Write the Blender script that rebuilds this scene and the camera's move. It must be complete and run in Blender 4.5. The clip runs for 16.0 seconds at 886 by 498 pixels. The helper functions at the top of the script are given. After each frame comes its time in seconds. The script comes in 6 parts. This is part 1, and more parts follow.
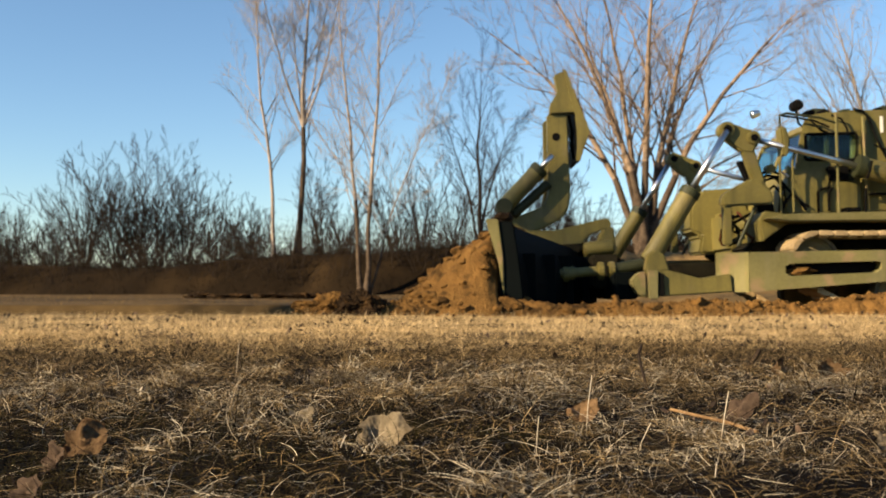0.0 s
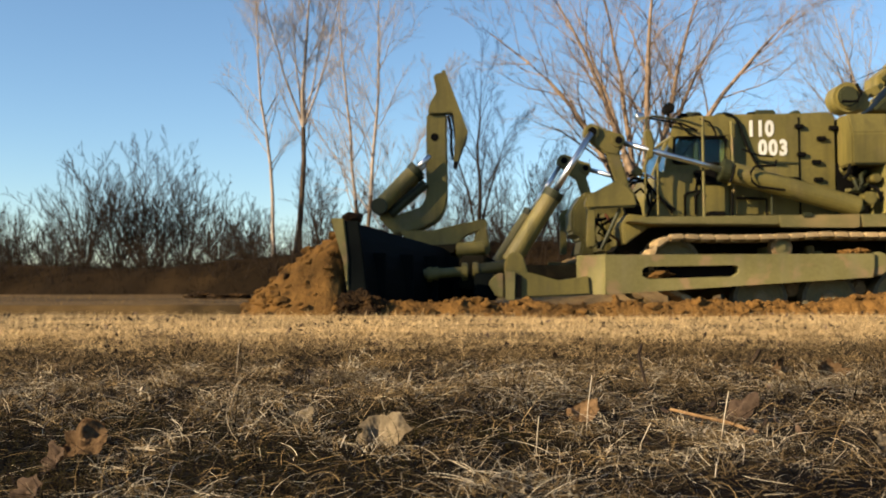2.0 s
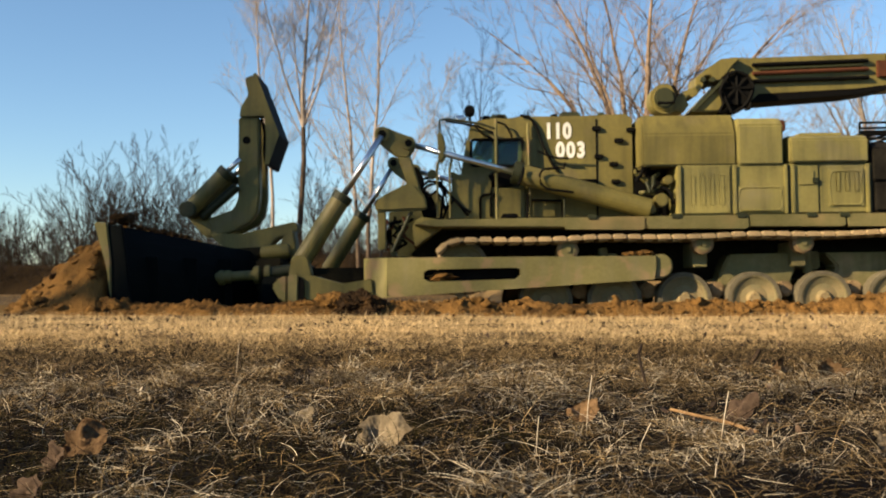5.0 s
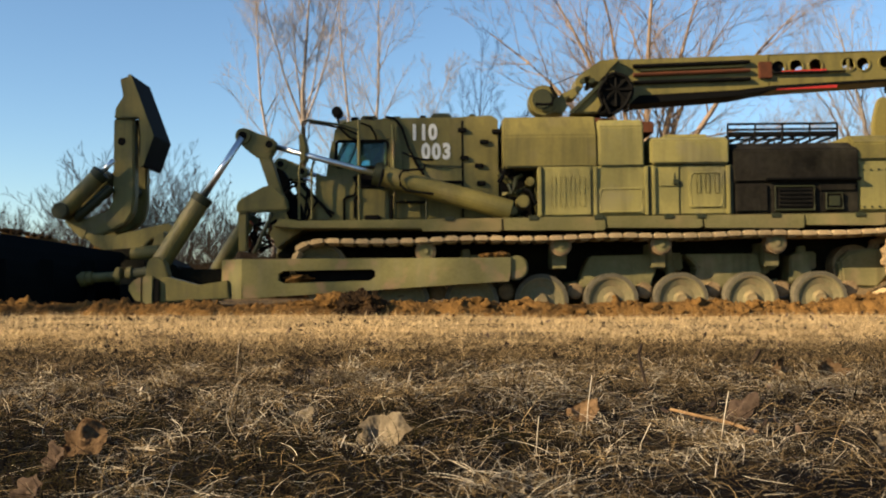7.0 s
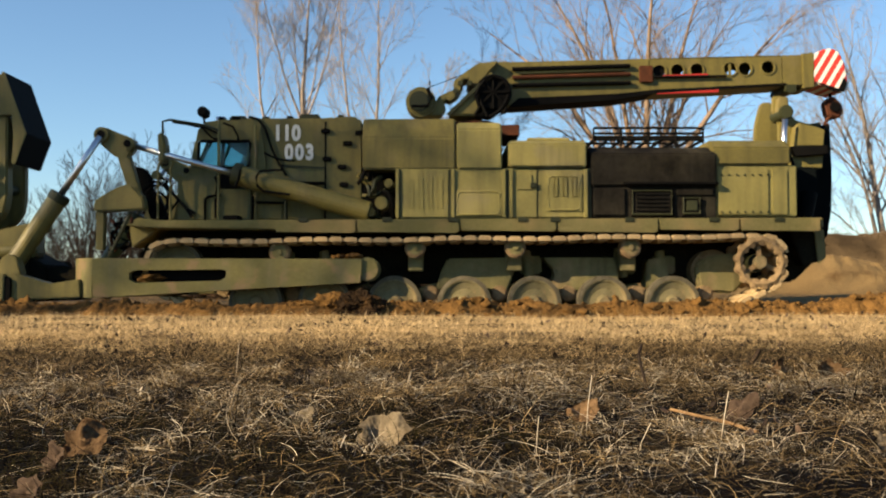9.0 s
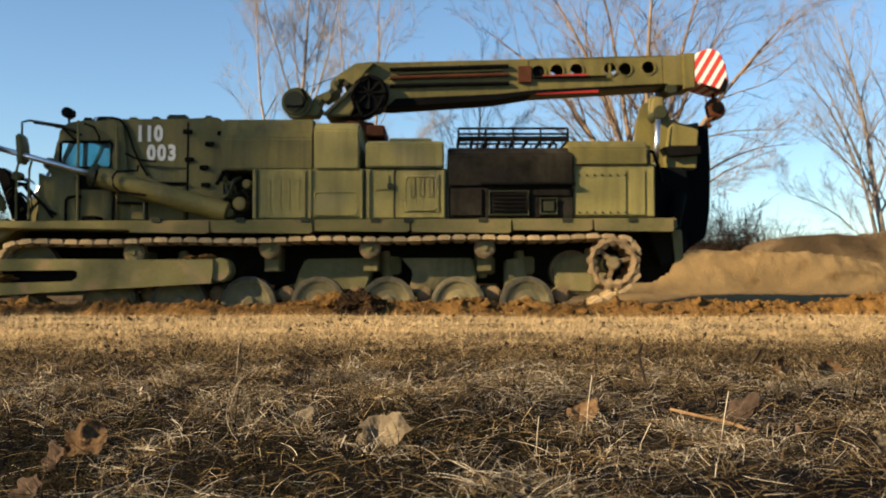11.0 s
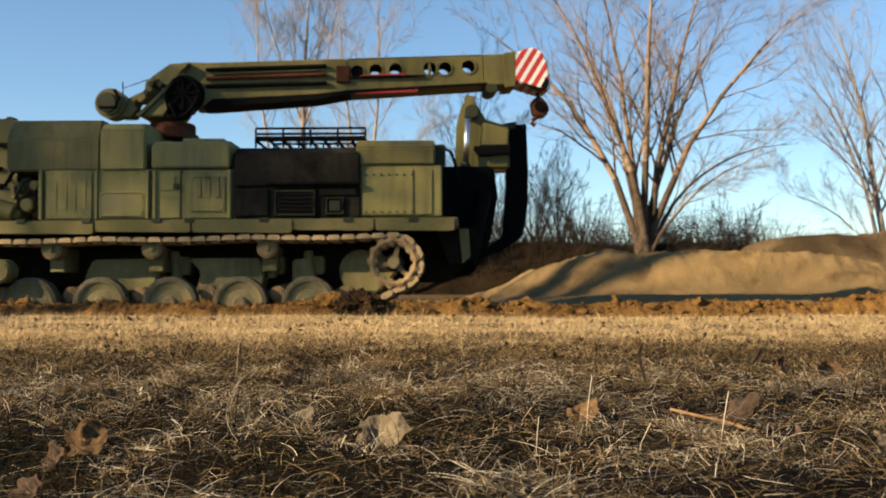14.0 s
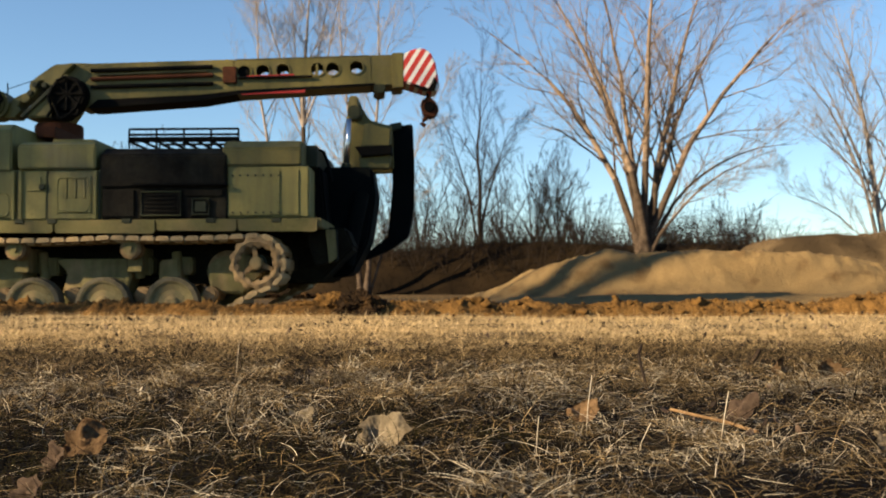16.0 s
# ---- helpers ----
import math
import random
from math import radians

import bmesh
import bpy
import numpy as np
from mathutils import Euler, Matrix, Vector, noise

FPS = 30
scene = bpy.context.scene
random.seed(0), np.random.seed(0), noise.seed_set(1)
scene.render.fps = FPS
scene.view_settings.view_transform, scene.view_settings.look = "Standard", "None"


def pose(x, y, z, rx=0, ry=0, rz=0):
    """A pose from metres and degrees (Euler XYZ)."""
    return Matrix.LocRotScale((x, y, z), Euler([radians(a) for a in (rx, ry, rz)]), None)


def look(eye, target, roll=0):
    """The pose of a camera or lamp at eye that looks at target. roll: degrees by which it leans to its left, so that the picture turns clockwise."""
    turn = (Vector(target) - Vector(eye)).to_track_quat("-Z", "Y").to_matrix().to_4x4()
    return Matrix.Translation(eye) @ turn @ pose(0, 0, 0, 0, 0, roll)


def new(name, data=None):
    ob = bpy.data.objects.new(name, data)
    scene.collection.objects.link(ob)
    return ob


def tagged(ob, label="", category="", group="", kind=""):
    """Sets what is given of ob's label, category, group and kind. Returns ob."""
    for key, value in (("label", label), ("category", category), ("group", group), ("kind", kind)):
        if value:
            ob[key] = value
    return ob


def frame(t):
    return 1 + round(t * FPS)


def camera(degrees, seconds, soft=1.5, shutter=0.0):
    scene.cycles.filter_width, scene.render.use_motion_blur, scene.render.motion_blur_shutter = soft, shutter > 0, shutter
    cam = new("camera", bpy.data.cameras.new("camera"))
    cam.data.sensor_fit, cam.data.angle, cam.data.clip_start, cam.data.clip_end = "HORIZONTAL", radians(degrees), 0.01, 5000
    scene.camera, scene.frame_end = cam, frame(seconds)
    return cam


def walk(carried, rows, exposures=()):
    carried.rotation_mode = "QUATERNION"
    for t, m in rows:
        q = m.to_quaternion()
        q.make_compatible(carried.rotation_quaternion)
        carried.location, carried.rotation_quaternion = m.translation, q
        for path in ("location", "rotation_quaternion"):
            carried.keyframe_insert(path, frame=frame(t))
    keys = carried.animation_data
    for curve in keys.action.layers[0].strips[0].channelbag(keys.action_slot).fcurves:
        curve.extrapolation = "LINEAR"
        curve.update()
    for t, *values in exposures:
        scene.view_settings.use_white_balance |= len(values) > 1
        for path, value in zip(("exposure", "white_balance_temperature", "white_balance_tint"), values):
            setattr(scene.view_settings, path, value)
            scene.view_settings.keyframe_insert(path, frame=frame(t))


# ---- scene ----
cam = camera(47.8, 16.0, soft=1.6)
cam.data.dof.use_dof, cam.data.dof.focus_distance, cam.data.dof.aperture_fstop = True, 1.9, 9.5
EYE = (0.0, 0.0, 0.27)
view = look(EYE, (0.0, 10.0, 0.654))
walk(cam, [(0.0, view), (16.0, view)], exposures=[(0.0, 1.66, 6780, 6), (16.0, 1.66, 6780, 6)])

# ---- daylight: a low clear sun from behind and to one side ----
SUN_UP, SUN_SIDE = 25.0, 62.0
world = bpy.data.worlds.new("clear_sky")
scene.world = world
world.use_nodes = True
wn = world.node_tree.nodes
sky = wn.new("ShaderNodeTexSky")
sky.sky_type = "NISHITA"
sky.sun_disc = False
sky.sun_elevation = radians(SUN_UP)
sky.sun_rotation = radians(180 + SUN_SIDE)
sky.air_density = 1.0
sky.dust_density = 0.05
sky.ozone_density = 4.4
wn["Background"].inputs["Strength"].default_value = 0.0555
world.node_tree.links.new(sky.outputs["Color"], wn["Background"].inputs["Color"])
sun_data = bpy.data.lights.new("sun", "SUN")
sun_data.energy, sun_data.angle, sun_data.color = 5.0, radians(0.55), (1.0, 0.785, 0.53)
sun = new("sun", sun_data)
_a, _e = radians(SUN_SIDE), radians(SUN_UP)
sun_from = Vector((-math.sin(_a) * math.cos(_e), -math.cos(_a) * math.cos(_e), math.sin(_e)))
sun.matrix_world = look(sun_from * 60, (0, 0, 0))


# ---- materials ----
def mat(name, base, second=None, rough=0.7, metal=0.0, scale=6.0, detail=60.0, bump=0.3, amount=0.5,
        third=None, third_scale=2.0, third_cut=(0.55, 0.7), random_tint=0.0, island=False, bump_dist=0.01, streak=None):
    """Two-scale mottled surface, with an optional third colour in noise-cut patches."""
    m = bpy.data.materials.new(name)
    m.use_nodes = True
    nt = m.node_tree
    n, l = nt.nodes, nt.links
    bsdf = n["Principled BSDF"]
    bsdf.inputs["Roughness"].default_value = rough
    bsdf.inputs["Metallic"].default_value = metal
    bsdf.inputs["Specular IOR Level"].default_value = 0.5 if rough < 0.5 else (0.3 if rough < 0.7 else 0.06)
    co = n.new("ShaderNodeTexCoord")
    big = n.new("ShaderNodeTexNoise")
    big.inputs["Scale"].default_value, big.inputs["Detail"].default_value = scale, 6
    fine = n.new("ShaderNodeTexNoise")
    fine.inputs["Scale"].default_value, fine.inputs["Detail"].default_value = detail, 4
    for t in (big, fine):
        l.new(co.outputs["Object"], t.inputs["Vector"])
    both = n.new("ShaderNodeMix")
    both.data_type = "FLOAT"
    both.inputs[0].default_value = 0.45
    l.new(big.outputs["Fac"], both.inputs[2])
    l.new(fine.outputs["Fac"], both.inputs[3])
    ramp = n.new("ShaderNodeMapRange")
    ramp.inputs["From Min"].default_value, ramp.inputs["From Max"].default_value = 0.5 - 0.5 * amount * 0.5, 0.5 + 0.5 * amount * 0.5
    l.new(both.outputs[0], ramp.inputs["Value"])
    mix = n.new("ShaderNodeMix")
    mix.data_type = "RGBA"
    mix.inputs[6].default_value = (*base, 1)
    mix.inputs[7].default_value = (*(second or [c * 0.7 for c in base]), 1)
    l.new(ramp.outputs[0], mix.inputs[0])
    colour = mix.outputs[2]
    if third:
        pn = n.new("ShaderNodeTexNoise")
        pn.inputs["Scale"].default_value, pn.inputs["Detail"].default_value = third_scale, 8
        l.new(co.outputs["Object"], pn.inputs["Vector"])
        cut = n.new("ShaderNodeMapRange")
        cut.inputs["From Min"].default_value, cut.inputs["From Max"].default_value = third_cut
        l.new(pn.outputs["Fac"], cut.inputs["Value"])
        mx = n.new("ShaderNodeMix")
        mx.data_type = "RGBA"
        mx.inputs[7].default_value = (*third, 1)
        l.new(cut.outputs[0], mx.inputs[0])
        l.new(colour, mx.inputs[6])
        colour = mx.outputs[2]
    if streak:
        mp = n.new("ShaderNodeMapping")
        mp.inputs["Scale"].default_value = (9.0, 9.0, 0.9)
        l.new(co.outputs["Object"], mp.inputs["Vector"])
        sn = n.new("ShaderNodeTexNoise")
        sn.inputs["Scale"].default_value, sn.inputs["Detail"].default_value = 1.0, 5
        l.new(mp.outputs["Vector"], sn.inputs["Vector"])
        cut = n.new("ShaderNodeMapRange")
        cut.inputs["From Min"].default_value, cut.inputs["From Max"].default_value = 0.48, 0.8
        cut.inputs["To Max"].default_value = 0.75
        l.new(sn.outputs["Fac"], cut.inputs["Value"])
        mx = n.new("ShaderNodeMix")
        mx.data_type = "RGBA"
        mx.inputs[7].default_value = (*streak, 1)
        l.new(cut.outputs[0], mx.inputs[0])
        l.new(colour, mx.inputs[6])
        colour = mx.outputs[2]
    if random_tint:
        if island:
            src = n.new("ShaderNodeNewGeometry").outputs["Random Per Island"]
        else:
            src = n.new("ShaderNodeObjectInfo").outputs["Random"]
        rr = n.new("ShaderNodeMapRange")
        rr.inputs["To Min"].default_value, rr.inputs["To Max"].default_value = 1 - random_tint, 1 + random_tint
        l.new(src, rr.inputs["Value"])
        hs = n.new("ShaderNodeHueSaturation")
        l.new(rr.outputs[0], hs.inputs["Value"])
        l.new(colour, hs.inputs["Color"])
        colour = hs.outputs["Color"]
    l.new(colour, bsdf.inputs["Base Color"])
    if bump:
        b = n.new("ShaderNodeBump")
        b.inputs["Strength"].default_value, b.inputs["Distance"].default_value = bump, bump_dist
        l.new(both.outputs[0], b.inputs["Height"])
        l.new(b.outputs["Normal"], bsdf.inputs["Normal"])
    return m


OLIVE = mat("olive_paint", (0.142, 0.116, 0.031), (0.102, 0.085, 0.023), rough=0.55, scale=2.5, detail=25, bump=0.08, amount=0.7,
            third=(0.14, 0.11, 0.0552), third_scale=3.0, third_cut=(0.56, 0.85), streak=(0.0523, 0.046, 0.014))
OLIVE_PANEL = mat("sun_faded_olive_paint", (0.212, 0.182, 0.058), (0.162, 0.139, 0.044), rough=0.6, scale=2.2, detail=25, bump=0.1, amount=0.8,
                  third=(0.17, 0.145, 0.075), third_scale=2.6, third_cut=(0.55, 0.8), streak=(0.08, 0.072, 0.026))
OLIVE_DARK = mat("olive_paint_dark", (0.0248, 0.0273, 0.00858), (0.0182, 0.02, 0.0066), rough=0.6, scale=2.5, detail=25, bump=0.08)
OLIVE_PALE = mat("olive_paint_dusty", (0.165, 0.146, 0.062), (0.118, 0.105, 0.041), rough=0.75, scale=3.0, detail=30, bump=0.1, amount=0.8,
                 third=(0.2, 0.14, 0.075), third_scale=4.0, third_cut=(0.54, 0.64), streak=(0.158, 0.139, 0.0746))
DECK = mat("dusty_deck_paint", (0.162, 0.138, 0.0626), (0.103, 0.0942, 0.0358), rough=0.85, scale=4, detail=35, bump=0.3, amount=0.8,
           third=(0.191, 0.142, 0.0656), third_scale=2.2, third_cut=(0.5, 0.68))
SPROCKET_STEEL = mat("clay_caked_steel", (0.26, 0.18, 0.095), (0.15, 0.1, 0.052), rough=0.9, scale=9, detail=50, bump=0.5)
GEAR_PAINT = mat("mud_dusted_olive_paint", (0.2, 0.175, 0.08), (0.125, 0.113, 0.05), rough=0.85, scale=4, detail=30, bump=0.4, amount=0.9, third=(0.24, 0.18, 0.095), third_scale=3.5, third_cut=(0.52, 0.72), streak=(0.09, 0.075, 0.035))
# near-black that puts the shade under and between parts into the colour
UNDERSIDE_SHADE = mat("underside_shade_black", (0.016, 0.014, 0.008), (0.008, 0.007, 0.005), rough=0.85, scale=5, detail=30, bump=0.3,
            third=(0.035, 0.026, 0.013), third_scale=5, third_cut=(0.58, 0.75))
SOOT = mat("sooty_paint", (0.019, 0.0165, 0.0125), (0.007, 0.006, 0.0045), rough=0.8, scale=3, detail=20, bump=0.1,
           third=(0.034, 0.03, 0.02), third_scale=1.3, third_cut=(0.5, 0.68), streak=(0.003, 0.0026, 0.002))
# for black parts, and for recesses whose shade is painted black
BLACK = mat("black_rubber_and_recess_shade", (0.00264, 0.00264, 0.00264), (0.0044, 0.00396, 0.0033), rough=0.75, bump=0.1)
STEEL = mat("dusty_track_steel", (0.422, 0.314, 0.176), (0.281, 0.197, 0.101), rough=0.75, scale=12, detail=60, bump=0.4, random_tint=0.15)
WHEEL = mat("dusty_wheel_paint", (0.171, 0.145, 0.0769), (0.115, 0.0968, 0.0482), rough=0.8, scale=8, detail=50, bump=0.2,
            third=(0.243, 0.174, 0.0897), third_scale=4, third_cut=(0.5, 0.7))
CHROME = mat("chrome_rod", (0.75, 0.75, 0.75), (0.6, 0.6, 0.6), rough=0.3, metal=1.0, bump=0.0)
GREY_RUBBER = mat("dusty_rubber", (0.118, 0.101, 0.0683), (0.0782, 0.0666, 0.042), rough=0.85, scale=15, bump=0.2)
WHITE = mat("white_paint", (0.624, 0.608, 0.56), (0.544, 0.528, 0.48), rough=0.6, bump=0.05)
RED = mat("red_paint", (0.36, 0.0216, 0.018), (0.288, 0.0216, 0.0144), rough=0.5, bump=0.05)
RUST = mat("rusty_red_steel", (0.0814, 0.0285, 0.0143), (0.0488, 0.0204, 0.0122), rough=0.8, scale=10, bump=0.3)
TEAL = mat("blue_green_steel", (0.00231, 0.00396, 0.00396), (0.00132, 0.00231, 0.00264), rough=0.75, scale=4, bump=0.1)
SOIL = mat("fresh_clay_soil", (0.15, 0.08, 0.0245), (0.085, 0.044, 0.0135), rough=0.95, scale=5, detail=45, bump=1.0, amount=0.9,
           third=(0.04, 0.022, 0.0078), third_scale=6, third_cut=(0.53, 0.66), bump_dist=0.04)
SOIL_DARK = mat("dark_topsoil", (0.022, 0.013, 0.00648), (0.0104, 0.00648, 0.00363), rough=0.95, scale=8, detail=60, bump=0.9, bump_dist=0.03,
                third=(0.0518, 0.0285, 0.0117), third_scale=6, third_cut=(0.5, 0.65))
SAND = mat("pale_sandy_soil", (0.196, 0.132, 0.0611), (0.146, 0.095, 0.0415), rough=0.95, scale=1.6, detail=25, bump=0.7, amount=0.9,
           third=(0.107, 0.0635, 0.0269), third_scale=2.2, third_cut=(0.58, 0.72), bump_dist=0.05)
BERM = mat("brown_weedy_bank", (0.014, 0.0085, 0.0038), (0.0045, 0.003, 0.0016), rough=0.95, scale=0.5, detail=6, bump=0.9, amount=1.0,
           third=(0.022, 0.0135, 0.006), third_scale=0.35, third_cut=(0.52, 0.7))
BANK = mat("tawny_grass_bank", (0.112, 0.078, 0.041), (0.055, 0.037, 0.02), rough=0.95, scale=0.8, detail=9, bump=0.9, amount=1.0,
           third=(0.035, 0.024, 0.013), third_scale=0.6, third_cut=(0.5, 0.65))
FIELD = mat("dry_turf_ground", (0.03, 0.0184, 0.00811), (0.0127, 0.00785, 0.00392), rough=0.95, scale=2.5, detail=40, bump=0.8, amount=0.9,
            third=(0.0692, 0.0462, 0.023), third_scale=0.7, third_cut=(0.45, 0.75), bump_dist=0.03)
# dark third colour paints the tree-shadow bands across the far field
PASTURE = mat("tan_pasture_ground", (0.092, 0.06, 0.026), (0.03, 0.0195, 0.009), rough=0.95, scale=0.5, detail=5, bump=0.8, amount=1.0,
              third=(0.02, 0.014, 0.0075), third_scale=0.3, third_cut=(0.5, 0.62))
# dark soil, blackened further to paint the shade between grass blades
GAP_SHADE_SOIL = mat("gap_shade_soil", (0.0065, 0.0045, 0.003), (0.0028, 0.002, 0.0015), rough=0.95, scale=5, detail=60, bump=0.8, amount=0.9, bump_dist=0.02)
STRAW = mat("dry_straw_grass", (0.18, 0.125, 0.061), (0.055, 0.038, 0.018), rough=0.8, scale=3.5, detail=20, amount=0.75, bump=0.0, random_tint=0.75, island=True)
STRAW_PALE = mat("pale_straw_grass", (0.45, 0.33, 0.18), (0.3, 0.212, 0.108), rough=0.8, scale=1.2, detail=12, bump=0.0, random_tint=0.5, island=True)
BLEACHED = mat("bleached_grass", (0.46, 0.4, 0.3), (0.2, 0.158, 0.105), rough=0.6, scale=2.0, detail=12, bump=0.0, random_tint=0.7, island=True)
# grass so dark that it paints shade below the straw
SHADE_STRAW = mat("straw_shade_grass", (0.0075, 0.005, 0.0025), (0.003, 0.002, 0.0013), rough=0.85, scale=3, detail=20, bump=0.0, random_tint=0.6, island=True)
MOSS = mat("green_brown_grass", (0.012, 0.0115, 0.0038), (0.018, 0.0125, 0.005), rough=0.85, scale=3, detail=20, bump=0.0, random_tint=0.7, island=True)
BARK = mat("sunlit_grey_brown_bark", (0.0888, 0.0599, 0.0377), (0.0555, 0.0377, 0.0244), rough=0.9, scale=3, detail=20, bump=0.6)
BARK_POPLAR = mat("warm_poplar_bark", (0.24, 0.175, 0.125), (0.13, 0.092, 0.066), rough=0.9, scale=3, detail=20, bump=0.6, third=(0.05, 0.036, 0.025), third_scale=2.0, third_cut=(0.5, 0.65))
BARK_PALE = mat("pale_poplar_bark", (0.27, 0.225, 0.19), (0.14, 0.115, 0.098), rough=0.9, scale=3, detail=20, bump=0.5)
# old bark, made darker to paint the shade at the trunk's foot
BARK_OLD_SHADED = mat("furrowed_shaded_bark", (0.085, 0.062, 0.045), (0.035, 0.025, 0.018), rough=0.95, scale=4, detail=25, bump=0.9, bump_dist=0.03)
BARK_DARK = mat("dark_shrub_bark", (0.0235, 0.0171, 0.0133), (0.0152, 0.0111, 0.0088), rough=0.9, scale=3, detail=20, bump=0.5)
LEAF = mat("dead_leaf_brown", (0.22, 0.14, 0.075), (0.085, 0.05, 0.026), rough=0.75, scale=25, detail=120, bump=0.6, amount=0.9, random_tint=0.15)
LEAF_GREY = mat("dead_leaf_grey_brown", (0.13, 0.09, 0.065), (0.06, 0.04, 0.028), rough=0.75, scale=25, detail=120, bump=0.5, amount=0.9)
LEAF_PALE = mat("dead_leaf_pale", (0.33, 0.27, 0.185), (0.14, 0.105, 0.065), rough=0.75, scale=34, detail=150, bump=0.9, amount=0.9)
STICK = mat("pale_dry_wood", (0.19, 0.12, 0.06), (0.12, 0.07, 0.034), rough=0.8, scale=30, detail=120, bump=0.3)
TWIG = mat("dark_twig", (0.0244, 0.0171, 0.0122), (0.0143, 0.0102, 0.00814), rough=0.9, scale=30, bump=0.3)

GLASS = bpy.data.materials.new("cab_glass")
GLASS.use_nodes = True
_g = GLASS.node_tree.nodes["Principled BSDF"]
_g.inputs["Base Color"].default_value = (0.46, 0.7, 0.74, 1)
_g.inputs["Roughness"].default_value = 0.04
_g.inputs["Transmission Weight"].default_value = 1.0
_g.inputs["IOR"].default_value = 1.25


def stripes():
    m = mat("red_white_stripes", (0.55, 0.045, 0.03), (0.45, 0.035, 0.025), rough=0.5, bump=0.05)
    n, l = m.node_tree.nodes, m.node_tree.links
    bsdf = n["Principled BSDF"]
    red = bsdf.inputs["Base Color"].links[0].from_socket
    co = n.new("ShaderNodeTexCoord")
    sep = n.new("ShaderNodeSeparateXYZ")
    l.new(co.outputs["Object"], sep.inputs[0])
    k = n.new("ShaderNodeMath")
    k.operation = "MULTIPLY_ADD"
    k.inputs[1].default_value = -0.62
    l.new(sep.outputs["Z"], k.inputs[0])
    l.new(sep.outputs["X"], k.inputs[2])
    s = n.new("ShaderNodeMath")
    s.operation = "MULTIPLY"
    s.inputs[1].default_value = 7.6
    l.new(k.outputs[0], s.inputs[0])
    fr = n.new("ShaderNodeMath")
    fr.operation = "FRACT"
    l.new(s.outputs[0], fr.inputs[0])
    gt = n.new("ShaderNodeMath")
    gt.operation = "GREATER_THAN"
    gt.inputs[1].default_value = 0.56
    l.new(fr.outputs[0], gt.inputs[0])
    mx = n.new("ShaderNodeMix")
    mx.data_type = "RGBA"
    mx.inputs[7].default_value = (0.75, 0.72, 0.66, 1)
    l.new(gt.outputs[0], mx.inputs[0])
    l.new(red, mx.inputs[6])
    l.new(mx.outputs[2], bsdf.inputs["Base Color"])
    return m


STRIPES = stripes()


# ---- mesh helpers ----
def finish(bm, name):
    bmesh.ops.recalc_face_normals(bm, faces=bm.faces)
    me = bpy.data.meshes.new(name)
    bm.to_mesh(me)
    bm.free()
    return me


def part(name, bm, material, parent=None, label="", smooth=False, at=None):
    me = bm if isinstance(bm, bpy.types.Mesh) else finish(bm, name)
    if material is not None and not me.materials:
        me.materials.append(material)
    if smooth:
        me.shade_smooth()
    ob = new(name, me)
    if parent is not None:
        ob.parent = parent
    if at is not None:
        ob.matrix_basis = at
    return tagged(ob, label) if label else ob


def prism(pts, y0, y1, bevel=0.0, bm=None):
    """A plate: an outline in x and z, drawn out from y0 to y1."""
    own = bmesh.new()
    a = [own.verts.new((x, y0, z)) for x, z in pts]
    b = [own.verts.new((x, y1, z)) for x, z in pts]
    own.faces.new(a)
    own.faces.new(b[::-1])
    for i in range(len(pts)):
        j = (i + 1) % len(pts)
        own.faces.new((a[i], b[i], b[j], a[j]))
    bmesh.ops.recalc_face_normals(own, faces=own.faces)
    if bevel:
        bmesh.ops.bevel(own, geom=own.edges[:], offset=bevel, segments=2, affect="EDGES", clamp_overlap=True)
    return join(own, bm)


def join(own, bm):
    if bm is None:
        return own
    me = bpy.data.meshes.new("tmp")
    own.to_mesh(me)
    own.free()
    bm.from_mesh(me)
    bpy.data.meshes.remove(me)
    return bm


def box(x0, x1, y0, y1, z0, z1, bevel=0.01, bm=None):
    return prism([(x0, z0), (x1, z0), (x1, z1), (x0, z1)], y0, y1, bevel, bm)


def tube(p, q, r, r2=None, seg=16, bm=None, bevel=0.0):
    own = bmesh.new()
    p, q = Vector(p), Vector(q)
    d = q - p
    bmesh.ops.create_cone(own, cap_ends=True, segments=seg, radius1=r, radius2=r if r2 is None else r2, depth=d.length)
    if bevel:
        rims = [e for e in own.edges if abs(e.verts[0].co.z - e.verts[1].co.z) < 1e-5]
        bmesh.ops.bevel(own, geom=rims, offset=bevel, segments=2, affect="EDGES", clamp_overlap=True)
    m = Matrix.Translation((p + q) / 2) @ d.to_track_quat("Z", "Y").to_matrix().to_4x4()
    bmesh.ops.transform(own, matrix=m, verts=own.verts)
    return join(own, bm)


def pipe(pts, r, seg=8, bm=None):
    """A bent round bar through the points."""
    own = bmesh.new() if bm is None else bm
    pts = [Vector(p) for p in pts]
    rings = []
    for i, p in enumerate(pts):
        d = (pts[min(i + 1, len(pts) - 1)] - pts[max(i - 1, 0)]).normalized()
        q = d.to_track_quat("Z", "Y")
        rings.append([own.verts.new(p + q @ Vector((r * math.cos(2 * math.pi * k / seg), r * math.sin(2 * math.pi * k / seg), 0))) for k in range(seg)])
    for a, b in zip(rings, rings[1:]):
        for k in range(seg):
            own.faces.new((a[k], a[(k + 1) % seg], b[(k + 1) % seg], b[k]))
    own.faces.new(rings[0][::-1])
    own.faces.new(rings[-1])
    return own


def disc_y(x, z, y0, y1, r, seg=24, bm=None, bevel=0.0):
    return tube((x, y0, z), (x, y1, z), r, None, seg, bm, bevel)


def fbm(x, y, z=0.0, octaves=4, gain=0.5):
    s, a, f = 0.0, 1.0, 1.0
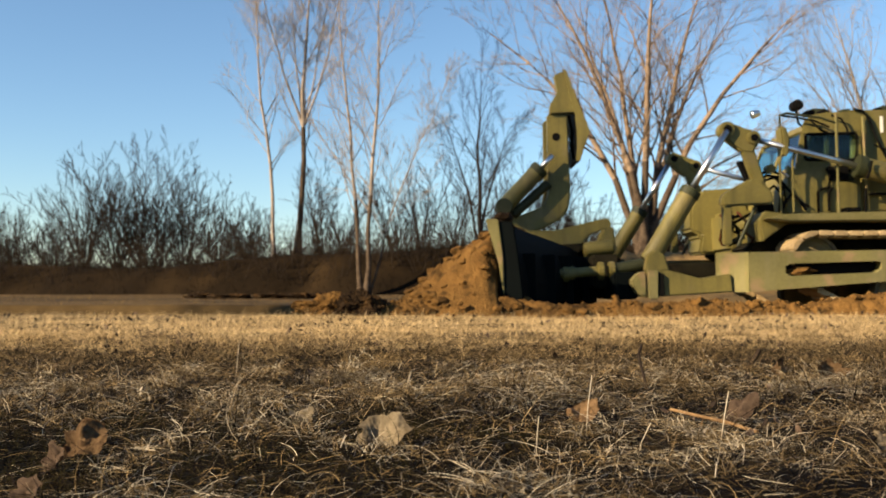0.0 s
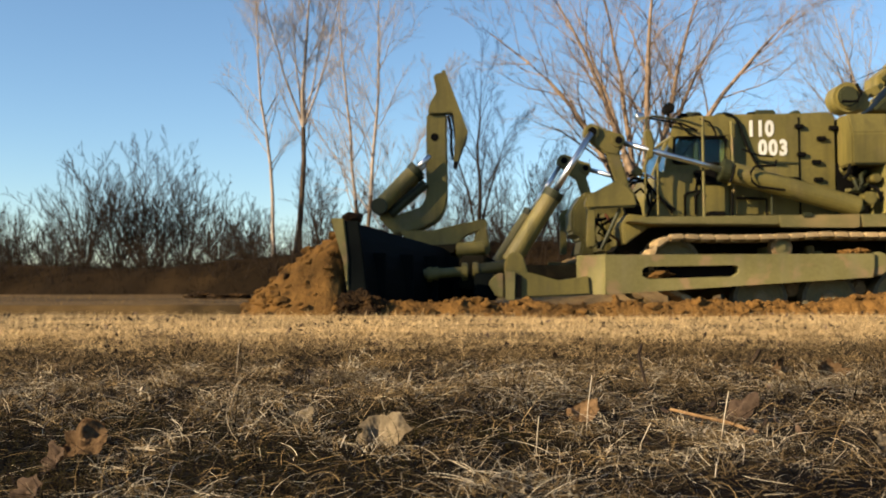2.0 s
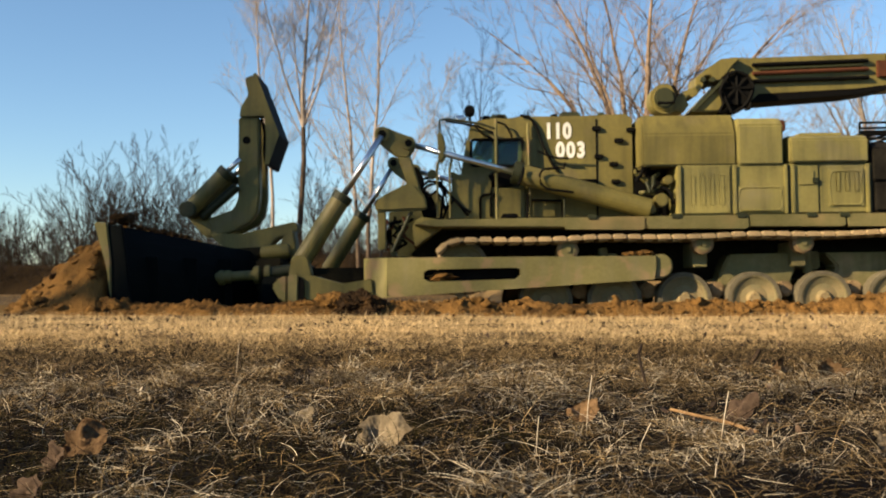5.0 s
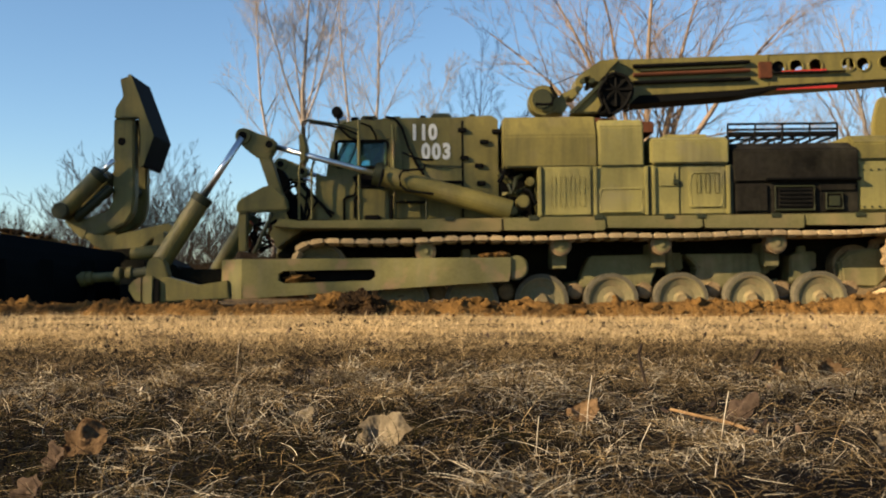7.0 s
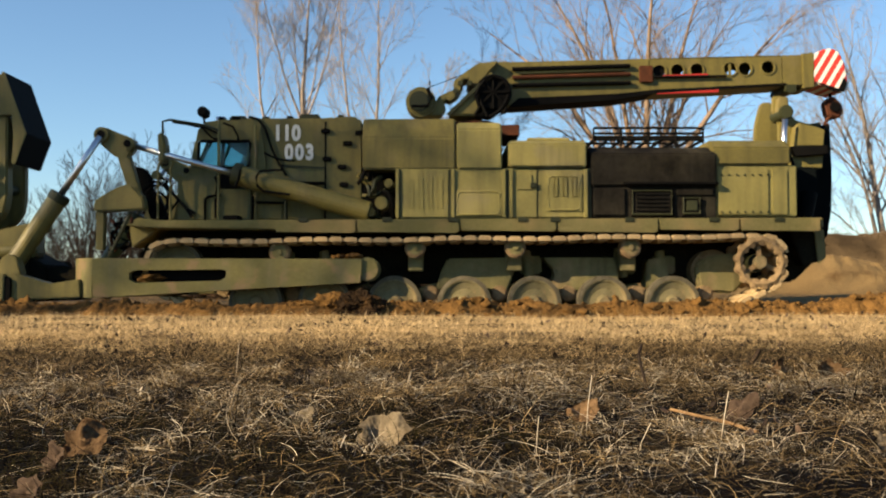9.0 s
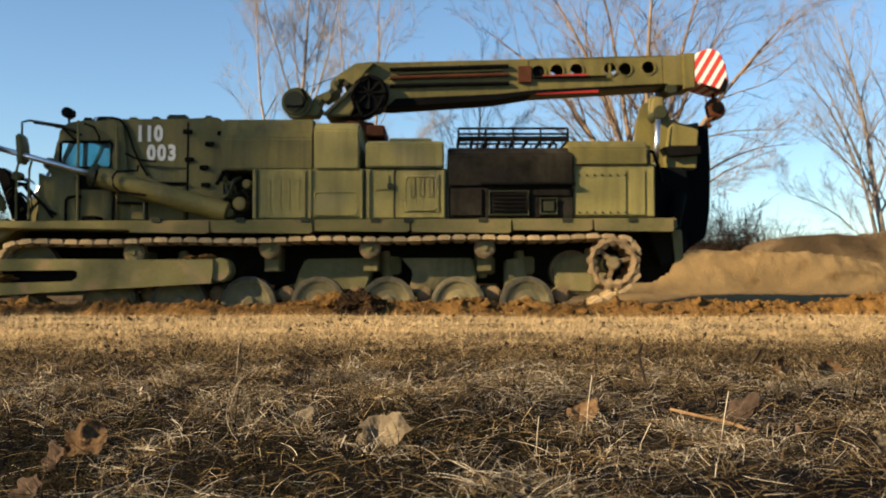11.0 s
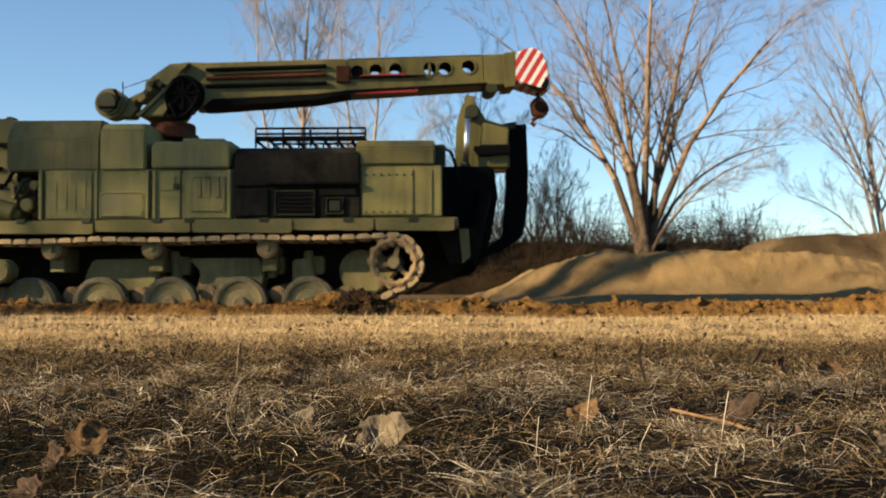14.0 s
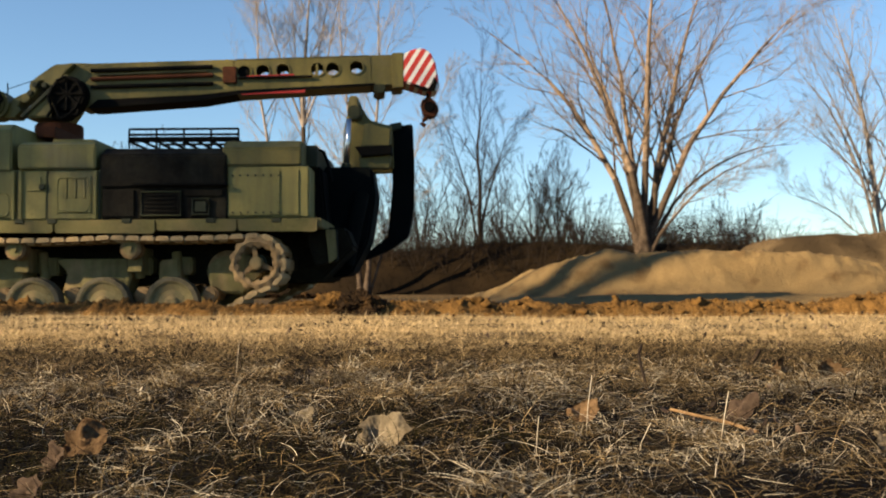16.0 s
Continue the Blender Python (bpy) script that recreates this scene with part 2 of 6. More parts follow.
    for _ in range(octaves):
        s += a * noise.noise((x * f, y * f, z * f))
        a *= gain
        f *= 2.03
    return s


def smooth(a, b, x):
    t = min(1.0, max(0.0, (x - a) / (b - a)))
    return t * t * (3 - 2 * t)


def sheet(name, xs, ys, height, material, label, kind="structure", category="", pick=None, materials=None):
    """A height field over a grid that need not be even."""
    nx, ny = len(xs), len(ys)
    verts = [(x, y, height(x, y)) for y in ys for x in xs]
    faces = [(j * nx + i, j * nx + i + 1, (j + 1) * nx + i + 1, (j + 1) * nx + i) for j in range(ny - 1) for i in range(nx - 1)]
    me = bpy.data.meshes.new(name)
    me.from_pydata(verts, [], faces)
    for m in materials or [material]:
        me.materials.append(m)
    if pick:
        idx = [pick((xs[i] + xs[i + 1]) / 2, (ys[j] + ys[j + 1]) / 2) for j in range(ny - 1) for i in range(nx - 1)]
        me.polygons.foreach_set("material_index", idx)
    me.shade_smooth()
    return tagged(new(name, me), label, category, "", kind)


# ---- the ground: turf, the cut that the machine drives in, banks and heaps ----
MID = 12.3          # middle line of the machine
NEAR_LIP, FAR_LIP = 9.72, 15.0


def ground_z(x, y):
    z = 0.02 * fbm(x * 0.35, y * 0.35, 3.0, 3) + 0.008 * fbm(x * 3, y * 3, 1.0, 2)
    z *= smooth(0.3, 2.0, abs(x) + abs(y)) * (1 - 0.7 * smooth(30, 60, y))
    cut = smooth(NEAR_LIP, NEAR_LIP + 0.25, y) * (1 - smooth(FAR_LIP - 0.25, FAR_LIP, y)) * (1 - smooth(28, 32, abs(x)))
    return z - 0.27 * cut


def spread(a, b, n):
    return [a + (b - a) * i / n for i in range(n)]


gx = [-1500, -700, -300, -120, -60] + spread(-40, -12, 40) + spread(-12, 12, 150) + spread(12, 40, 40) + [40, 60, 120, 300, 700, 1500]
gy = [-300, -100, -40, -20] + spread(-10, 0, 20) + spread(0, 9.4, 90) + spread(9.4, 10.2, 16) + spread(10.2, 14.6, 30) + spread(14.6, 15.2, 10) + spread(15.2, 45, 70) + [45, 60, 90, 150, 300, 700, 2500]
# near turf gets the soil colour that carries the grass-gap shade
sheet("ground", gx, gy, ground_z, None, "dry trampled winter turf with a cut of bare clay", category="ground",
      pick=lambda x, y: 1 if NEAR_LIP < y < FAR_LIP and -1.2 < x < 32 else (2 if -8 < y < 4.6 + 1.2 * fbm(x * 0.8, y * 0.8, 8, 3) else (3 if NEAR_LIP < y < 60 else 0)), materials=[FIELD, SOIL, GAP_SHADE_SOIL, PASTURE])


def bank_left(x, y):
    crest = 1.3 + 0.35 * smooth(-14, -4, x) + 0.22 * fbm(x * 0.12, 0.3, 5, 3) + 0.5 * smooth(-4, 3, x) * (1 - smooth(10, 16, x)) - 0.9 * smooth(13, 15, x)
    rise = smooth(36.3, 39.0, y + 0.5 * fbm(x * 0.3, y * 0.1, 2, 2)) * (1 - smooth(42, 50, y))
    return rise * crest + 0.1 * fbm(x * 0.9, y * 0.9, 4, 4) * rise - 0.15


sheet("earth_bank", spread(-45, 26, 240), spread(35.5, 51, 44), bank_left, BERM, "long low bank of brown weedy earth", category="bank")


def bank_right(x, y):
    top = 1.75 * smooth(7.4, 9.2, x) + 0.25 * smooth(9, 16, x) + 0.12 * fbm(x * 0.5, 2.0, 1, 3)
    rise = smooth(23.5, 26.5, y) * (1 - smooth(29, 34, y))
    return rise * top + 0.07 * fbm(x * 1.2, y * 1.2, 9, 4) * rise - 0.1


sheet("grassy_bank", spread(6.5, 40, 130), spread(23, 35, 40), bank_right, BANK, "tawny grass bank behind the sand heap", category="bank")


def heap(x, y):
    top = 0.96 * smooth(-0.1, 3.2, x) ** 0.8 * (0.96 + 0.06 * fbm(x * 0.6, 1.0, 7, 3)) * (1 - 0.3 * smooth(6.0, 8.6, x))
    yy = y + 0.25 * fbm(x * 0.5, y * 0.4, 6, 2)
    yy -= 0.35
    rise = (0.2 * smooth(15.15, 15.8, yy) + 0.8 * smooth(16.1, 17.3, yy)) * (1 - smooth(18.5, 20.6, y))
    z = rise * top
    return z + rise * (0.06 * fbm(x * 1.6, y * 1.6, 2, 4) + 0.035 * fbm(x * 6, y * 6, 2, 4) + 0.03 * abs(fbm(x * 12, y * 12, 5, 2))) - 0.03


sheet("sand_heap", spread(-0.6, 14, 290), spread(15.05, 21, 110), heap, SAND, "long heap of pale sandy soil beside the cut", category="soil heap")

# ---- the tracked engineering machine; its own x runs from nose to tail, y from near side to far side ----
tractor = tagged(new("engineering_tractor"), "olive green armoured tracked bulldozer crane driving through a clay cut", "engineering vehicle")
tractor.empty_display_size = 0.2


def P(xz, y):
    return (xz[0], y, xz[1])


def hull():
    # lower hull between the tracks, its shade painted in as near-black
    pts = [(-3.49, 0.62), (-3.16, 0.95), (4.29, 0.95), (4.38, 0.72), (3.98, 0.33), (-2.96, 0.30)]
    part("lower_hull", prism(pts, -0.95, 0.95, 0.03), UNDERSIDE_SHADE, tractor, "lower hull coloured near-black for the shade under the deck")
    # deck with the mudguards
    pts = [(-3.42, 0.94), (-3.22, 0.99), (4.08, 1.02), (4.09, 0.91), (-0.88, 0.87), (-1.79, 0.89), (-3.18, 0.91)]
    part("mudguard_deck", prism(pts, -1.59, 1.59, 0.012), DECK, tractor, "dusty olive mudguard deck")
    joints = [-1.81, -0.93, 0.18, 1.22, 2.31, 3.18, 4.05]
    drops = [0.0, 0.006, -0.005, 0.012, -0.004, 0.008]
    for s in (-1, 1):
        for k, (xa, xb) in enumerate(zip(joints, joints[1:])):
            z1, z0 = 0.988 + 0.004 * k, 0.862 + 0.005 * k - drops[k]
            pts = [(xa + 0.007, z1), (xb - 0.007, z1 + 0.004), (xb - 0.007, z0 + 0.003), (xb - 0.05, z0 - 0.012), (xa + 0.02, z0)]
            yk = s * (1.603 + 0.35 * abs(drops[k]))
            part("mudguard_skirt", prism(pts, yk - 0.012, yk + 0.012, 0.006), DECK, tractor)
    # nose plate in front of the tracks
    pts = [(-3.44, 0.93), (-3.37, 1.04), (-3.16, 1.01), (-3.07, 0.94), (-3.34, 0.75), (-3.41, 0.70)]
    part("nose_plate", prism(pts, -1.35, 1.35, 0.015), OLIVE, tractor)
    # tail plate
    pts = [(3.83, 0.92), (4.20, 0.92), (4.21, 0.57), (3.98, 0.51)]
    # same near-black: the shade behind the track is in the colour
    for s in (-1.25, 1.0):
        part("tail_guard", prism(pts, s, s + 0.25, 0.01), UNDERSIDE_SHADE, tractor)
    part("mud_flap", prism([(4.09, 0.91), (4.2, 0.91), (4.22, 0.6), (4.13, 0.53)], -1.3, -1.27, 0.008), GEAR_PAINT, tractor, "dusty mud flap")
    # short foot rails and clamps along the deck edge
    clamp = finish(box(-0.05, 0.05, -0.02, 0.02, -0.02, 0.03, 0.005), "clamp")
    for x in (-1.5, -0.6, 0.1, 0.85, 1.2, 2.0, 2.9, 3.6):
        part("deck_clamp", clamp, OLIVE_DARK, tractor, at=pose(x, -1.61, 0.99))


def cabin():
    y0, y1 = -0.95, 0.95
    # hollow shell: two sides with window openings, roof, floor, back and front frame
    for y, nm in ((y0, "cab_side"), (y1 - 0.05, "cab_side")):
        bm = prism([(-3.07, 1.03), (-3.02, 1.32), (-2.84, 1.58), (-2.23, 1.58), (-2.23, 1.03)], y, y + 0.05, 0.006)
        prism([(-2.23, 1.03), (-2.24, 2.20), (-2.22, 2.20), (-1.44, 2.20), (-1.01, 2.22), (-0.93, 2.17), (-0.93, 1.03)], y, y + 0.05, 0.006, bm)
        prism([(-2.84, 1.58), (-2.66, 2.03), (-2.50, 2.16), (-2.22, 2.20), (-2.24, 1.96), (-2.68, 1.95), (-2.79, 1.58)], y, y + 0.05, 0.006, bm)
        cs = part(nm, bm, OLIVE, tractor)
        gl = part("side_window", prism([(-2.79, 1.58), (-2.68, 1.95), (-2.24, 1.96), (-2.23, 1.58)], y + 0.02, y + 0.03), GLASS, cs, "dark tinted cab window")
        gl.visible_shadow = False
        fr = bmesh.new()
        prism([(-2.53, 1.96), (-2.49, 1.96), (-2.50, 1.58), (-2.54, 1.58)], y - 0.008, y + 0.05, 0.003, fr)
        part("window_bar", fr, OLIVE_DARK, cs)
    bm = prism([(-2.66, 2.03), (-2.50, 2.16), (-2.22, 2.20), (-1.44, 2.20), (-1.01, 2.22), (-0.93, 2.17), (-0.93, 2.12), (-1.19, 2.16), (-2.22, 2.15), (-2.49, 2.11), (-2.62, 2.00)], y0 + 0.05, y1 - 0.05, 0.008)
    part("cab_roof", bm, OLIVE, tractor)
    bm = prism([(-1.44, 2.10), (-0.93, 2.12), (-0.93, 1.03), (-1.44, 1.03)], y0 + 0.05, y1 - 0.05, 0.008)
    part("cab_back", bm, OLIVE, tractor)
    bm = prism([(-3.07, 1.03), (-3.02, 1.32), (-2.84, 1.59), (-2.79, 1.58), (-2.97, 1.29), (-3.01, 1.03)], y0 + 0.05, y1 - 0.05, 0.008)
    front = part("cab_front", bm, OLIVE, tractor)
    for a, b in ((y0 + 0.08, -0.04), (0.04, y1 - 0.08)):
        w = part("windscreen", prism([(-2.83, 1.59), (-2.64, 2.02), (-2.62, 2.01), (-2.81, 1.58)], a, b), GLASS, front, "blue-green windscreen glass")
        w.visible_shadow = False
    part("screen_post", prism([(-2.84, 1.59), (-2.66, 2.03), (-2.62, 2.02), (-2.80, 1.58)], -0.04, 0.04, 0.006), OLIVE, front)
    # added block, keeps sky light from showing through the cab windows
    part("cab_view_block", prism([(-2.6, 1.06), (-2.6, 1.5), (-2.42, 1.86), (-2.3, 2.03), (-1.25, 2.1), (-1.25, 1.06)], 0.0, 0.5, 0.02), BLACK, tractor, "black block added inside the cab to darken its windows")
    part("cab_floor", box(-2.75, -1.2, y0 + 0.06, y1 - 0.06, 1.0, 1.06), BLACK, tractor)
    seat = prism([(-2.25, 1.06), (-1.8, 1.06), (-1.72, 1.75), (-1.86, 1.78), (-1.95, 1.3), (-2.25, 1.3)], -0.6, -0.15, 0.03)
    prism([(-2.25, 1.06), (-1.8, 1.06), (-1.72, 1.75), (-1.86, 1.78), (-1.95, 1.3), (-2.25, 1.3)], 0.15, 0.6, 0.03, seat)
    part("cab_seat", seat, BLACK, tractor, "black cab seats behind the glass")
    # cab cheek with the long dark window, panels and recess below it
    cheek = prism([(-2.81, 1.93), (-2.79, 2.06), (-2.70, 2.15), (-2.50, 2.18), (-2.14, 2.16), (-2.07, 2.13), (-2.04, 1.95)], y0 - 0.04, y0 - 0.005, 0.008)
    prism([(-2.89, 1.53), (-2.01, 1.52), (-2.01, 1.62), (-2.88, 1.63)], y0 - 0.04, y0 - 0.005, 0.008, cheek)
    prism([(-2.88, 1.63), (-2.78, 1.63), (-2.78, 1.93), (-2.82, 1.94)], y0 - 0.04, y0 - 0.005, 0.008, cheek)
    prism([(-2.18, 1.62), (-2.01, 1.62), (-2.04, 1.95), (-2.18, 1.95)], y0 - 0.04, y0 - 0.005, 0.008, cheek)
    part("cab_cheek", cheek, OLIVE, tractor)
    part("window_seal", pipe([P(q, y0 - 0.045) for q in [(-2.78, 1.65), (-2.77, 1.91), (-2.74, 1.93), (-2.21, 1.93), (-2.19, 1.90), (-2.20, 1.66), (-2.24, 1.63), (-2.75, 1.64), (-2.78, 1.66)]], 0.017), BLACK, tractor, "black rubber window seal")
    gl = part("side_window", prism([(-2.77, 1.92), (-2.20, 1.93), (-2.19, 1.64), (-2.76, 1.64)], y0 - 0.03, y0 - 0.024), GLASS, tractor, "blue-green tinted cab window")
    gl.visible_shadow = False
    part("side_panel", prism([(-3.00, 1.58), (-2.93, 1.53), (-2.56, 1.54), (-2.53, 1.46), (-2.54, 1.02), (-3.00, 1.03)], y0 - 0.1, y0, 0.015), OLIVE, tractor)
    # solid block; its black colour paints the shade of a recess
    part("recess_shade", prism([(-2.55, 1.55), (-2.32, 1.56), (-2.32, 1.40), (-2.55, 1.39)], y0 - 0.105, y0, 0.004), BLACK, tractor, "black block painting a recess's shade below the window")
    part("side_panel", prism([(-2.53, 1.39), (-2.17, 1.38), (-2.17, 1.02), (-2.53, 1.02)], y0 - 0.085, y0, 0.012), OLIVE, tractor)
    for pts in ([(-2.68, 1.02), (-2.68, 1.26), (-2.65, 1.29), (-2.56, 1.31), (-2.54, 1.45), (-2.57, 1.52)], [(-2.56, 1.05), (-2.56, 1.26), (-2.51, 1.31)], [(-2.15, 1.02), (-2.14, 1.30)], [(-2.10, 1.23), (-1.76, 1.22), (-1.76, 1.02)]):
        part("tube_frame", pipe([P(q, y0 - 0.12) for q in pts], 0.016), BLACK, tractor, "bent black tube frame")
    for pts in ([(-3.06, 2.14), (-2.87, 2.11), (-2.73, 2.08), (-2.61, 1.96), (-2.54, 1.94)], [(-2.81, 2.09), (-2.70, 2.08), (-2.59, 2.03), (-2.52, 2.00)], [(-2.49, 2.13), (-2.38, 2.09), (-2.32, 1.98), (-2.31, 1.91)], [(-2.02, 1.79), (-1.92, 1.74), (-1.82, 1.71), (-1.67, 1.70)]):
        part("hose", pipe([P(q, y0 - 0.1) for q in pts], 0.012), BLACK, tractor)
    for pts in ([(-1.76, 1.61), (-1.77, 1.55), (-1.86, 1.55), (-2.00, 1.54), (-2.04, 1.48), (-2.03, 1.38), (-1.96, 1.32), (-1.67, 1.28)], [(-2.21, 1.56), (-2.23, 1.46), (-2.27, 1.37)]):
        part("ram_hose", pipe([P(q, -1.42) for q in pts], 0.014), BLACK, tractor)
    part("grab_rail", pipe([P(q, -1.2) for q in [(-2.50, 2.14), (-2.50, 1.58), (-2.50, 1.01)]], 0.016), OLIVE_PALE, tractor)
    part("grab_rail", pipe([P(q, -1.03) for q in [(-2.13, 2.11), (-2.12, 1.67), (-2.11, 1.01)]], 0.016), OLIVE_PALE, tractor)
    for (x0, z0), (x1, z1) in zip([(-2.63, 2.20), (-2.47, 2.20), (-1.83, 2.21)], [(-2.54, 2.26), (-2.37, 2.26), (-1.75, 2.27)]):
        part("roof_fitting", box(x0, x1, -0.7, -0.5, z0, z1, 0.012), BLACK, tractor)
    # side hatch edges, hinges and grab bars
    hinge = finish(box(-0.05, 0.05, -0.03, 0.02, -0.025, 0.025, 0.008), "hinge")
    for q in [(-1.34, 2.05), (-1.09, 1.91), (-1.32, 1.73), (-1.13, 1.44), (-0.95, 2.03), (-1.15, 1.64)]:
        part("hinge", hinge, BLACK, tractor, at=pose(q[0], y0 - 0.01, q[1]))
    part("door_seam", prism([(-1.35, 2.16), (-1.33, 2.16), (-1.33, 1.05), (-1.35, 1.05)], y0 - 0.006, y0 + 0.01), BLACK, tractor)
    part("door_seam", prism([(-1.83, 1.67), (-1.35, 1.64), (-1.35, 1.62), (-1.83, 1.64)], y0 - 0.012, y0 + 0.01), OLIVE_DARK, tractor)
    hose = [P(q, y0 - 0.03) for q in [(-2.21, 2.21), (-2.11, 2.19), (-2.03, 2.09), (-1.95, 1.85), (-1.86, 1.66), (-1.78, 1.54)]]
    part("hose", pipe(hose, 0.014), BLACK, tractor)
    bar = [P(q, -1.22) for q in [(-1.75, 1.03), (-1.75, 1.47)]]
    part("grab_rail", pipe(bar, 0.014), OLIVE_DARK, tractor)
    # mirror on a bent arm
    arm = [P(q, -1.2) for q in [(-2.50, 2.02), (-2.67, 2.08), (-3.05, 2.14), (-3.13, 2.12), (-3.13, 1.98)]]
    m = part("mirror", pipe(arm, 0.014), OLIVE_DARK, tractor)
    part("mirror_shell", prism([(-3.16, 1.98), (-3.10, 1.98), (-3.06, 1.83), (-3.07, 1.66), (-3.14, 1.64), (-3.15, 1.83)], -1.32, -1.12, 0.02), OLIVE, m)
    for dx in (0, 0.14):
        bar = [(p[0] + dx, p[1], p[2]) for p in [P(q, -1.25) for q in [(-3.16, 1.03), (-3.16, 1.58), (-3.13, 1.70)]]]
        part("grab_rail", pipe(bar, 0.014), OLIVE, tractor)
    # work lamp on the roof
    q = [(-2.78, 2.30)][0]
    lamp = part("work_lamp", disc_y(0, 0, -0.09, 0.09, 0.062, 20, None, 0.02), BLACK, tractor, "black round work lamp", at=pose(q[0], -0.75, q[1]))
    part("lamp_bracket", pipe([(0, 0, -0.05), (0.02, 0, -0.2), (0.1, 0, -0.28)], 0.014), BLACK, lamp)
    q = [(-2.86, 2.44)][0]
    part("work_lamp", tube((q[0] - 0.05, 0.5, q[1] - 0.03), (q[0] + 0.06, 0.5, q[1]), 0.06, 0.035, 18, None, 0.01), CHROME, tractor, "round lamp with a bright reflector")
    # roof fittings
    for q, w in zip([(-2.43, 2.25), (-2.10, 2.24), (-1.58, 2.27), (-1.21, 2.26)], (0.1, 0.06, 0.12, 0.05)):
        part("roof_fitting", box(q[0] - w, q[0] + w, -0.55, -0.35, q[1] - 0.04, q[1] + 0.05, 0.02), OLIVE_DARK, tractor)
    # lower side panels under the window, with dark seams
    for (x0, z1), (x1, z0), dep, mater in zip([(-2.97, 1.31), (-2.58, 1.47), (-2.16, 1.42), (-1.74, 1.42), (-2.55, 1.56), (-2.20, 1.47)], [(-2.64, 1.04), (-2.23, 1.04), (-1.82, 1.04), (-1.36, 1.04), (-2.25, 1.49), (-1.34, 1.44)],
                                              (0.05, 0.03, 0.04, 0.04, 0.02, 0.06), (OLIVE, OLIVE_DARK, OLIVE, OLIVE, BLACK, BLACK)):
        part("side_panel", box(x0, x1, y0 - dep, y0 + 0.02, z0, z1, 0.012), mater, tractor)
    # step below the door
    (x0, z1), (x1, z0) = (-2.44, 1.07), (-2.27, 1.02)
    part("foot_step", box(x0, x1, y0 - 0.3, y0, z0, z1, 0.01), BLACK, tractor)
    # painted fleet numbers
    for text, q, pitch in zip(("110", "003"), [(-1.885, 1.95), (-1.755, 1.73)], (0.105, 0.118)):
        for k, digit in enumerate(text):
            cu = bpy.data.curves.new("digit", "FONT")
            cu.body, cu.size, cu.extrude, cu.offset, cu.align_x = digit, 0.24, 0.002, 0.011, "CENTER"
            tmp = new("tmp", cu)
            bpy.context.view_layer.update()
            me = bpy.data.meshes.new_from_object(tmp.evaluated_get(bpy.context.evaluated_depsgraph_get()))
            bpy.data.objects.remove(tmp)
            me.materials.clear()
            me.transform(Matrix.Diagonal((0.8, 1, 1, 1)))
            part("digit", me, WHITE, tractor, "white painted digit", at=pose(q[0] + pitch * k, y0 - 0.006, q[1], 90, 0, 0))


def bodywork():
    # big stowage boxes with sloped upper edges
    def sloped(name, x0, x1, z0, zm, z1, y0, mater, inset=0.16, label=""):
        own = bmesh.new()
        a = [(y0, z0), (y0, zm), (y0 + inset, z1), (-y0 - inset, z1), (-y0, zm), (-y0, z0)]
        f = [own.verts.new((x0, y, z)) for y, z in a]
        b = [own.verts.new((x1, y, z)) for y, z in a]
        own.faces.new(f)
        own.faces.new(b[::-1])
        for i in range(6):
            j = (i + 1) % 6
            own.faces.new((f[i], f[j], b[j], b[i]))
        bmesh.ops.recalc_face_normals(own, faces=own.faces)
        bmesh.ops.bevel(own, geom=own.edges[:], offset=0.018, segments=2, affect="EDGES", clamp_overlap=True)
        return part(name, own, mater, tractor, label)

    (xa, za), (xb, zb), (_, zc) = (-0.89, 1.57), (0.14, 2.15), (-0.52, 1.92)
    sloped("stowage_box", xa, xb, za, zc, zb, -1.33, OLIVE, 0.12)
    (xa, za), (xb, zb), (_, zc) = (0.15, 1.57), (0.65, 2.10), (0.41, 2.01)
    sloped("stowage_box", xa, xb, za, zc, zb, -1.36, OLIVE_PANEL, 0.1)
    (xa, za), (xb, zb), (_, zc) = (0.72, 1.59), (1.58, 1.90), (1.34, 1.85)
    b3 = sloped("stowage_box", xa, xb, za, zc, zb, -1.38, OLIVE_PANEL, 0.12)
    (xa, za), (xb, zb) = (0.96, 1.93), (1.44, 1.97)
    part("lid", box(xa, xb, -1.0, 0.8, za, zb, 0.01), OLIVE_PANEL, b3)
    (xa, za), (xb, zb) = (0.68, 2.03), (0.89, 2.16)
    part("rusty_box", box(xa, xb, -0.75, 0.1, za, zb, 0.01), RUST, tractor, "rusty brown steel box")
    (xa, za), (xb, zb), (_, zc) = (1.62, 1.38), (3.01, 1.83), (1.96, 1.74)
    sloped("engine_cover", xa, xb, za, zc, zb, -1.36, SOOT, 0.15, "soot-blackened engine cover")
    (xa, za), (xb, zb), (_, zc) = (2.96, 1.62), (3.83, 1.91), (3.22, 1.81)
    sloped("rear_cover", xa, xb, za, zc, zb, -1.33, OLIVE, 0.14)
    # lower side walls of the body
    (xa, za), (xb, zb) = (-0.52, 1.02), (1.63, 1.58)
    wall = part("body_side", box(xa, xb, -1.33, 1.33, za, zb, 0.012), OLIVE_PANEL, tractor)
    (xs, zs), (xe, ze) = (1.63, 1.03), (3.01, 1.38)
    wall2 = part("engine_side", box(xs, xe, -1.33, 1.33, zs, ze, 0.012), SOOT, tractor, "soot-blackened engine side")
    (xs, zs), (xe, ze) = (3.00, 1.05), (3.91, 1.62)
    wall3 = part("rear_side", box(xs, xe, -1.3, 1.3, zs, ze, 0.015), OLIVE_PANEL, tractor)

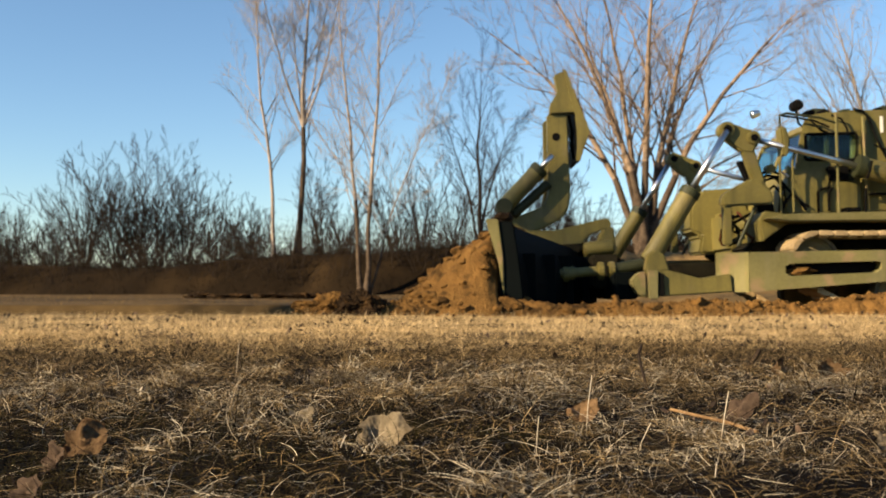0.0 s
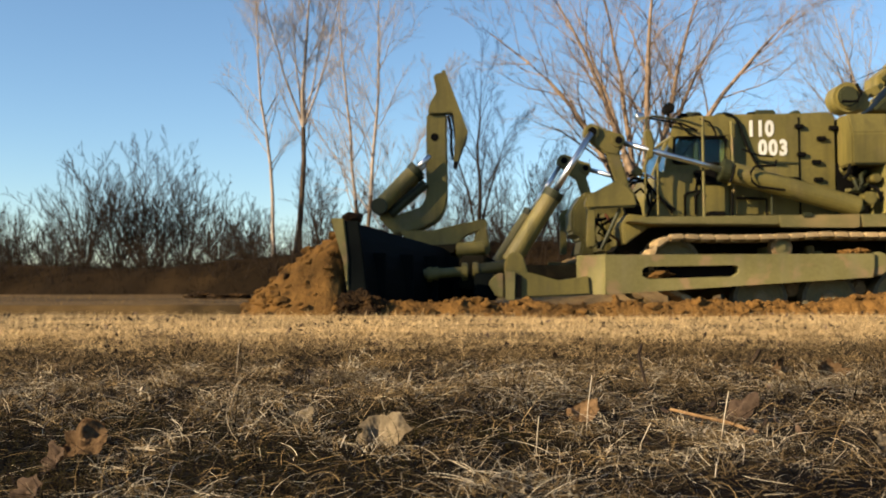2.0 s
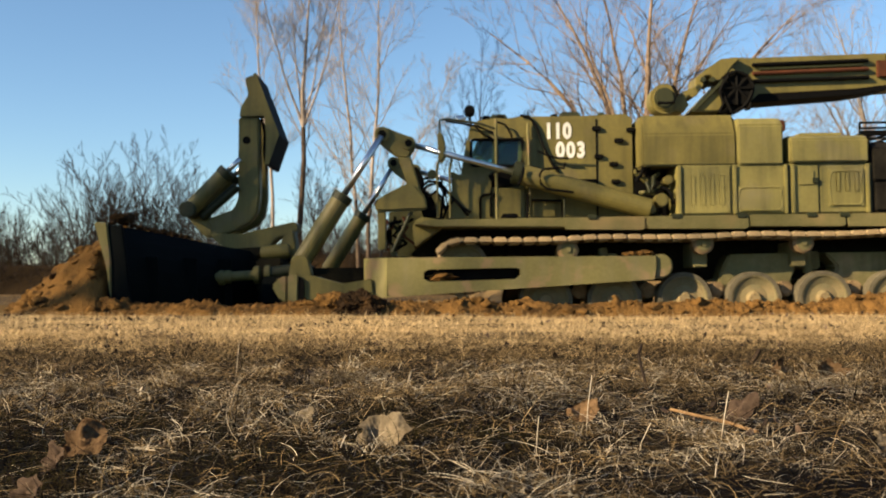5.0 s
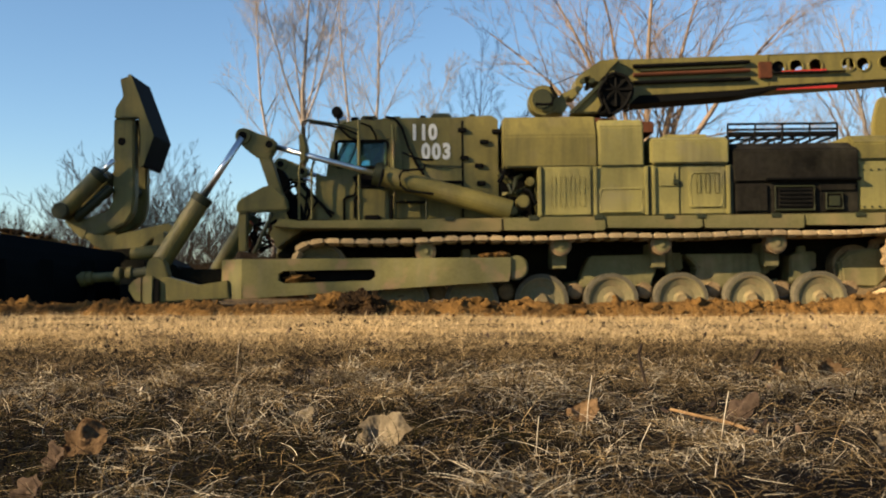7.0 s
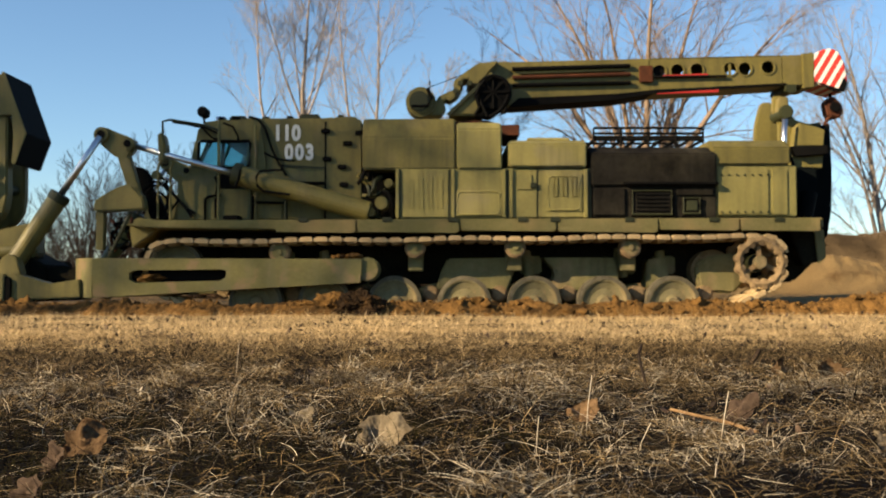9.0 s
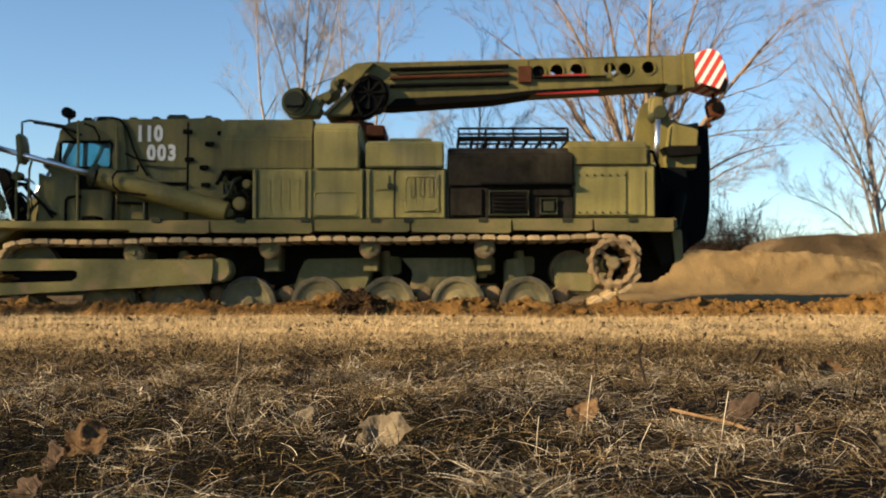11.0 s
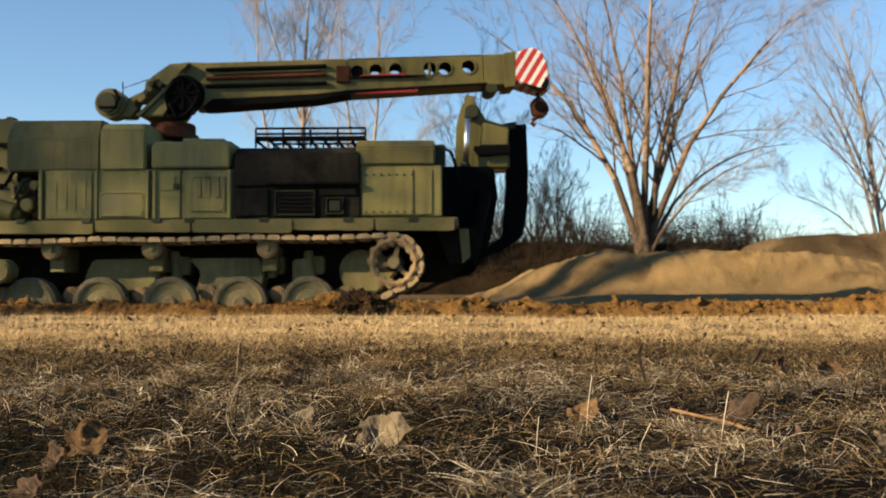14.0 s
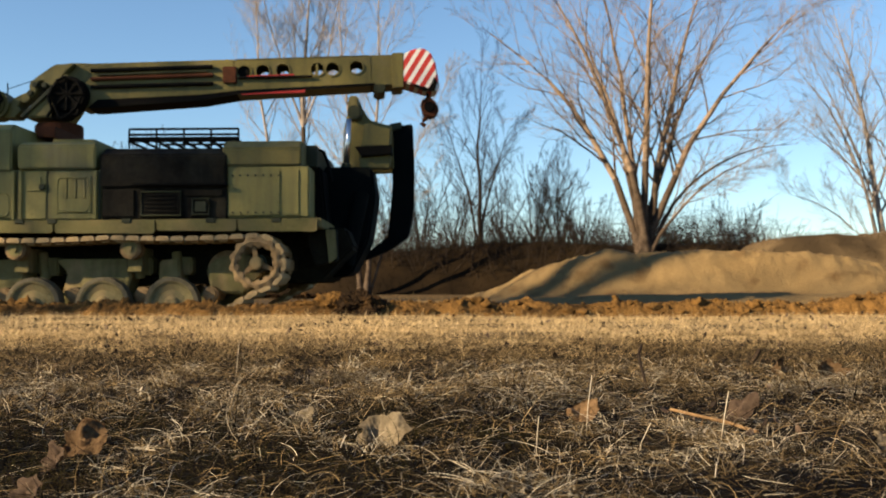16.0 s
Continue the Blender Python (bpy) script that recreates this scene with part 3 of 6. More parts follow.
    for (x0, z1), (x1, z0) in zip([(-0.45, 1.55), (0.10, 1.53), (0.75, 1.55), (1.05, 1.54)], [(0.06, 1.04), (0.68, 1.04), (1.03, 1.04), (1.59, 1.04)]):
        part("panel", box(x0, x1, -1.345, -1.32, z0, z1, 0.006), OLIVE_PANEL, wall)
    for (x0, z1), (x1, z0) in zip([(0.14, 1.34), (0.81, 1.51), (1.13, 1.52)], [(0.65, 1.05), (0.98, 1.34), (1.53, 1.10)]):
        part("access_door", box(x0, x1, -1.359, -1.34, z0, z1, 0.008), OLIVE_PANEL, wall)
    for (x0, z1), (x1, z0) in zip([(-0.37, 1.46), (-0.27, 1.46), (-0.16, 1.46), (-0.06, 1.46), (1.22, 1.48), (1.32, 1.48), (1.42, 1.48)],
                                  [(-0.32, 1.13), (-0.21, 1.13), (-0.11, 1.13), (0.00, 1.13), (1.27, 1.26), (1.37, 1.26), (1.47, 1.26)]):
        part("pressed_rib", box(x0, x1, -1.367 if x0 > 1 else -1.350, -1.34, z0, z1, 0.008), OLIVE_PANEL, wall)
    # raised frames round the doors and pilasters between the panels
    for (x0, z1), (x1, z0) in zip([(0.16, 1.32), (1.16, 1.49)], [(0.62, 1.07), (1.50, 1.12)]):
        part("door_frame", pipe([(x0 + 0.03, -1.357, z0), (x1 - 0.03, -1.357, z0), (x1, -1.357, z0 + 0.03), (x1, -1.357, z1 - 0.03), (x1 - 0.03, -1.357, z1), (x0 + 0.03, -1.357, z1), (x0, -1.357, z1 - 0.03), (x0, -1.357, z0 + 0.03), (x0 + 0.03, -1.357, z0)], 0.01), OLIVE_PANEL, wall)
    for x in [q[0] for q in [(-0.50, 1.32), (0.11, 1.32), (0.67, 1.32), (0.75, 1.32), (1.57, 1.32)]]:
        part("pilaster", box(x - 0.02, x + 0.02, -1.37, -1.32, za + 0.01, zb - 0.01, 0.008), OLIVE_PANEL, wall)
    for x in [q[0] for q in [(-0.48, 1.32), (0.08, 1.32), (0.71, 1.32), (1.04, 1.32), (1.61, 1.32)]]:
        part("seam", box(x - 0.012, x + 0.012, -1.338, -1.3, za + 0.01, zb - 0.01, 0.003), OLIVE_DARK, wall)
    part("lock", box(*[(0.96, 1.38), (1.02, 1.46)][0][:1], [(1.02, 1.38)][0][0], -1.38, -1.34, 1.36, 1.42, 0.006), OLIVE_DARK, wall)
    for (x0, z1), (x1, z0) in zip([(1.65, 1.36), (2.04, 1.34), (2.06, 1.29), (2.57, 1.35), (2.62, 1.26)], [(2.00, 1.06), (2.52, 1.29), (2.53, 1.05), (2.97, 1.28), (2.83, 1.05)]):
        part("engine_panel", box(x0, x1, -1.355, -1.32, z0, z1, 0.008), SOOT, wall2)
    for i in range(5):
        z = 1.1 + i * 0.045
        part("louvre", box(2.12, 2.46, -1.372, -1.35, z, z + 0.022, 0.004), BLACK, wall2)
    for (x0, z1), (x1, z0) in zip([(2.08, 1.33), (2.64, 1.25)], [(2.51, 1.07), (2.82, 1.08)]):
        part("panel_frame", pipe([(x0, -1.362, z0), (x1, -1.362, z0), (x1, -1.362, z1), (x0, -1.362, z1), (x0, -1.362, z0)], 0.011), OLIVE_DARK, wall2)
    part("hatch", box(2.67, 2.79, -1.372, -1.35, 1.11, 1.22, 0.006), OLIVE_DARK, wall2)
    part("drip_rail", box(1.98, 3.02, -1.40, -1.30, 1.395, 1.425, 0.006), BLACK, wall2)
    for (x0, z1), (x1, z0) in zip([(3.03, 1.57), (3.63, 1.57)], [(3.59, 1.07), (3.80, 1.07)]):
        part("panel", box(x0, x1, -1.315, -1.29, z0, z1, 0.006), OLIVE_PANEL, wall3)
    bolt = finish(tube((0, -0.008, 0), (0, 0.008, 0), 0.012, None, 8), "bolt")
    for k in range(7):
        part("bolt", bolt, OLIVE_DARK, wall3, at=pose(3.07 + k * 0.085, -1.318, 1.51))
        part("bolt", bolt, OLIVE_DARK, wall3, at=pose(3.07 + k * 0.085, -1.318, 1.10))
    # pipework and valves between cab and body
    # black filler paints the shade between cab and body
    part("recess_shade", box(-0.92, -0.55, -0.95, 0.95, 1.0, 1.62, 0.01), BLACK, tractor)
    random.seed(11)
    for k in range(9):
        a = Vector((random.uniform(-0.9, -0.55), random.uniform(-1.25, -1.0), random.uniform(1.05, 1.55)))
        pts = [a]
        for _ in range(4):
            a = a + Vector((random.uniform(-0.12, 0.12), random.uniform(-0.05, 0.05), random.uniform(-0.12, 0.12)))
            a.x, a.z = min(-0.5, max(-0.95, a.x)), min(1.58, max(1.03, a.z))
            pts.append(a)
        part("hose", pipe(pts, random.uniform(0.012, 0.03)), random.choice((OLIVE, BLACK, OLIVE_DARK)), tractor)
    for x, z, r in ((-0.68, 1.2, 0.075), (-0.6, 1.42, 0.05), (-0.8, 1.1, 0.05)):
        part("valve", disc_y(x, z, -1.3, -1.1, r, 18, None, 0.012), OLIVE, tractor)
    # roof rack over the engine
    (xa, za), (xb, zb) = (1.75, 1.97), (3.02, 2.12)
    rack = part("roof_rack", box(xa, xb, -0.75, -0.72, za, za + 0.06, 0.006), BLACK, tractor, "black roof rack")
    for y in (-0.75, 0.5):
        for z in (za + 0.085, zb):
            part("rack_rail", pipe([(xa, y, z), (xb, y, z)], 0.014), BLACK, rack)
        for k in range(5):
            x = xa + (xb - xa) * k / 4
            part("rack_post", pipe([(x, y, za - 0.07), (x, y, zb)], 0.012), BLACK, rack)
    for k in range(9):
        x = xa + (xb - xa) * k / 8
        part("rack_slat", box(x - 0.02, x + 0.02, -0.75, 0.5, za + 0.0, za + 0.02, 0.004), BLACK, rack)


def cylinder(name, a, b, r, rod, k, parent=None, label=""):
    """A hydraulic ram from a to b: the barrel takes the share k of the length."""
    a, b = Vector(a), Vector(b)
    m = a.lerp(b, k)
    d = (b - a).normalized()
    ram = part(name, tube(a, m, r, None, 20, None, 0.012), OLIVE, parent or tractor, label, smooth=False)
    part("gland", tube(m - d * 0.06, m + d * 0.03, r * 1.12, None, 20, None, 0.008), OLIVE_DARK, ram)
    part("rod", tube(m, b, rod, None, 16), CHROME, ram, "bright chrome rod", smooth=True)
    return ram


def cake(x, y, z, sx, sy, sz):
    own = bmesh.new()
    bmesh.ops.create_icosphere(own, subdivisions=3, radius=1.0)
    for v in own.verts:
        k = 1 + 0.45 * noise.noise(v.co * 1.7 + Vector((x * 9, y, z * 5))) + 0.25 * noise.noise(v.co * 4 + Vector((x, z, 3)))
        v.co = Vector((x + v.co.x * sx * k, y + v.co.y * sy * k, z + v.co.z * sz * k))
    return own


def dozer_gear():
    for s in (-1, 1):
        # bracket that carries the lifting rams
        yb = s * 1.27
        head = [(-3.83, 1.90), (-3.84, 1.98), (-3.80, 2.03), (-3.73, 2.04), (-3.60, 1.98), (-3.46, 1.93), (-3.40, 1.87), (-3.40, 1.79), (-3.45, 1.73), (-3.48, 1.68), (-3.60, 1.70), (-3.72, 1.79)]
        post = [(-3.60, 1.72), (-3.46, 1.74), (-3.32, 1.27), (-3.30, 1.14), (-3.42, 1.14), (-3.44, 1.24)]
        heel = [(-3.84, 1.20), (-3.80, 1.25), (-3.52, 1.40), (-3.42, 1.40), (-3.29, 1.26), (-3.27, 1.12), (-3.84, 1.10)]
        br = part("lift_bracket", prism(head, yb - 0.06, yb + 0.06, 0.02), OLIVE, tractor)
        part("bracket_post", prism(post, yb - 0.05, yb + 0.05, 0.015), OLIVE, br)
        part("bracket_heel", prism(heel, yb - 0.085, yb + 0.07, 0.02), OLIVE, br)
        for q, r in zip([(-3.76, 1.95), (-3.47, 1.85)], (0.085, 0.075)):
            part("pin", disc_y(q[0], q[1], yb - 0.1, yb + 0.1, r, 20, None, 0.012), OLIVE, br)
            part("pin_hole", disc_y(q[0], q[1], yb - 0.11, yb + 0.11, r * 0.55, 14), BLACK, br)
        (xa, za), (xb, zb) = (-3.82, 0.68), (-3.73, 1.11)
        part("strut", box(xa, xb, yb - 0.05, yb + 0.05, za, zb, 0.01), OLIVE, br)
        part("tie_rod", tube(P((-3.45, 1.10), yb), P((-3.66, 0.66), yb), 0.022, None, 10), OLIVE_DARK, br)
        # upper ram lying along the cab
        a, m1 = (-0.81, 1.10), (-3.46, 1.85)
        cylinder("tilt_ram", P(a, yb), P(m1, yb), 0.115, 0.032, 0.56)
        # lifting ram down to the push arm
        a, b = (-4.68, 0.51), (-3.77, 1.93)
        cylinder("lift_ram", P(a, s * 1.42), P(b, s * 1.36), 0.105, 0.036, 0.53)
        # push arm, slotted
        yo = s * 1.76
        yi = s * 1.44
        lo, hi = min(yo, yi), max(yo, yi)
        bm = prism([(-3.70, 0.58), (-0.86, 0.57), (-0.86, 0.44), (-2.29, 0.44), (-2.33, 0.46), (-3.26, 0.45), (-3.31, 0.42), (-3.70, 0.42)], lo, hi)
        prism([(-3.70, 0.42), (-3.31, 0.42), (-3.31, 0.35), (-3.25, 0.32), (-2.35, 0.34), (-2.29, 0.38), (-2.29, 0.44), (-0.86, 0.44), (-0.88, 0.32), (-3.69, 0.16)], lo, hi, 0, bm)
        own = bmesh.new()
        (x0, z0), (x1, z1) = (-3.96, 0.16), (-3.70, 0.58)
        corner = [(x1, yo), (x0 + 0.02, yo - s * 0.2), (x0, yo - s * 0.24), (x0, yi), (x1, yi)]
        lowr = [own.verts.new((x, y, z0)) for x, y in corner]
        uppr = [own.verts.new((x, y, z1)) for x, y in corner]
        own.faces.new(lowr)
        own.faces.new(uppr[::-1])
        for k in range(5):
            own.faces.new((lowr[k], lowr[(k + 1) % 5], uppr[(k + 1) % 5], uppr[k]))
        bmesh.ops.recalc_face_normals(own, faces=own.faces)
        bm = join(own, bm)
        arm = part("push_arm", bm, OLIVE_PALE, tractor, "scuffed dusty olive push arm")
        part("arm_joint", disc_y(*[(-0.80, 0.46)][0], lo + 0.03, hi - 0.03, 0.13, 22, None, 0.02), OLIVE_PALE, arm)
        (xa, za), (xb, zb) = (-3.36, 0.32), (-2.32, 0.46)
        # slot shade painted as a black fill
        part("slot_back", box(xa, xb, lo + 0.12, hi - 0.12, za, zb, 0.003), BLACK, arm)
        # forward end: foot, hinge plate and shoe
        pts = [(-4.77, 0.40), (-4.53, 0.41), (-4.18, 0.31), (-3.86, 0.36), (-3.84, 0.16), (-4.57, 0.13), (-4.77, 0.12)]
        foot = part("arm_foot", prism(pts, s * 1.58 - 0.1, s * 1.58 + 0.1, 0.015), OLIVE, tractor)
        part("foot_plate", prism([(-4.75, 0.41), (-4.64, 0.41), (-4.65, 0.10), (-4.75, 0.11)], s * 1.7 - 0.03, s * 1.7 + 0.03, 0.01), OLIVE_PALE, foot)
        # black plate paints the shade of the gap beside the foot
        part("foot_gap", prism([(-4.64, 0.39), (-4.58, 0.36), (-4.58, 0.15), (-4.64, 0.13)], s * 1.695 - 0.02, s * 1.695 + 0.02, 0.004), BLACK, foot)
        part("hinge_plate", prism([(-4.76, 0.40), (-4.73, 0.58), (-4.65, 0.63), (-4.55, 0.58), (-4.50, 0.40)], s * 1.55 - 0.08, s * 1.55 + 0.08, 0.015), OLIVE, foot)
        part("toe", prism([(-4.93, 0.29), (-4.84, 0.39), (-4.76, 0.40), (-4.76, 0.12), (-4.84, 0.14)], s * 1.58 - 0.12, s * 1.58 + 0.12, 0.02), OLIVE_PALE, foot)
        # adjusting screw towards the blade
        q = [(-5.91, 0.38), (-5.64, 0.39), (-5.56, 0.39), (-5.49, 0.40), (-5.17, 0.42), (-5.05, 0.43), (-4.70, 0.48)]
        yy = s * 1.2
        rod = part("adjusting_screw", tube(P(q[0], yy), P(q[4], yy), 0.055, None, 18, None, 0.01), OLIVE, tractor)
        for k, r in ((0, 0.07), (2, 0.085), (3, 0.075), (4, 0.1), (5, 0.095)):
            c = Vector(P(q[k], yy))
            part("collar", tube(c - Vector((0.035, 0, 0)), c + Vector((0.035, 0, 0)), r, None, 18, None, 0.01), OLIVE, rod)
        part("link_bar", tube(P(q[5], yy), P(q[6], yy), 0.07, None, 14), OLIVE_DARK, rod)
        # dried mud left on the arm and in its slot
        for q, w, h in zip([(-3.12, 0.37), (-1.11, 0.59), (-0.95, 0.59), (-1.25, 0.36)], (0.16, 0.07, 0.1, 0.12), (0.05, 0.03, 0.045, 0.02)):
            part("mud_cake", cake(q[0], s * 1.62, q[1], w, 0.13, h), SOIL, arm, "crust of brown mud")
    # dark valve block and looped hoses behind the bracket
    part("valve_block", prism([(-3.54, 1.65), (-3.40, 1.63), (-3.31, 1.51), (-3.32, 1.39), (-3.24, 1.32), (-3.16, 1.16), (-3.14, 1.02), (-3.31, 1.03), (-3.40, 1.28), (-3.47, 1.48)], -1.0, -0.85, 0.02), BLACK, tractor, "oily black valve block")
    for pts in ([(-3.35, 1.31), (-3.27, 1.41), (-3.16, 1.43), (-3.07, 1.32), (-3.05, 1.16), (-3.11, 1.02)], [(-3.37, 1.37), (-3.26, 1.46), (-3.13, 1.44), (-3.02, 1.30), (-2.88, 1.15), (-2.79, 1.10)], [(-3.31, 1.48), (-3.21, 1.52), (-3.11, 1.47), (-3.09, 1.34), (-3.13, 1.01)],
                [(-3.06, 1.14), (-2.97, 1.26), (-2.92, 1.20), (-2.82, 1.06)], [(-3.26, 1.28), (-3.18, 1.34), (-3.11, 1.27), (-3.07, 1.11)]):
        part("hose", pipe([P(q, -1.08) for q in pts], 0.016), BLACK, tractor)
    part("valve", disc_y(*(-3.22, 1.53), -1.15, -1.0, 0.05, 16, None, 0.012), OLIVE, tractor)
    part("hose", pipe([P(q, -1.1) for q in [(-3.13, 1.50), (-3.07, 1.48), (-3.02, 1.44)]], 0.013), CHROME, tractor)
    # cross frame in front of the hull, coloured near-black for its shade
    (xa, za), (xb, zb) = (-5.22, 0.32), (-3.77, 0.61)
    part("push_frame", box(xa, xa + 0.3, -1.0, 1.0, za - 0.1, zb, 0.03), UNDERSIDE_SHADE, tractor)
    part("frame_tongue", box(xa - 0.35, xb + 0.3, -0.35, 0.35, za - 0.05, zb - 0.1, 0.03), UNDERSIDE_SHADE, tractor)
    # hull nose with winch and hoses
    (xa, za), (xb, zb) = (-3.72, 0.62), (-3.07, 1.12)
    part("winch_housing", box(xa + 0.2, xb + 0.1, -0.4, 0.9, za, zb, 0.05), OLIVE, tractor)
    pts = [(-3.63, 1.43), (-3.16, 1.46), (-3.02, 1.13), (-3.04, 0.62), (-3.69, 0.63), (-3.65, 0.85), (-3.79, 0.93), (-3.78, 1.22)]
    part("nose_block", prism(pts, 0.3, 0.95, 0.03), OLIVE, tractor)
    random.seed(4)
    (xa, za), (xb, zb) = (-3.72, 0.69), (-3.20, 1.04)
    for k in range(8):
        x = random.uniform(xa, xb)
        pts = [(x + random.uniform(-0.1, 0.1), -1.0 + random.uniform(-0.1, 0.1), zb + (za - zb) * j / 4 + random.uniform(-0.03, 0.03)) for j in range(5)]
        part("hose", pipe(pts, random.uniform(0.012, 0.022)), random.choice((BLACK, OLIVE_DARK, RUST)), tractor)
    # the two blade wings, swept forward at their outer ends
    (xt, zt) = (-6.35, 0.92)
    (xc, zc) = (-5.17, 0.85)
    for s in (-1, 1):
        own = bmesh.new()
        rings = []
        for k in range(9):
            u = k / 8
            x0, y0 = xc + (xt - xc) * u, s * (0.05 + 2.5 * u)
            z1, z0 = zt - 0.24 * (1 - u), -0.26
            row = []
            for j in range(9):
                v = j / 8
                bow = 0.16 * (2 * v - 1) ** 2 - 0.07
                row.append((x0 - bow - 0.06 * v, y0, z0 + (z1 - z0) * v))
            rings.append(row)
        front = [[own.verts.new(p) for p in row] for row in rings]
        back = [[own.verts.new((p[0] + 0.09, p[1], p[2])) for p in row] for row in rings]
        for g in (front, back):
            for a, b in zip(g, g[1:]):
                for j in range(8):
                    own.faces.new((a[j], b[j], b[j + 1], a[j + 1]))
        for a, b in ((front[0], back[0]), (front[-1], back[-1])):
            for j in range(8):
                own.faces.new((a[j], a[j + 1], b[j + 1], b[j]))
        for j in (0, 8):
            for k in range(8):
                own.faces.new((front[k][j], front[k + 1][j], back[k + 1][j], back[k][j]))
        wing = part("blade_wing", own, TEAL, tractor, "dark blade wing with a worn olive end plate")
        pts = [(xt + 0.02, -0.2), (xt - 0.02, 0.1), (xt - 0.02, 0.5), (xt - 0.13, zt - 0.01), (xt + 0.12, zt - 0.02), (xt + 0.16, 0.6), (xt + 0.2, 0.2), (xt + 0.24, -0.2)]
        part("end_plate", prism(pts, s * 2.55 - 0.03, s * 2.55 + 0.03, 0.01), TEAL, wing)
        # worn edge; its paler colour also paints the sun on it
        part("end_edge", prism([(xt + 0.02, 0.12), (xt - 0.03, 0.5), (xt - 0.15, zt + 0.012), (xt - 0.02, zt + 0.006), (xt + 0.02, 0.55)], s * 2.57 - 0.03, s * 2.57 + 0.02, 0.012), OLIVE_PALE, wing, "worn blade edge, coloured paler as its sunlit side")
        for k in range(4):
            u = 0.2 + 0.22 * k
            x0, y0 = xc + (xt - xc) * u, s * (0.05 + 2.5 * u)
            part("blade_rib", box(x0 - 0.02, x0 + 0.2, y0 - 0.02, y0 + 0.02, -0.1, 0.6, 0.01), TEAL, wing)
        part("back_beam", prism([(xc + 0.1, 0.1), (xc + 0.35, 0.1), (xc + 0.35, 0.4), (xc + 0.1, 0.4)], min(0.1 * s, 1.5 * s), max(0.1 * s, 1.5 * s), 0.02), TEAL, wing)


def front_ripper():
    y = 0.0
    pts = [(-5.60, 2.38), (-5.35, 2.38), (-5.34, 1.40), (-5.37, 1.21), (-5.45, 1.09), (-5.61, 1.00), (-5.87, 0.91), (-6.02, 0.90), (-6.07, 1.00), (-6.02, 1.12), (-5.84, 1.18), (-5.67, 1.24), (-5.61, 1.37)]
    shank = part("ripper_shank", prism(pts, -0.09, 0.09, 0.02), OLIVE, tractor)
    part("far_shank", prism(pts, 0.42, 0.56, 0.02), OLIVE, shank)
    part("shank_spacer", tube((-5.46, 0.05, 1.5), (-5.46, 0.45, 1.5), 0.06, None, 14), OLIVE_DARK, shank)
    q = (-5.50, 2.09)
    part("pin_hole", disc_y(*q, -0.095, 0.095, 0.05, 18), BLACK, shank)
    pts = [(-5.51, 2.85), (-5.41, 2.89), (-5.29, 2.64), (-5.21, 2.38), (-5.58, 2.37), (-5.56, 2.50), (-5.47, 2.64)]
    part("ripper_cap", prism(pts, -0.14, 0.02, 0.012), OLIVE, shank)
    pts = [(-5.41, 2.90), (-5.37, 2.91), (-5.09, 2.15), (-5.17, 1.93), (-5.22, 1.78), (-5.27, 1.78), (-5.255, 1.95), (-5.25, 2.15), (-5.27, 2.36)]
    part("skid_plate", prism(pts, -0.14, 0.64, 0.008), TEAL, shank, "wide dark skid plate")
    part("skid_edge", prism(pts, -0.155, -0.138, 0.004), OLIVE, shank)
    pts = [P(q, 0.0) for q in [(-5.33, 2.37), (-5.29, 2.18), (-5.30, 2.00), (-5.28, 1.82)]]
    part("chain", pipe(pts, 0.02, 6), BLACK, shank, "dark hanging chain")
    a, b = (-6.16, 1.24), (-5.56, 1.85)
    cylinder("ripper_ram", P(a, -0.2), P(b, -0.2), 0.1, 0.03, 0.72)
    cylinder("ripper_ram", P(a, 0.2), P(b, 0.2), 0.1, 0.03, 0.72)
    a, b = (-6.05, 1.14), (-5.61, 1.52)
    part("guard_bar", tube(P(a, -0.12), P(b, -0.12), 0.06, None, 14, None, 0.01), OLIVE_DARK, tractor)
    a = (-6.17, 1.23)
    part("ram_pivot", disc_y(*a, -0.34, -0.04, 0.1, 22, None, 0.015), OLIVE_DARK, tractor)
    pts = [(-6.24, 1.25), (-6.13, 1.36), (-6.00, 1.21), (-5.90, 1.05), (-5.94, 0.92), (-6.04, 0.94), (-6.18, 1.09)]
    part("pivot_plate", prism(pts, -0.1, 0.1, 0.015), OLIVE, tractor)
    pts = [(-5.95, 0.94), (-5.54, 0.94), (-4.91, 1.08), (-4.86, 1.03), (-4.87, 0.96), (-5.12, 0.88), (-5.26, 0.73), (-5.54, 0.69), (-5.81, 0.80)]
    beam = part("ripper_beam", prism(pts, -0.16, 0.16, 0.015), OLIVE, tractor)
    pts = [(-5.00, 0.92), (-4.88, 0.97), (-4.84, 0.66), (-4.98, 0.58), (-5.25, 0.57), (-5.37, 0.63), (-5.25, 0.73), (-5.06, 0.75)]
    part("beam_bracket", prism(pts, -0.4, -0.1, 0.02), OLIVE, beam)
    a, b = (-5.25, 0.68), (-4.91, 0.71)
    part("cross_tube", tube(P(a, -0.5), P(b, -0.5), 0.09, None, 18, None, 0.015), OLIVE, beam)
    pts = [(-5.62, 0.75), (-5.20, 0.77), (-4.72, 0.53), (-4.72, 0.29), (-5.62, 0.30)]
    # mount takes the shade colour, as the space behind the blade is unlit
    part("blade_mount", prism(pts, -0.4, 0.4, 0.02), UNDERSIDE_SHADE, tractor)


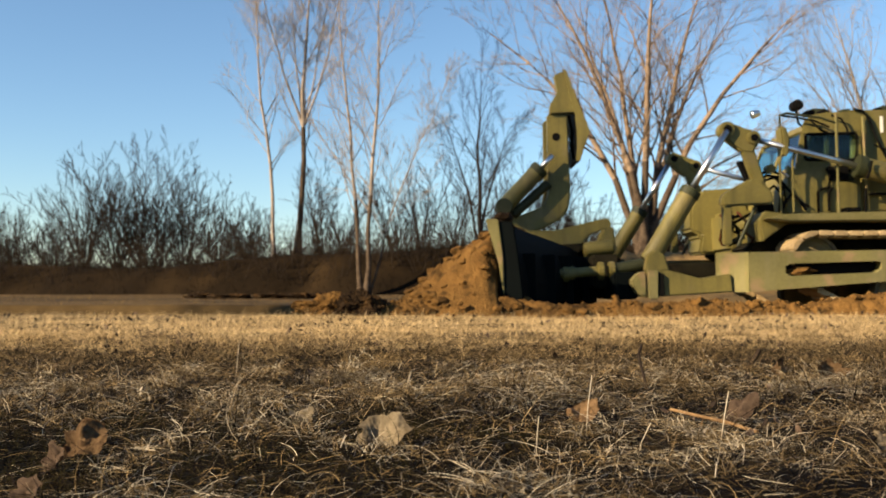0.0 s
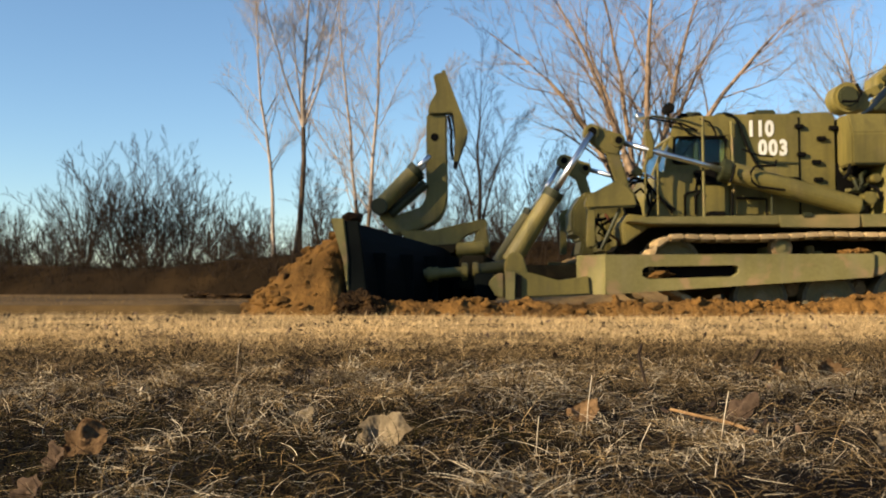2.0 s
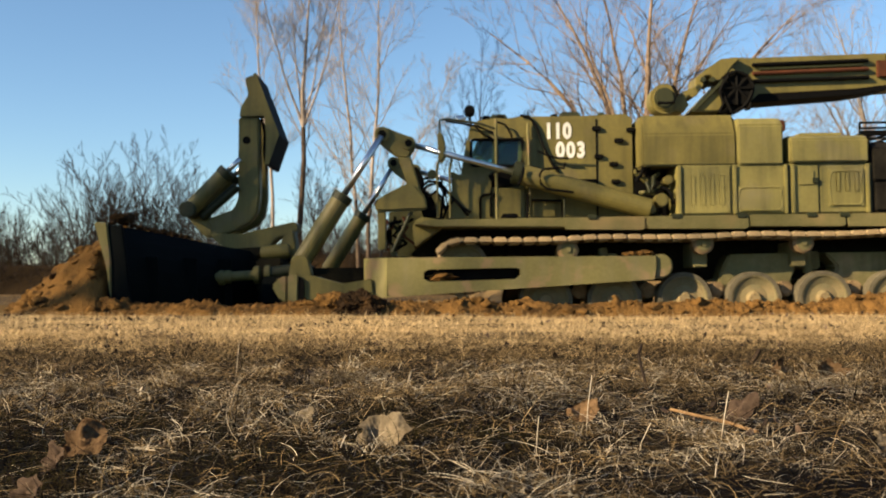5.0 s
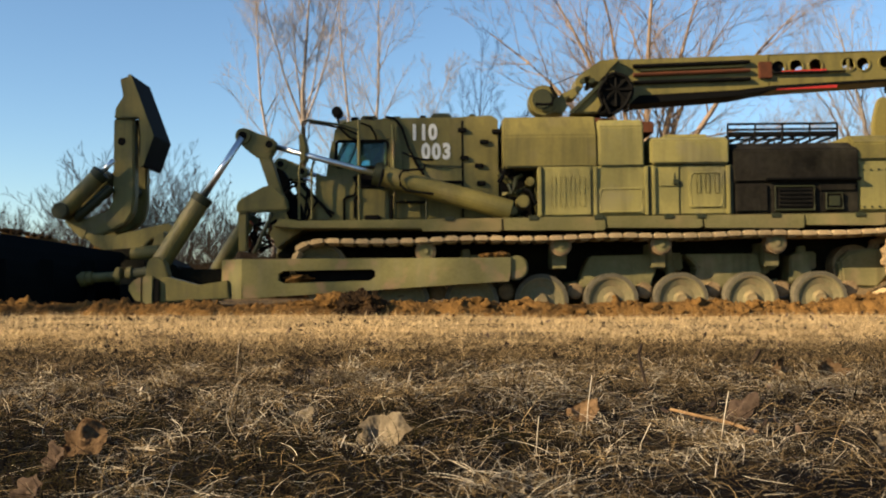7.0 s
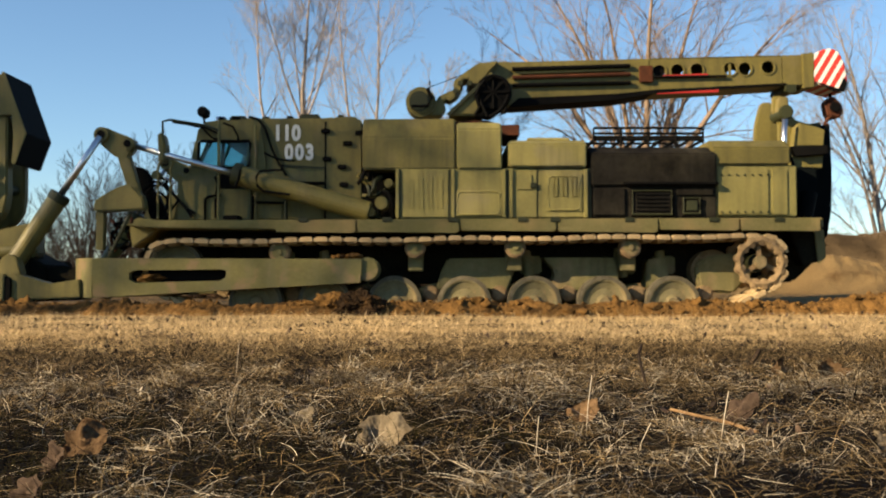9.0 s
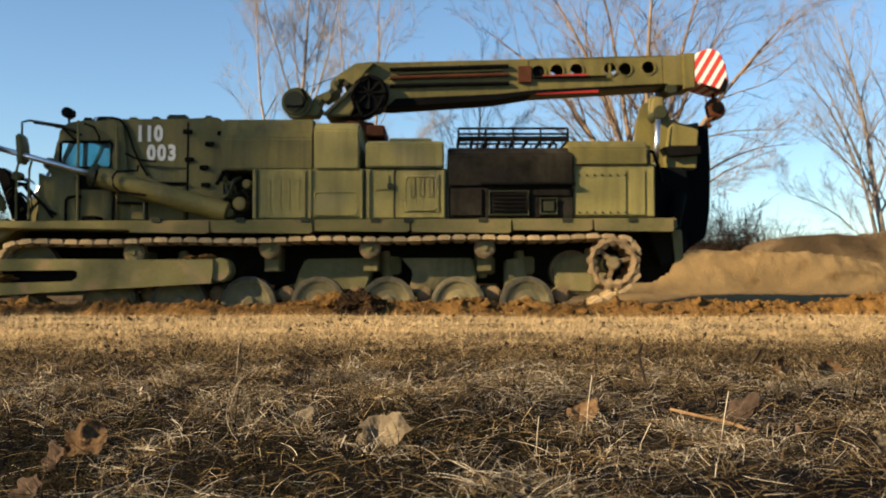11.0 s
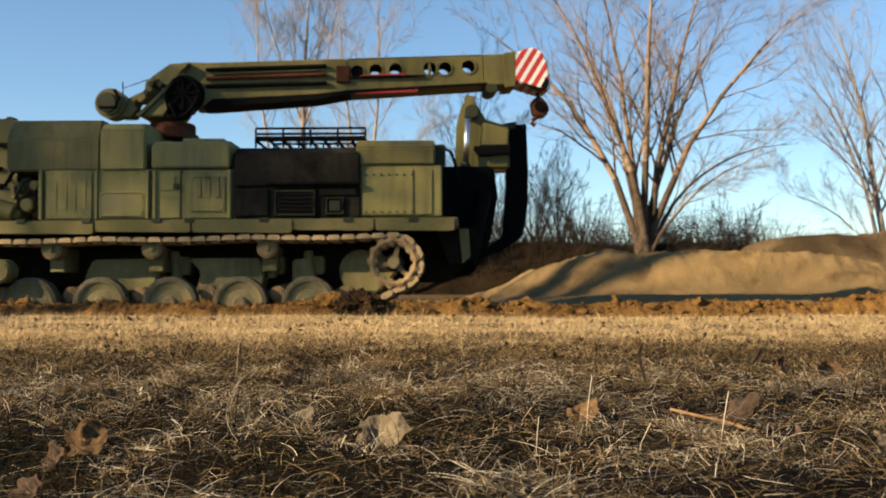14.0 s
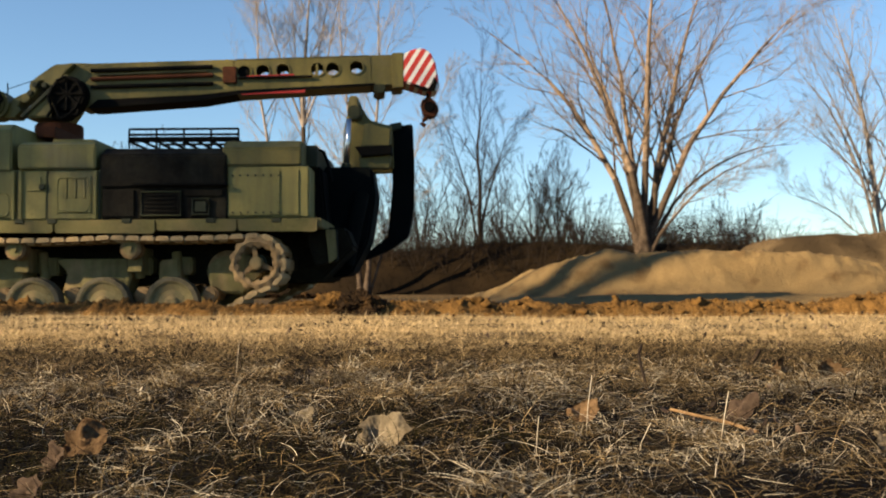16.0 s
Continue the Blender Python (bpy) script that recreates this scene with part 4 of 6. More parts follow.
def crane():
    y0, y1 = 0.42, 0.88
    holes = [(2.72, 3.03), (2.95, 3.04), (3.20, 3.05), (3.63, 3.06), (3.82, 3.06), (4.12, 3.08)]
    cuts = [2.60, 2.835, 3.075, 3.42, 3.725, 3.97, 4.30]
    bm = prism([(0.46, 3.14), (0.62, 3.17), (0.88, 3.16), (2.60, 3.20), (2.60, 2.735), (2.18, 2.67), (0.93, 2.60), (0.72, 2.58), (0.48, 2.87)], y0, y1, 0.012)
    prism([(4.30, 3.241), (4.70, 3.25), (4.69, 2.84), (4.43, 2.84), (4.30, 2.833)], y0, y1, 0.012, bm)

    def chord(x, top):
        return 3.20 + (x - 2.60) * 0.0241 if top else 2.735 + (x - 2.60) * 0.0577

    prism([(2.60, chord(2.60, 1)), (4.30, chord(4.30, 1)), (4.30, chord(4.30, 1) - 0.02), (2.60, chord(2.60, 1) - 0.02)], y0, y1, 0, bm)
    prism([(2.60, chord(2.60, 0)), (4.30, chord(4.30, 0)), (4.30, chord(4.30, 0) + 0.02), (2.60, chord(2.60, 0) + 0.02)], y0, y1, 0, bm)
    for (hx, hz), xa, xb in zip(holes, cuts, cuts[1:]):
        for ya, yb in ((y0, y0 + 0.015), (y1 - 0.015, y1)):
            own = bmesh.new()
            corners = [(xa, chord(xa, 0)), (xb, chord(xb, 0)), (xb, chord(xb, 1)), (xa, chord(xa, 1))]
            rim_, out_ = [], []
            for i in range(4):
                (ax, az), (bx, bz) = corners[i], corners[(i + 1) % 4]
                for j in range(7):
                    ex, ez = ax + (bx - ax) * j / 7, az + (bz - az) * j / 7
                    d = math.hypot(ex - hx, ez - hz)
                    out_.append([own.verts.new((ex, y, ez)) for y in (ya, yb)])
                    rim_.append([own.verts.new((hx + 0.084 * (ex - hx) / d, y, hz + 0.084 * (ez - hz) / d)) for y in (ya, yb)])
            for i in range(28):
                j = (i + 1) % 28
                own.faces.new((out_[i][0], out_[j][0], rim_[j][0], rim_[i][0]))
                own.faces.new((out_[i][1], out_[j][1], rim_[j][1], rim_[i][1]))
                own.faces.new((rim_[i][0], rim_[j][0], rim_[j][1], rim_[i][1]))
            join(own, bm)
    boom = part("crane_boom", bm, OLIVE, tractor, "long olive box-section crane boom with round holes")
    # the crane is slewed a little towards the far side and raised a little
    boom.matrix_basis = pose(0.6, 0.65, 2.9, 0, -1.2, 4.7) @ Matrix.Diagonal((1.04, 1, 1, 1)) @ Matrix.Translation((-0.6, -0.65, -2.9))
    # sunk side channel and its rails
    # black plate along the boom's lower edge
    part("boom_underside", prism([(0.81, 2.58), (0.93, 2.69), (2.18, 2.74), (2.65, 2.79), (4.35, 2.87), (4.35, 2.84), (2.65, 2.74), (2.18, 2.66), (0.93, 2.58)], y0 - 0.015, y1, 0.004), BLACK, boom, "black boom underside")
    part("side_channel", prism([(0.88, 3.05), (2.32, 3.09), (2.32, 2.89), (0.88, 2.84)], y0 - 0.005, y0 + 0.02), OLIVE, boom)
    # outer rails are black to paint the channel's shadow lines
    for a, b, mater in zip([(0.86, 3.06), (0.86, 2.95), (0.86, 2.85)], [(2.34, 3.10), (2.34, 2.99), (2.34, 2.88)], (BLACK, RUST, BLACK)):
        part("channel_rail", tube(P(a, y0 - 0.03), P(b, y0 - 0.03), 0.026, None, 8), mater, boom)
    part("hoist_rod", tube(P((0.95, 3.00), y0 - 0.03), P((2.27, 3.04), y0 - 0.03), 0.016, None, 8), OLIVE_DARK, boom)
    (xa, za), (xb, zb) = (2.46, 2.88), (2.63, 3.10)
    part("rusty_clamp", box(xa, xb, y0 - 0.04, y0 + 0.01, za, zb, 0.01), RUST, boom, "rusty orange clamp")
    for k, (hx, hz) in enumerate(holes):
        own = bmesh.new()
        rows_ = [[own.verts.new((hx + r * math.cos(0.2618 * j), y, hz + r * math.sin(0.2618 * j))) for r, y in ((0.082, y0 - 0.012), (0.1, y0 - 0.012), (0.1, y0 + 0.004), (0.082, y0 + 0.004))] for j in range(24)]
        for j in range(24):
            for i in range(4):
                own.faces.new((rows_[j][i], rows_[j][(i + 1) % 4], rows_[(j + 1) % 24][(i + 1) % 4], rows_[(j + 1) % 24][i]))
        part("hole_rim", own, OLIVE, boom)
    part("hole_bar", box(3.61, 3.645, y0 - 0.004, y0 + 0.012, 2.975, 3.145, 0.003), OLIVE, boom)
    part("packing_block", box(2.64, 2.79, y0 + 0.02, y1 - 0.02, 2.93, 3.13, 0.01), BLACK, boom, "black packing block inside the boom")
    part("red_strip", prism([(2.68, 2.77), (3.48, 2.81), (3.47, 2.75), (2.68, 2.73)], y0 - 0.012, y0 + 0.02, 0.003), RED, boom, "bright red strip")
    part("red_strip", prism([(2.76, 2.98), (3.34, 3.00), (3.34, 2.95), (2.76, 2.94)], y0 - 0.02, y0 + 0.01, 0.003), RED, boom)
    part("slide_rod", tube(P((2.65, 2.95), y0 - 0.03), P((3.57, 2.96), y0 - 0.03), 0.016, None, 8), BLACK, boom)
    part("end_clip", prism([(4.34, 2.85), (4.48, 2.85), (4.48, 2.75), (4.39, 2.73), (4.33, 2.77)], y0 - 0.02, y1 + 0.02, 0.008), OLIVE_DARK, boom)
    part("boom_collar", prism([(4.57, 3.26), (4.72, 3.27), (4.71, 2.81), (4.57, 2.80)], y0 - 0.025, y1 + 0.025, 0.008), OLIVE, boom)
    head = part("boom_head", prism([(4.70, 3.24), (4.83, 3.31), (4.96, 3.33), (5.06, 3.27), (5.12, 3.14), (5.15, 2.95), (5.17, 2.80), (5.11, 2.75), (4.96, 2.79), (4.69, 2.88)], y0 - 0.02, y1 + 0.02, 0.02), STRIPES, boom,
                "boom head with red and white stripes")
    part("head_cheek", prism([(4.74, 2.88), (5.03, 2.79), (5.10, 2.94), (5.14, 2.86), (5.10, 2.75), (4.96, 2.75)], y0 - 0.03, y0 - 0.018), BLACK, head)
    # hook block on its rope
    q = (5.04, 2.57)
    hook = part("hook_block", prism([(4.93, 2.64), (5.03, 2.73), (5.15, 2.61), (5.16, 2.49), (5.09, 2.42), (4.97, 2.45)], 0.55, 0.75, 0.02), RUST, boom, "rusty red hook block")
    part("rope", pipe([P((5.03, 2.83), 0.65), P((5.03, 2.71), 0.65)], 0.02), BLACK, hook)
    part("sheave", disc_y(q[0], q[1], 0.52, 0.78, 0.07, 18, None, 0.01), BLACK, hook)
    part("hook", pipe([(q[0], 0.65, q[1] - 0.1), (q[0] - 0.07, 0.65, q[1] - 0.16), (q[0] - 0.1, 0.65, q[1] - 0.2), (q[0] - 0.05, 0.65, q[1] - 0.24)], 0.03), RUST, hook)
    # slewing column, winch drum and drive wheel
    part("crane_column", prism([(0.06, 2.45), (0.48, 2.87), (0.61, 3.02), (0.72, 2.79), (0.49, 2.45)], 0.3, 1.0, 0.02), OLIVE, tractor)
    part("column_edge", prism([(0.04, 2.46), (0.46, 2.86), (0.49, 2.83), (0.09, 2.44)], 0.26, 0.3, 0.004), OLIVE_DARK, tractor)
    part("luff_plate", prism([(0.13, 2.71), (0.14, 2.90), (0.27, 3.00), (0.46, 3.13), (0.71, 3.14), (0.59, 3.02), (0.48, 2.87), (0.39, 2.84), (0.32, 2.92), (0.25, 2.91), (0.23, 2.78), (0.16, 2.69)], 0.32, 0.75, 0.012), OLIVE, tractor)
    part("foot_bracket", prism([(-0.20, 2.45), (-0.06, 2.69), (0.04, 2.74), (0.14, 2.78), (0.16, 2.68), (0.09, 2.63), (0.04, 2.66), (0.00, 2.59), (0.04, 2.55), (-0.03, 2.45)], 0.3, 0.6, 0.01), OLIVE, tractor)
    for q in [(0.22, 2.86), (0.34, 2.86), (0.16, 2.76)]:
        part("pin", disc_y(*q, 0.28, 0.78, 0.035, 14, None, 0.006), OLIVE_DARK, tractor)
    (xa, za), (xb, zb) = (0.04, 2.27), (0.76, 2.40)
    part("slewing_ring", tube(((xa + xb) / 2, 0.65, za - 0.3), ((xa + xb) / 2, 0.65, zb), 0.3, None, 32, None, 0.02), RUST, tractor)
    q = (-0.28, 2.61)
    drum = part("winch_drum", disc_y(*q, 0.2, 0.55, 0.19, 28, None, 0.04), OLIVE, tractor)
    part("drum_cap", disc_y(q[0] - 0.02, q[1] + 0.0, 0.16, 0.22, 0.13, 24, None, 0.02), OLIVE_DARK, drum)
    part("drum_strap", pipe([P(p, 0.17) for p in [(-0.20, 2.77), (-0.14, 2.65), (-0.19, 2.55), (-0.30, 2.54), (-0.39, 2.55)]], 0.022), BLACK, drum)
    q = (0.64, 2.74)
    wheel = part("drive_wheel", disc_y(*q, 0.28, 0.45, 0.235, 30, None, 0.02), BLACK, tractor, "black hose drum")
    for k in range(8):
        a = k * math.pi / 4
        part("drum_spoke", tube((q[0], 0.27, q[1]), (q[0] + 0.21 * math.cos(a), 0.27, q[1] + 0.21 * math.sin(a)), 0.02, None, 6), BLACK, wheel)
    part("hose_bundle", prism([(0.40, 2.44), (0.44, 2.61), (0.49, 2.77), (0.59, 2.70), (0.85, 2.65), (0.77, 2.54), (0.60, 2.41)], 0.3, 0.5, 0.02), BLACK, tractor, "bundle of black hoses")
    for pts in ([(0.47, 2.83), (0.41, 2.69), (0.46, 2.54), (0.40, 2.44)], [(0.53, 2.89), (0.44, 2.76), (0.49, 2.58), (0.56, 2.43)], [(0.80, 2.54), (0.78, 2.47), (0.73, 2.46), (0.71, 2.50), (0.76, 2.54)], [(0.58, 2.42), (0.68, 2.47), (0.77, 2.57), (0.83, 2.70)], [(0.51, 2.90), (0.63, 2.95), (0.77, 2.89), (0.85, 2.76)]):
        part("hose", pipe([P(p, 0.24) for p in pts], 0.02), BLACK, tractor)
    part("antenna", pipe([P((-0.17, 2.64), 0.4), P((-0.17, 2.91), 0.4)], 0.008), BLACK, tractor)
    part("stay_wire", pipe([P((-0.17, 2.83), 0.4), P((0.49, 3.12), 0.6)], 0.005), BLACK, tractor)


def rear_ripper():
    pts = [(4.07, 1.78), (4.10, 2.39), (4.16, 2.63), (4.20, 2.70), (4.31, 2.70), (4.36, 2.56), (4.47, 2.39), (4.75, 2.31), (4.77, 1.77), (4.50, 1.76), (4.35, 1.56), (3.99, 1.52)]
    near = [(4.27, 1.78), (4.27, 2.36), (4.19, 2.5), (4.20, 2.70), (4.31, 2.70), (4.36, 2.56), (4.47, 2.39), (4.75, 2.31), (4.77, 1.77), (4.50, 1.76), (4.35, 1.56), (4.27, 1.54)]
    frame_ = part("rear_ripper_frame", prism(near, 0.3, 0.42, 0.015), OLIVE, tractor)
    part("frame_cheek", prism(pts, 0.75, 0.85, 0.015), OLIVE, frame_)
    part("frame_shelf", prism([(4.30, 2.01), (4.76, 2.03), (4.76, 1.92), (4.38, 1.89)], 0.0, 0.3, 0.006), BLACK, frame_)
    part("cover_plate", prism([(4.42, 2.32), (4.75, 2.23), (4.73, 2.02), (4.38, 2.02)], 0.05, 0.3, 0.015), OLIVE, frame_)
    part("lower_plate", prism([(4.34, 1.92), (4.74, 1.93), (4.73, 1.75), (4.37, 1.75)], 0.1, 0.3, 0.015), OLIVE, frame_)
    a, b = (4.20, 1.78), (4.23, 2.35)
    part("ram_rod", tube(P(a, 0.0), P(b, 0.0), 0.035, None, 16), CHROME, frame_, "bright chrome rod", smooth=True)
    a, b = (4.15, 1.52), (4.20, 1.80)
    part("ram_head", tube(P(a, 0.0), P(b, 0.0), 0.06, None, 16, None, 0.01), OLIVE_DARK, frame_)
    q = (4.29, 2.46)
    part("top_pin", disc_y(*q, 0.1, 0.5, 0.09, 22, None, 0.015), OLIVE_DARK, frame_)
    part("top_lug", prism([(4.22, 2.66), (4.33, 2.66), (4.34, 2.46), (4.20, 2.46)], 0.15, 0.3, 0.012), OLIVE, frame_)
    pts = [(4.73, 2.34), (5.00, 2.38), (5.02, 1.81), (5.01, 1.29), (4.95, 0.92), (4.70, 0.75), (4.33, 0.60), (4.50, 0.79), (4.68, 0.92), (4.74, 1.59)]
    part("rear_ripper_tooth", prism(pts, 0.55, 0.85, 0.015), TEAL, tractor, "dark blue-green ripper tooth")
    part("tooth_clip", prism([(4.70, 2.37), (4.86, 2.40), (4.86, 2.31), (4.72, 2.28)], 0.5, 0.9, 0.01), OLIVE_DARK, tractor)
    pts = [(3.93, 1.73), (4.53, 1.73), (4.58, 1.38), (4.49, 0.82), (4.28, 0.42), (4.04, 0.39), (3.93, 0.54)]
    part("rear_ripper_body", prism(pts, -0.25, 0.6, 0.03), TEAL, tractor)
    a, b = (4.41, 1.42), (4.22, 0.54)
    part("rear_ram", tube(P(a, -0.3), P(b, -0.3), 0.1, None, 18, None, 0.02), TEAL, tractor)
    pts = [(3.79, 1.67), (3.99, 1.67), (4.06, 1.00), (3.79, 1.00)]
    part("rear_block", prism(pts, -0.8, 0.9, 0.03), BLACK, tractor)
    (xa, za), (xb, zb) = (3.82, 1.65), (3.95, 1.90)
    part("rear_step", box(xa, xb, -0.9, 0.9, za, zb, 0.01), OLIVE_DARK, tractor)
    hose = [P(q, -0.75) for q in [(3.85, 1.80), (3.93, 1.88), (4.01, 1.84), (4.06, 1.70), (4.10, 1.50)]]
    part("hose", pipe(hose, 0.02), BLACK, tractor)


TRACK_Y = -1.36
SPROCKET = (3.39, 0.535)
IDLER = (-2.90, 0.478)
WHEEL_X = [q[0] for q in [(2.47, 0.14), (1.73, 0.14), (0.98, 0.14), (0.23, 0.14), (-0.52, 0.14), (-1.27, 0.14), (-2.01, 0.14)]]
WHEEL_Z, WHEEL_R = 0.105, 0.29
LOOP_R = 0.268
TRACK_W = 0.58


def track_loop():
    """The closed run of the track as a list of straight and round pieces, each a function of its own length."""
    (xs, zs), (xi, zi) = SPROCKET, IDLER
    top_z = zs + LOOP_R
    low = WHEEL_Z - WHEEL_R - 0.03
    rear_low, front_low = (WHEEL_X[0] + 0.15, low), (WHEEL_X[-1] - 0.15, low)
    pts = []
    # dense polyline round the loop, against the way the machine goes along the ground
    for k in range(121):
        u = k / 120
        x = xi + (xs - xi) * u
        pts.append((x, zi + LOOP_R + (top_z - zi - LOOP_R) * u - 0.02 * abs(math.sin(u * math.pi * 4))))
    for k in range(1, 25):
        a = math.pi / 2 - (math.pi * 0.96) * k / 24
        pts.append((xs + LOOP_R * math.cos(a), zs + LOOP_R * math.sin(a)))
    for k in range(1, 100):
        u = k / 99
        pts.append((rear_low[0] + (front_low[0] - rear_low[0]) * u, low))
    for k in range(1, 25):
        a = -math.pi * 0.72 - (math.pi * 0.78) * k / 24
        pts.append((xi + LOOP_R * math.cos(a), zi + LOOP_R * math.sin(a)))
    p = np.array(pts + [pts[0]])
    s = np.concatenate([[0], np.cumsum(np.hypot(*np.diff(p, axis=0).T))])
    return p, s


LOOP, LOOP_S = track_loop()
LOOP_LEN = LOOP_S[-1]
LINKS = int(round(LOOP_LEN / 0.16))


def loop_pose(dist, y):
    d = dist % LOOP_LEN
    x, z = np.interp(d, LOOP_S, LOOP[:, 0]), np.interp(d, LOOP_S, LOOP[:, 1])
    e = 0.05
    x1, z1 = np.interp((d + e) % LOOP_LEN, LOOP_S, LOOP[:, 0]), np.interp((d + e) % LOOP_LEN, LOOP_S, LOOP[:, 1])
    x0, z0 = np.interp((d - e) % LOOP_LEN, LOOP_S, LOOP[:, 0]), np.interp((d - e) % LOOP_LEN, LOOP_S, LOOP[:, 1])
    return pose(x, y, z, 0, -math.degrees(math.atan2(z1 - z0, x1 - x0)), 0)


MOVING = {"link": [], "wheel": [], "sprocket": [], "idler": []}


def running_gear():
    bm = prism([(-0.068, 0.0), (0.068, 0.0), (0.072, 0.03), (0.05, 0.055), (-0.05, 0.055), (-0.072, 0.03)], -TRACK_W / 2, TRACK_W / 2, 0.006)
    prism([(-0.05, -0.02), (0.05, -0.02), (0.05, 0.002), (-0.05, 0.002)], -0.2, 0.2, 0, bm)
    for y in (-TRACK_W / 2 + 0.02, TRACK_W / 2 - 0.06):
        prism([(0.055, 0.0), (0.1, 0.005), (0.1, 0.035), (0.055, 0.035)], y, y + 0.04, 0, bm)
    link_mesh = finish(bm, "track_link")
    link_mesh.materials.append(STEEL)
    # road wheel: rubber rim, dished disc, hub and bolts
    rim = bmesh.new()
    prof = [(0.25, -0.09), (WHEEL_R, -0.085), (WHEEL_R, 0.085), (0.25, 0.09)]
    seg = 36
    ring = [[rim.verts.new((r * math.cos(2 * math.pi * k / seg), y, r * math.sin(2 * math.pi * k / seg))) for r, y in prof] for k in range(seg)]
    for k in range(seg):
        a, b = ring[k], ring[(k + 1) % seg]
        for j in range(4):
            rim.faces.new((a[j], a[(j + 1) % 4], b[(j + 1) % 4], b[j]))
    rim_me = finish(rim, "tyre")
    rim_me.materials.append(GREY_RUBBER)
    disc = bmesh.new()
    prof = [(0.0, -0.1), (0.06, -0.1), (0.075, -0.085), (0.085, -0.06), (0.15, -0.05), (0.215, -0.07), (0.235, -0.085), (0.252, -0.085), (0.252, 0.08), (0.0, 0.08)]
    ring = [[disc.verts.new((r * math.cos(2 * math.pi * k / seg), y, r * math.sin(2 * math.pi * k / seg))) for r, y in prof] for k in range(seg)]
    for k in range(seg):
        a, b = ring[k], ring[(k + 1) % seg]
        for j in range(len(prof) - 1):
            try:
                disc.faces.new((a[j], a[j + 1], b[j + 1], b[j]))
            except ValueError:
                pass
    bmesh.ops.remove_doubles(disc, verts=disc.verts, dist=0.0005)
    for k in range(6):
        a = k * math.pi / 3
        disc_y(0.05 * math.cos(a), 0.05 * math.sin(a), -0.106, -0.095, 0.008, 6, disc)
    disc_me = finish(disc, "wheel_disc")
    disc_me.materials.append(WHEEL)
    # toothed sprocket with windows between spokes
    sp = bmesh.new()
    rows_ = []
    for k in range(52):
        a = 2 * math.pi * k / 52
        ro = 0.288 if k % 4 in (0, 1) else 0.262
        ri = (0.178 if k % 4 in (0, 1) else 0.196) + 0.008 * math.sin(5 * a)
        mid_r = 0.5 * (ro + ri)
        rows_.append([sp.verts.new((rr * math.cos(a), y, rr * math.sin(a))) for rr, y in ((ri, -0.045), (mid_r, -0.066), (ro, -0.05), (ro, 0.0), (ri, 0.0))])
    for k in range(52):
        a, b = rows_[k], rows_[(k + 1) % 52]
        for j in range(5):
            sp.faces.new((a[j], a[(j + 1) % 5], b[(j + 1) % 5], b[j]))
    sp_me = finish(sp, "sprocket")
    sp_me.materials.append(SPROCKET_STEEL)
    spoke_me = finish(prism([(0.03, -0.03), (0.19, -0.022), (0.19, 0.022), (0.03, 0.03)], -0.035, -0.005, 0.004), "spoke")
    spoke_me.materials.append(SPROCKET_STEEL)
    hub = disc_y(0, 0, -0.1, 0.06, 0.07, 20, None, 0.015)
    hub_me = finish(hub, "hub")
    hub_me.materials.append(WHEEL)
    for s in (-1, 1):
        yt = 1.36 * s
        turn = pose(0, 0, 0, 0, 0, 0 if s < 0 else 180)
        for k in range(LINKS):
            ob = part("track_link", link_mesh, None, tractor, at=loop_pose(k * LOOP_LEN / LINKS, yt))
            if s < 0:
                MOVING["link"].append((ob, k))
        for x in WHEEL_X:
            wob = new("road_wheel")
            wob.empty_display_size = 0.1
            wob.parent = tractor
            wob.location = (x, yt + 0.13 * s, WHEEL_Z)
            part("tyre", rim_me, None, wob, "dusty rubber tyre")
            part("disc", disc_me, None, wob, at=turn)
            MOVING["wheel"].append((wob, x, yt + 0.13 * s))
        wob = new("drive_sprocket")
        wob.parent = tractor
        wob.location = (SPROCKET[0], yt, SPROCKET[1])
        for yy in (-0.24, 0.2):
            ring_ob = part("toothed_ring", sp_me, None, wob, "dusty toothed drive sprocket", at=turn @ pose(0, yy, 0))
        part("hub", hub_me, None, wob, at=turn @ pose(0, -0.2, 0))
        for k in range(3):
            part("spoke", spoke_me, None, wob, at=turn @ pose(0, -0.22, 0, 0, 120 * k + 25, 0))
        part("drum", disc_y(0, 0, -0.18, 0.2, 0.1, 20, None, 0.01), OLIVE_DARK, wob)
        MOVING["sprocket"].append((wob, SPROCKET[0], yt, SPROCKET[1]))
        wob = new("idler_wheel")
        wob.parent = tractor
        wob.location = (IDLER[0], yt, IDLER[1])
        part("disc", disc_me, None, wob, at=turn @ pose(0, 0.02, 0))
        part("tyre", rim_me, None, wob)
        MOVING["idler"].append((wob, IDLER[0], yt, IDLER[1]))
        # return rollers on brackets, swing arms, dampers
        for q in [(-1.76, 0.65), (-0.30, 0.70), (0.78, 0.70), (2.02, 0.70)]:
            ro = part("return_roller", disc_y(q[0], q[1], yt + s * 0.02, yt + s * 0.2, 0.115, 22, None, 0.02), SPROCKET_STEEL, tractor)
            part("roller_face", disc_y(q[0], q[1], min(yt + s * 0.2, yt + s * 0.206), max(yt + s * 0.2, yt + s * 0.206), 0.078, 20, None, 0.002), GEAR_PAINT, ro)
            part("roller_cap", disc_y(q[0], q[1], min(yt + s * 0.2, yt + s * 0.225), max(yt + s * 0.2, yt + s * 0.225), 0.035, 14, None, 0.006), GEAR_PAINT, ro)
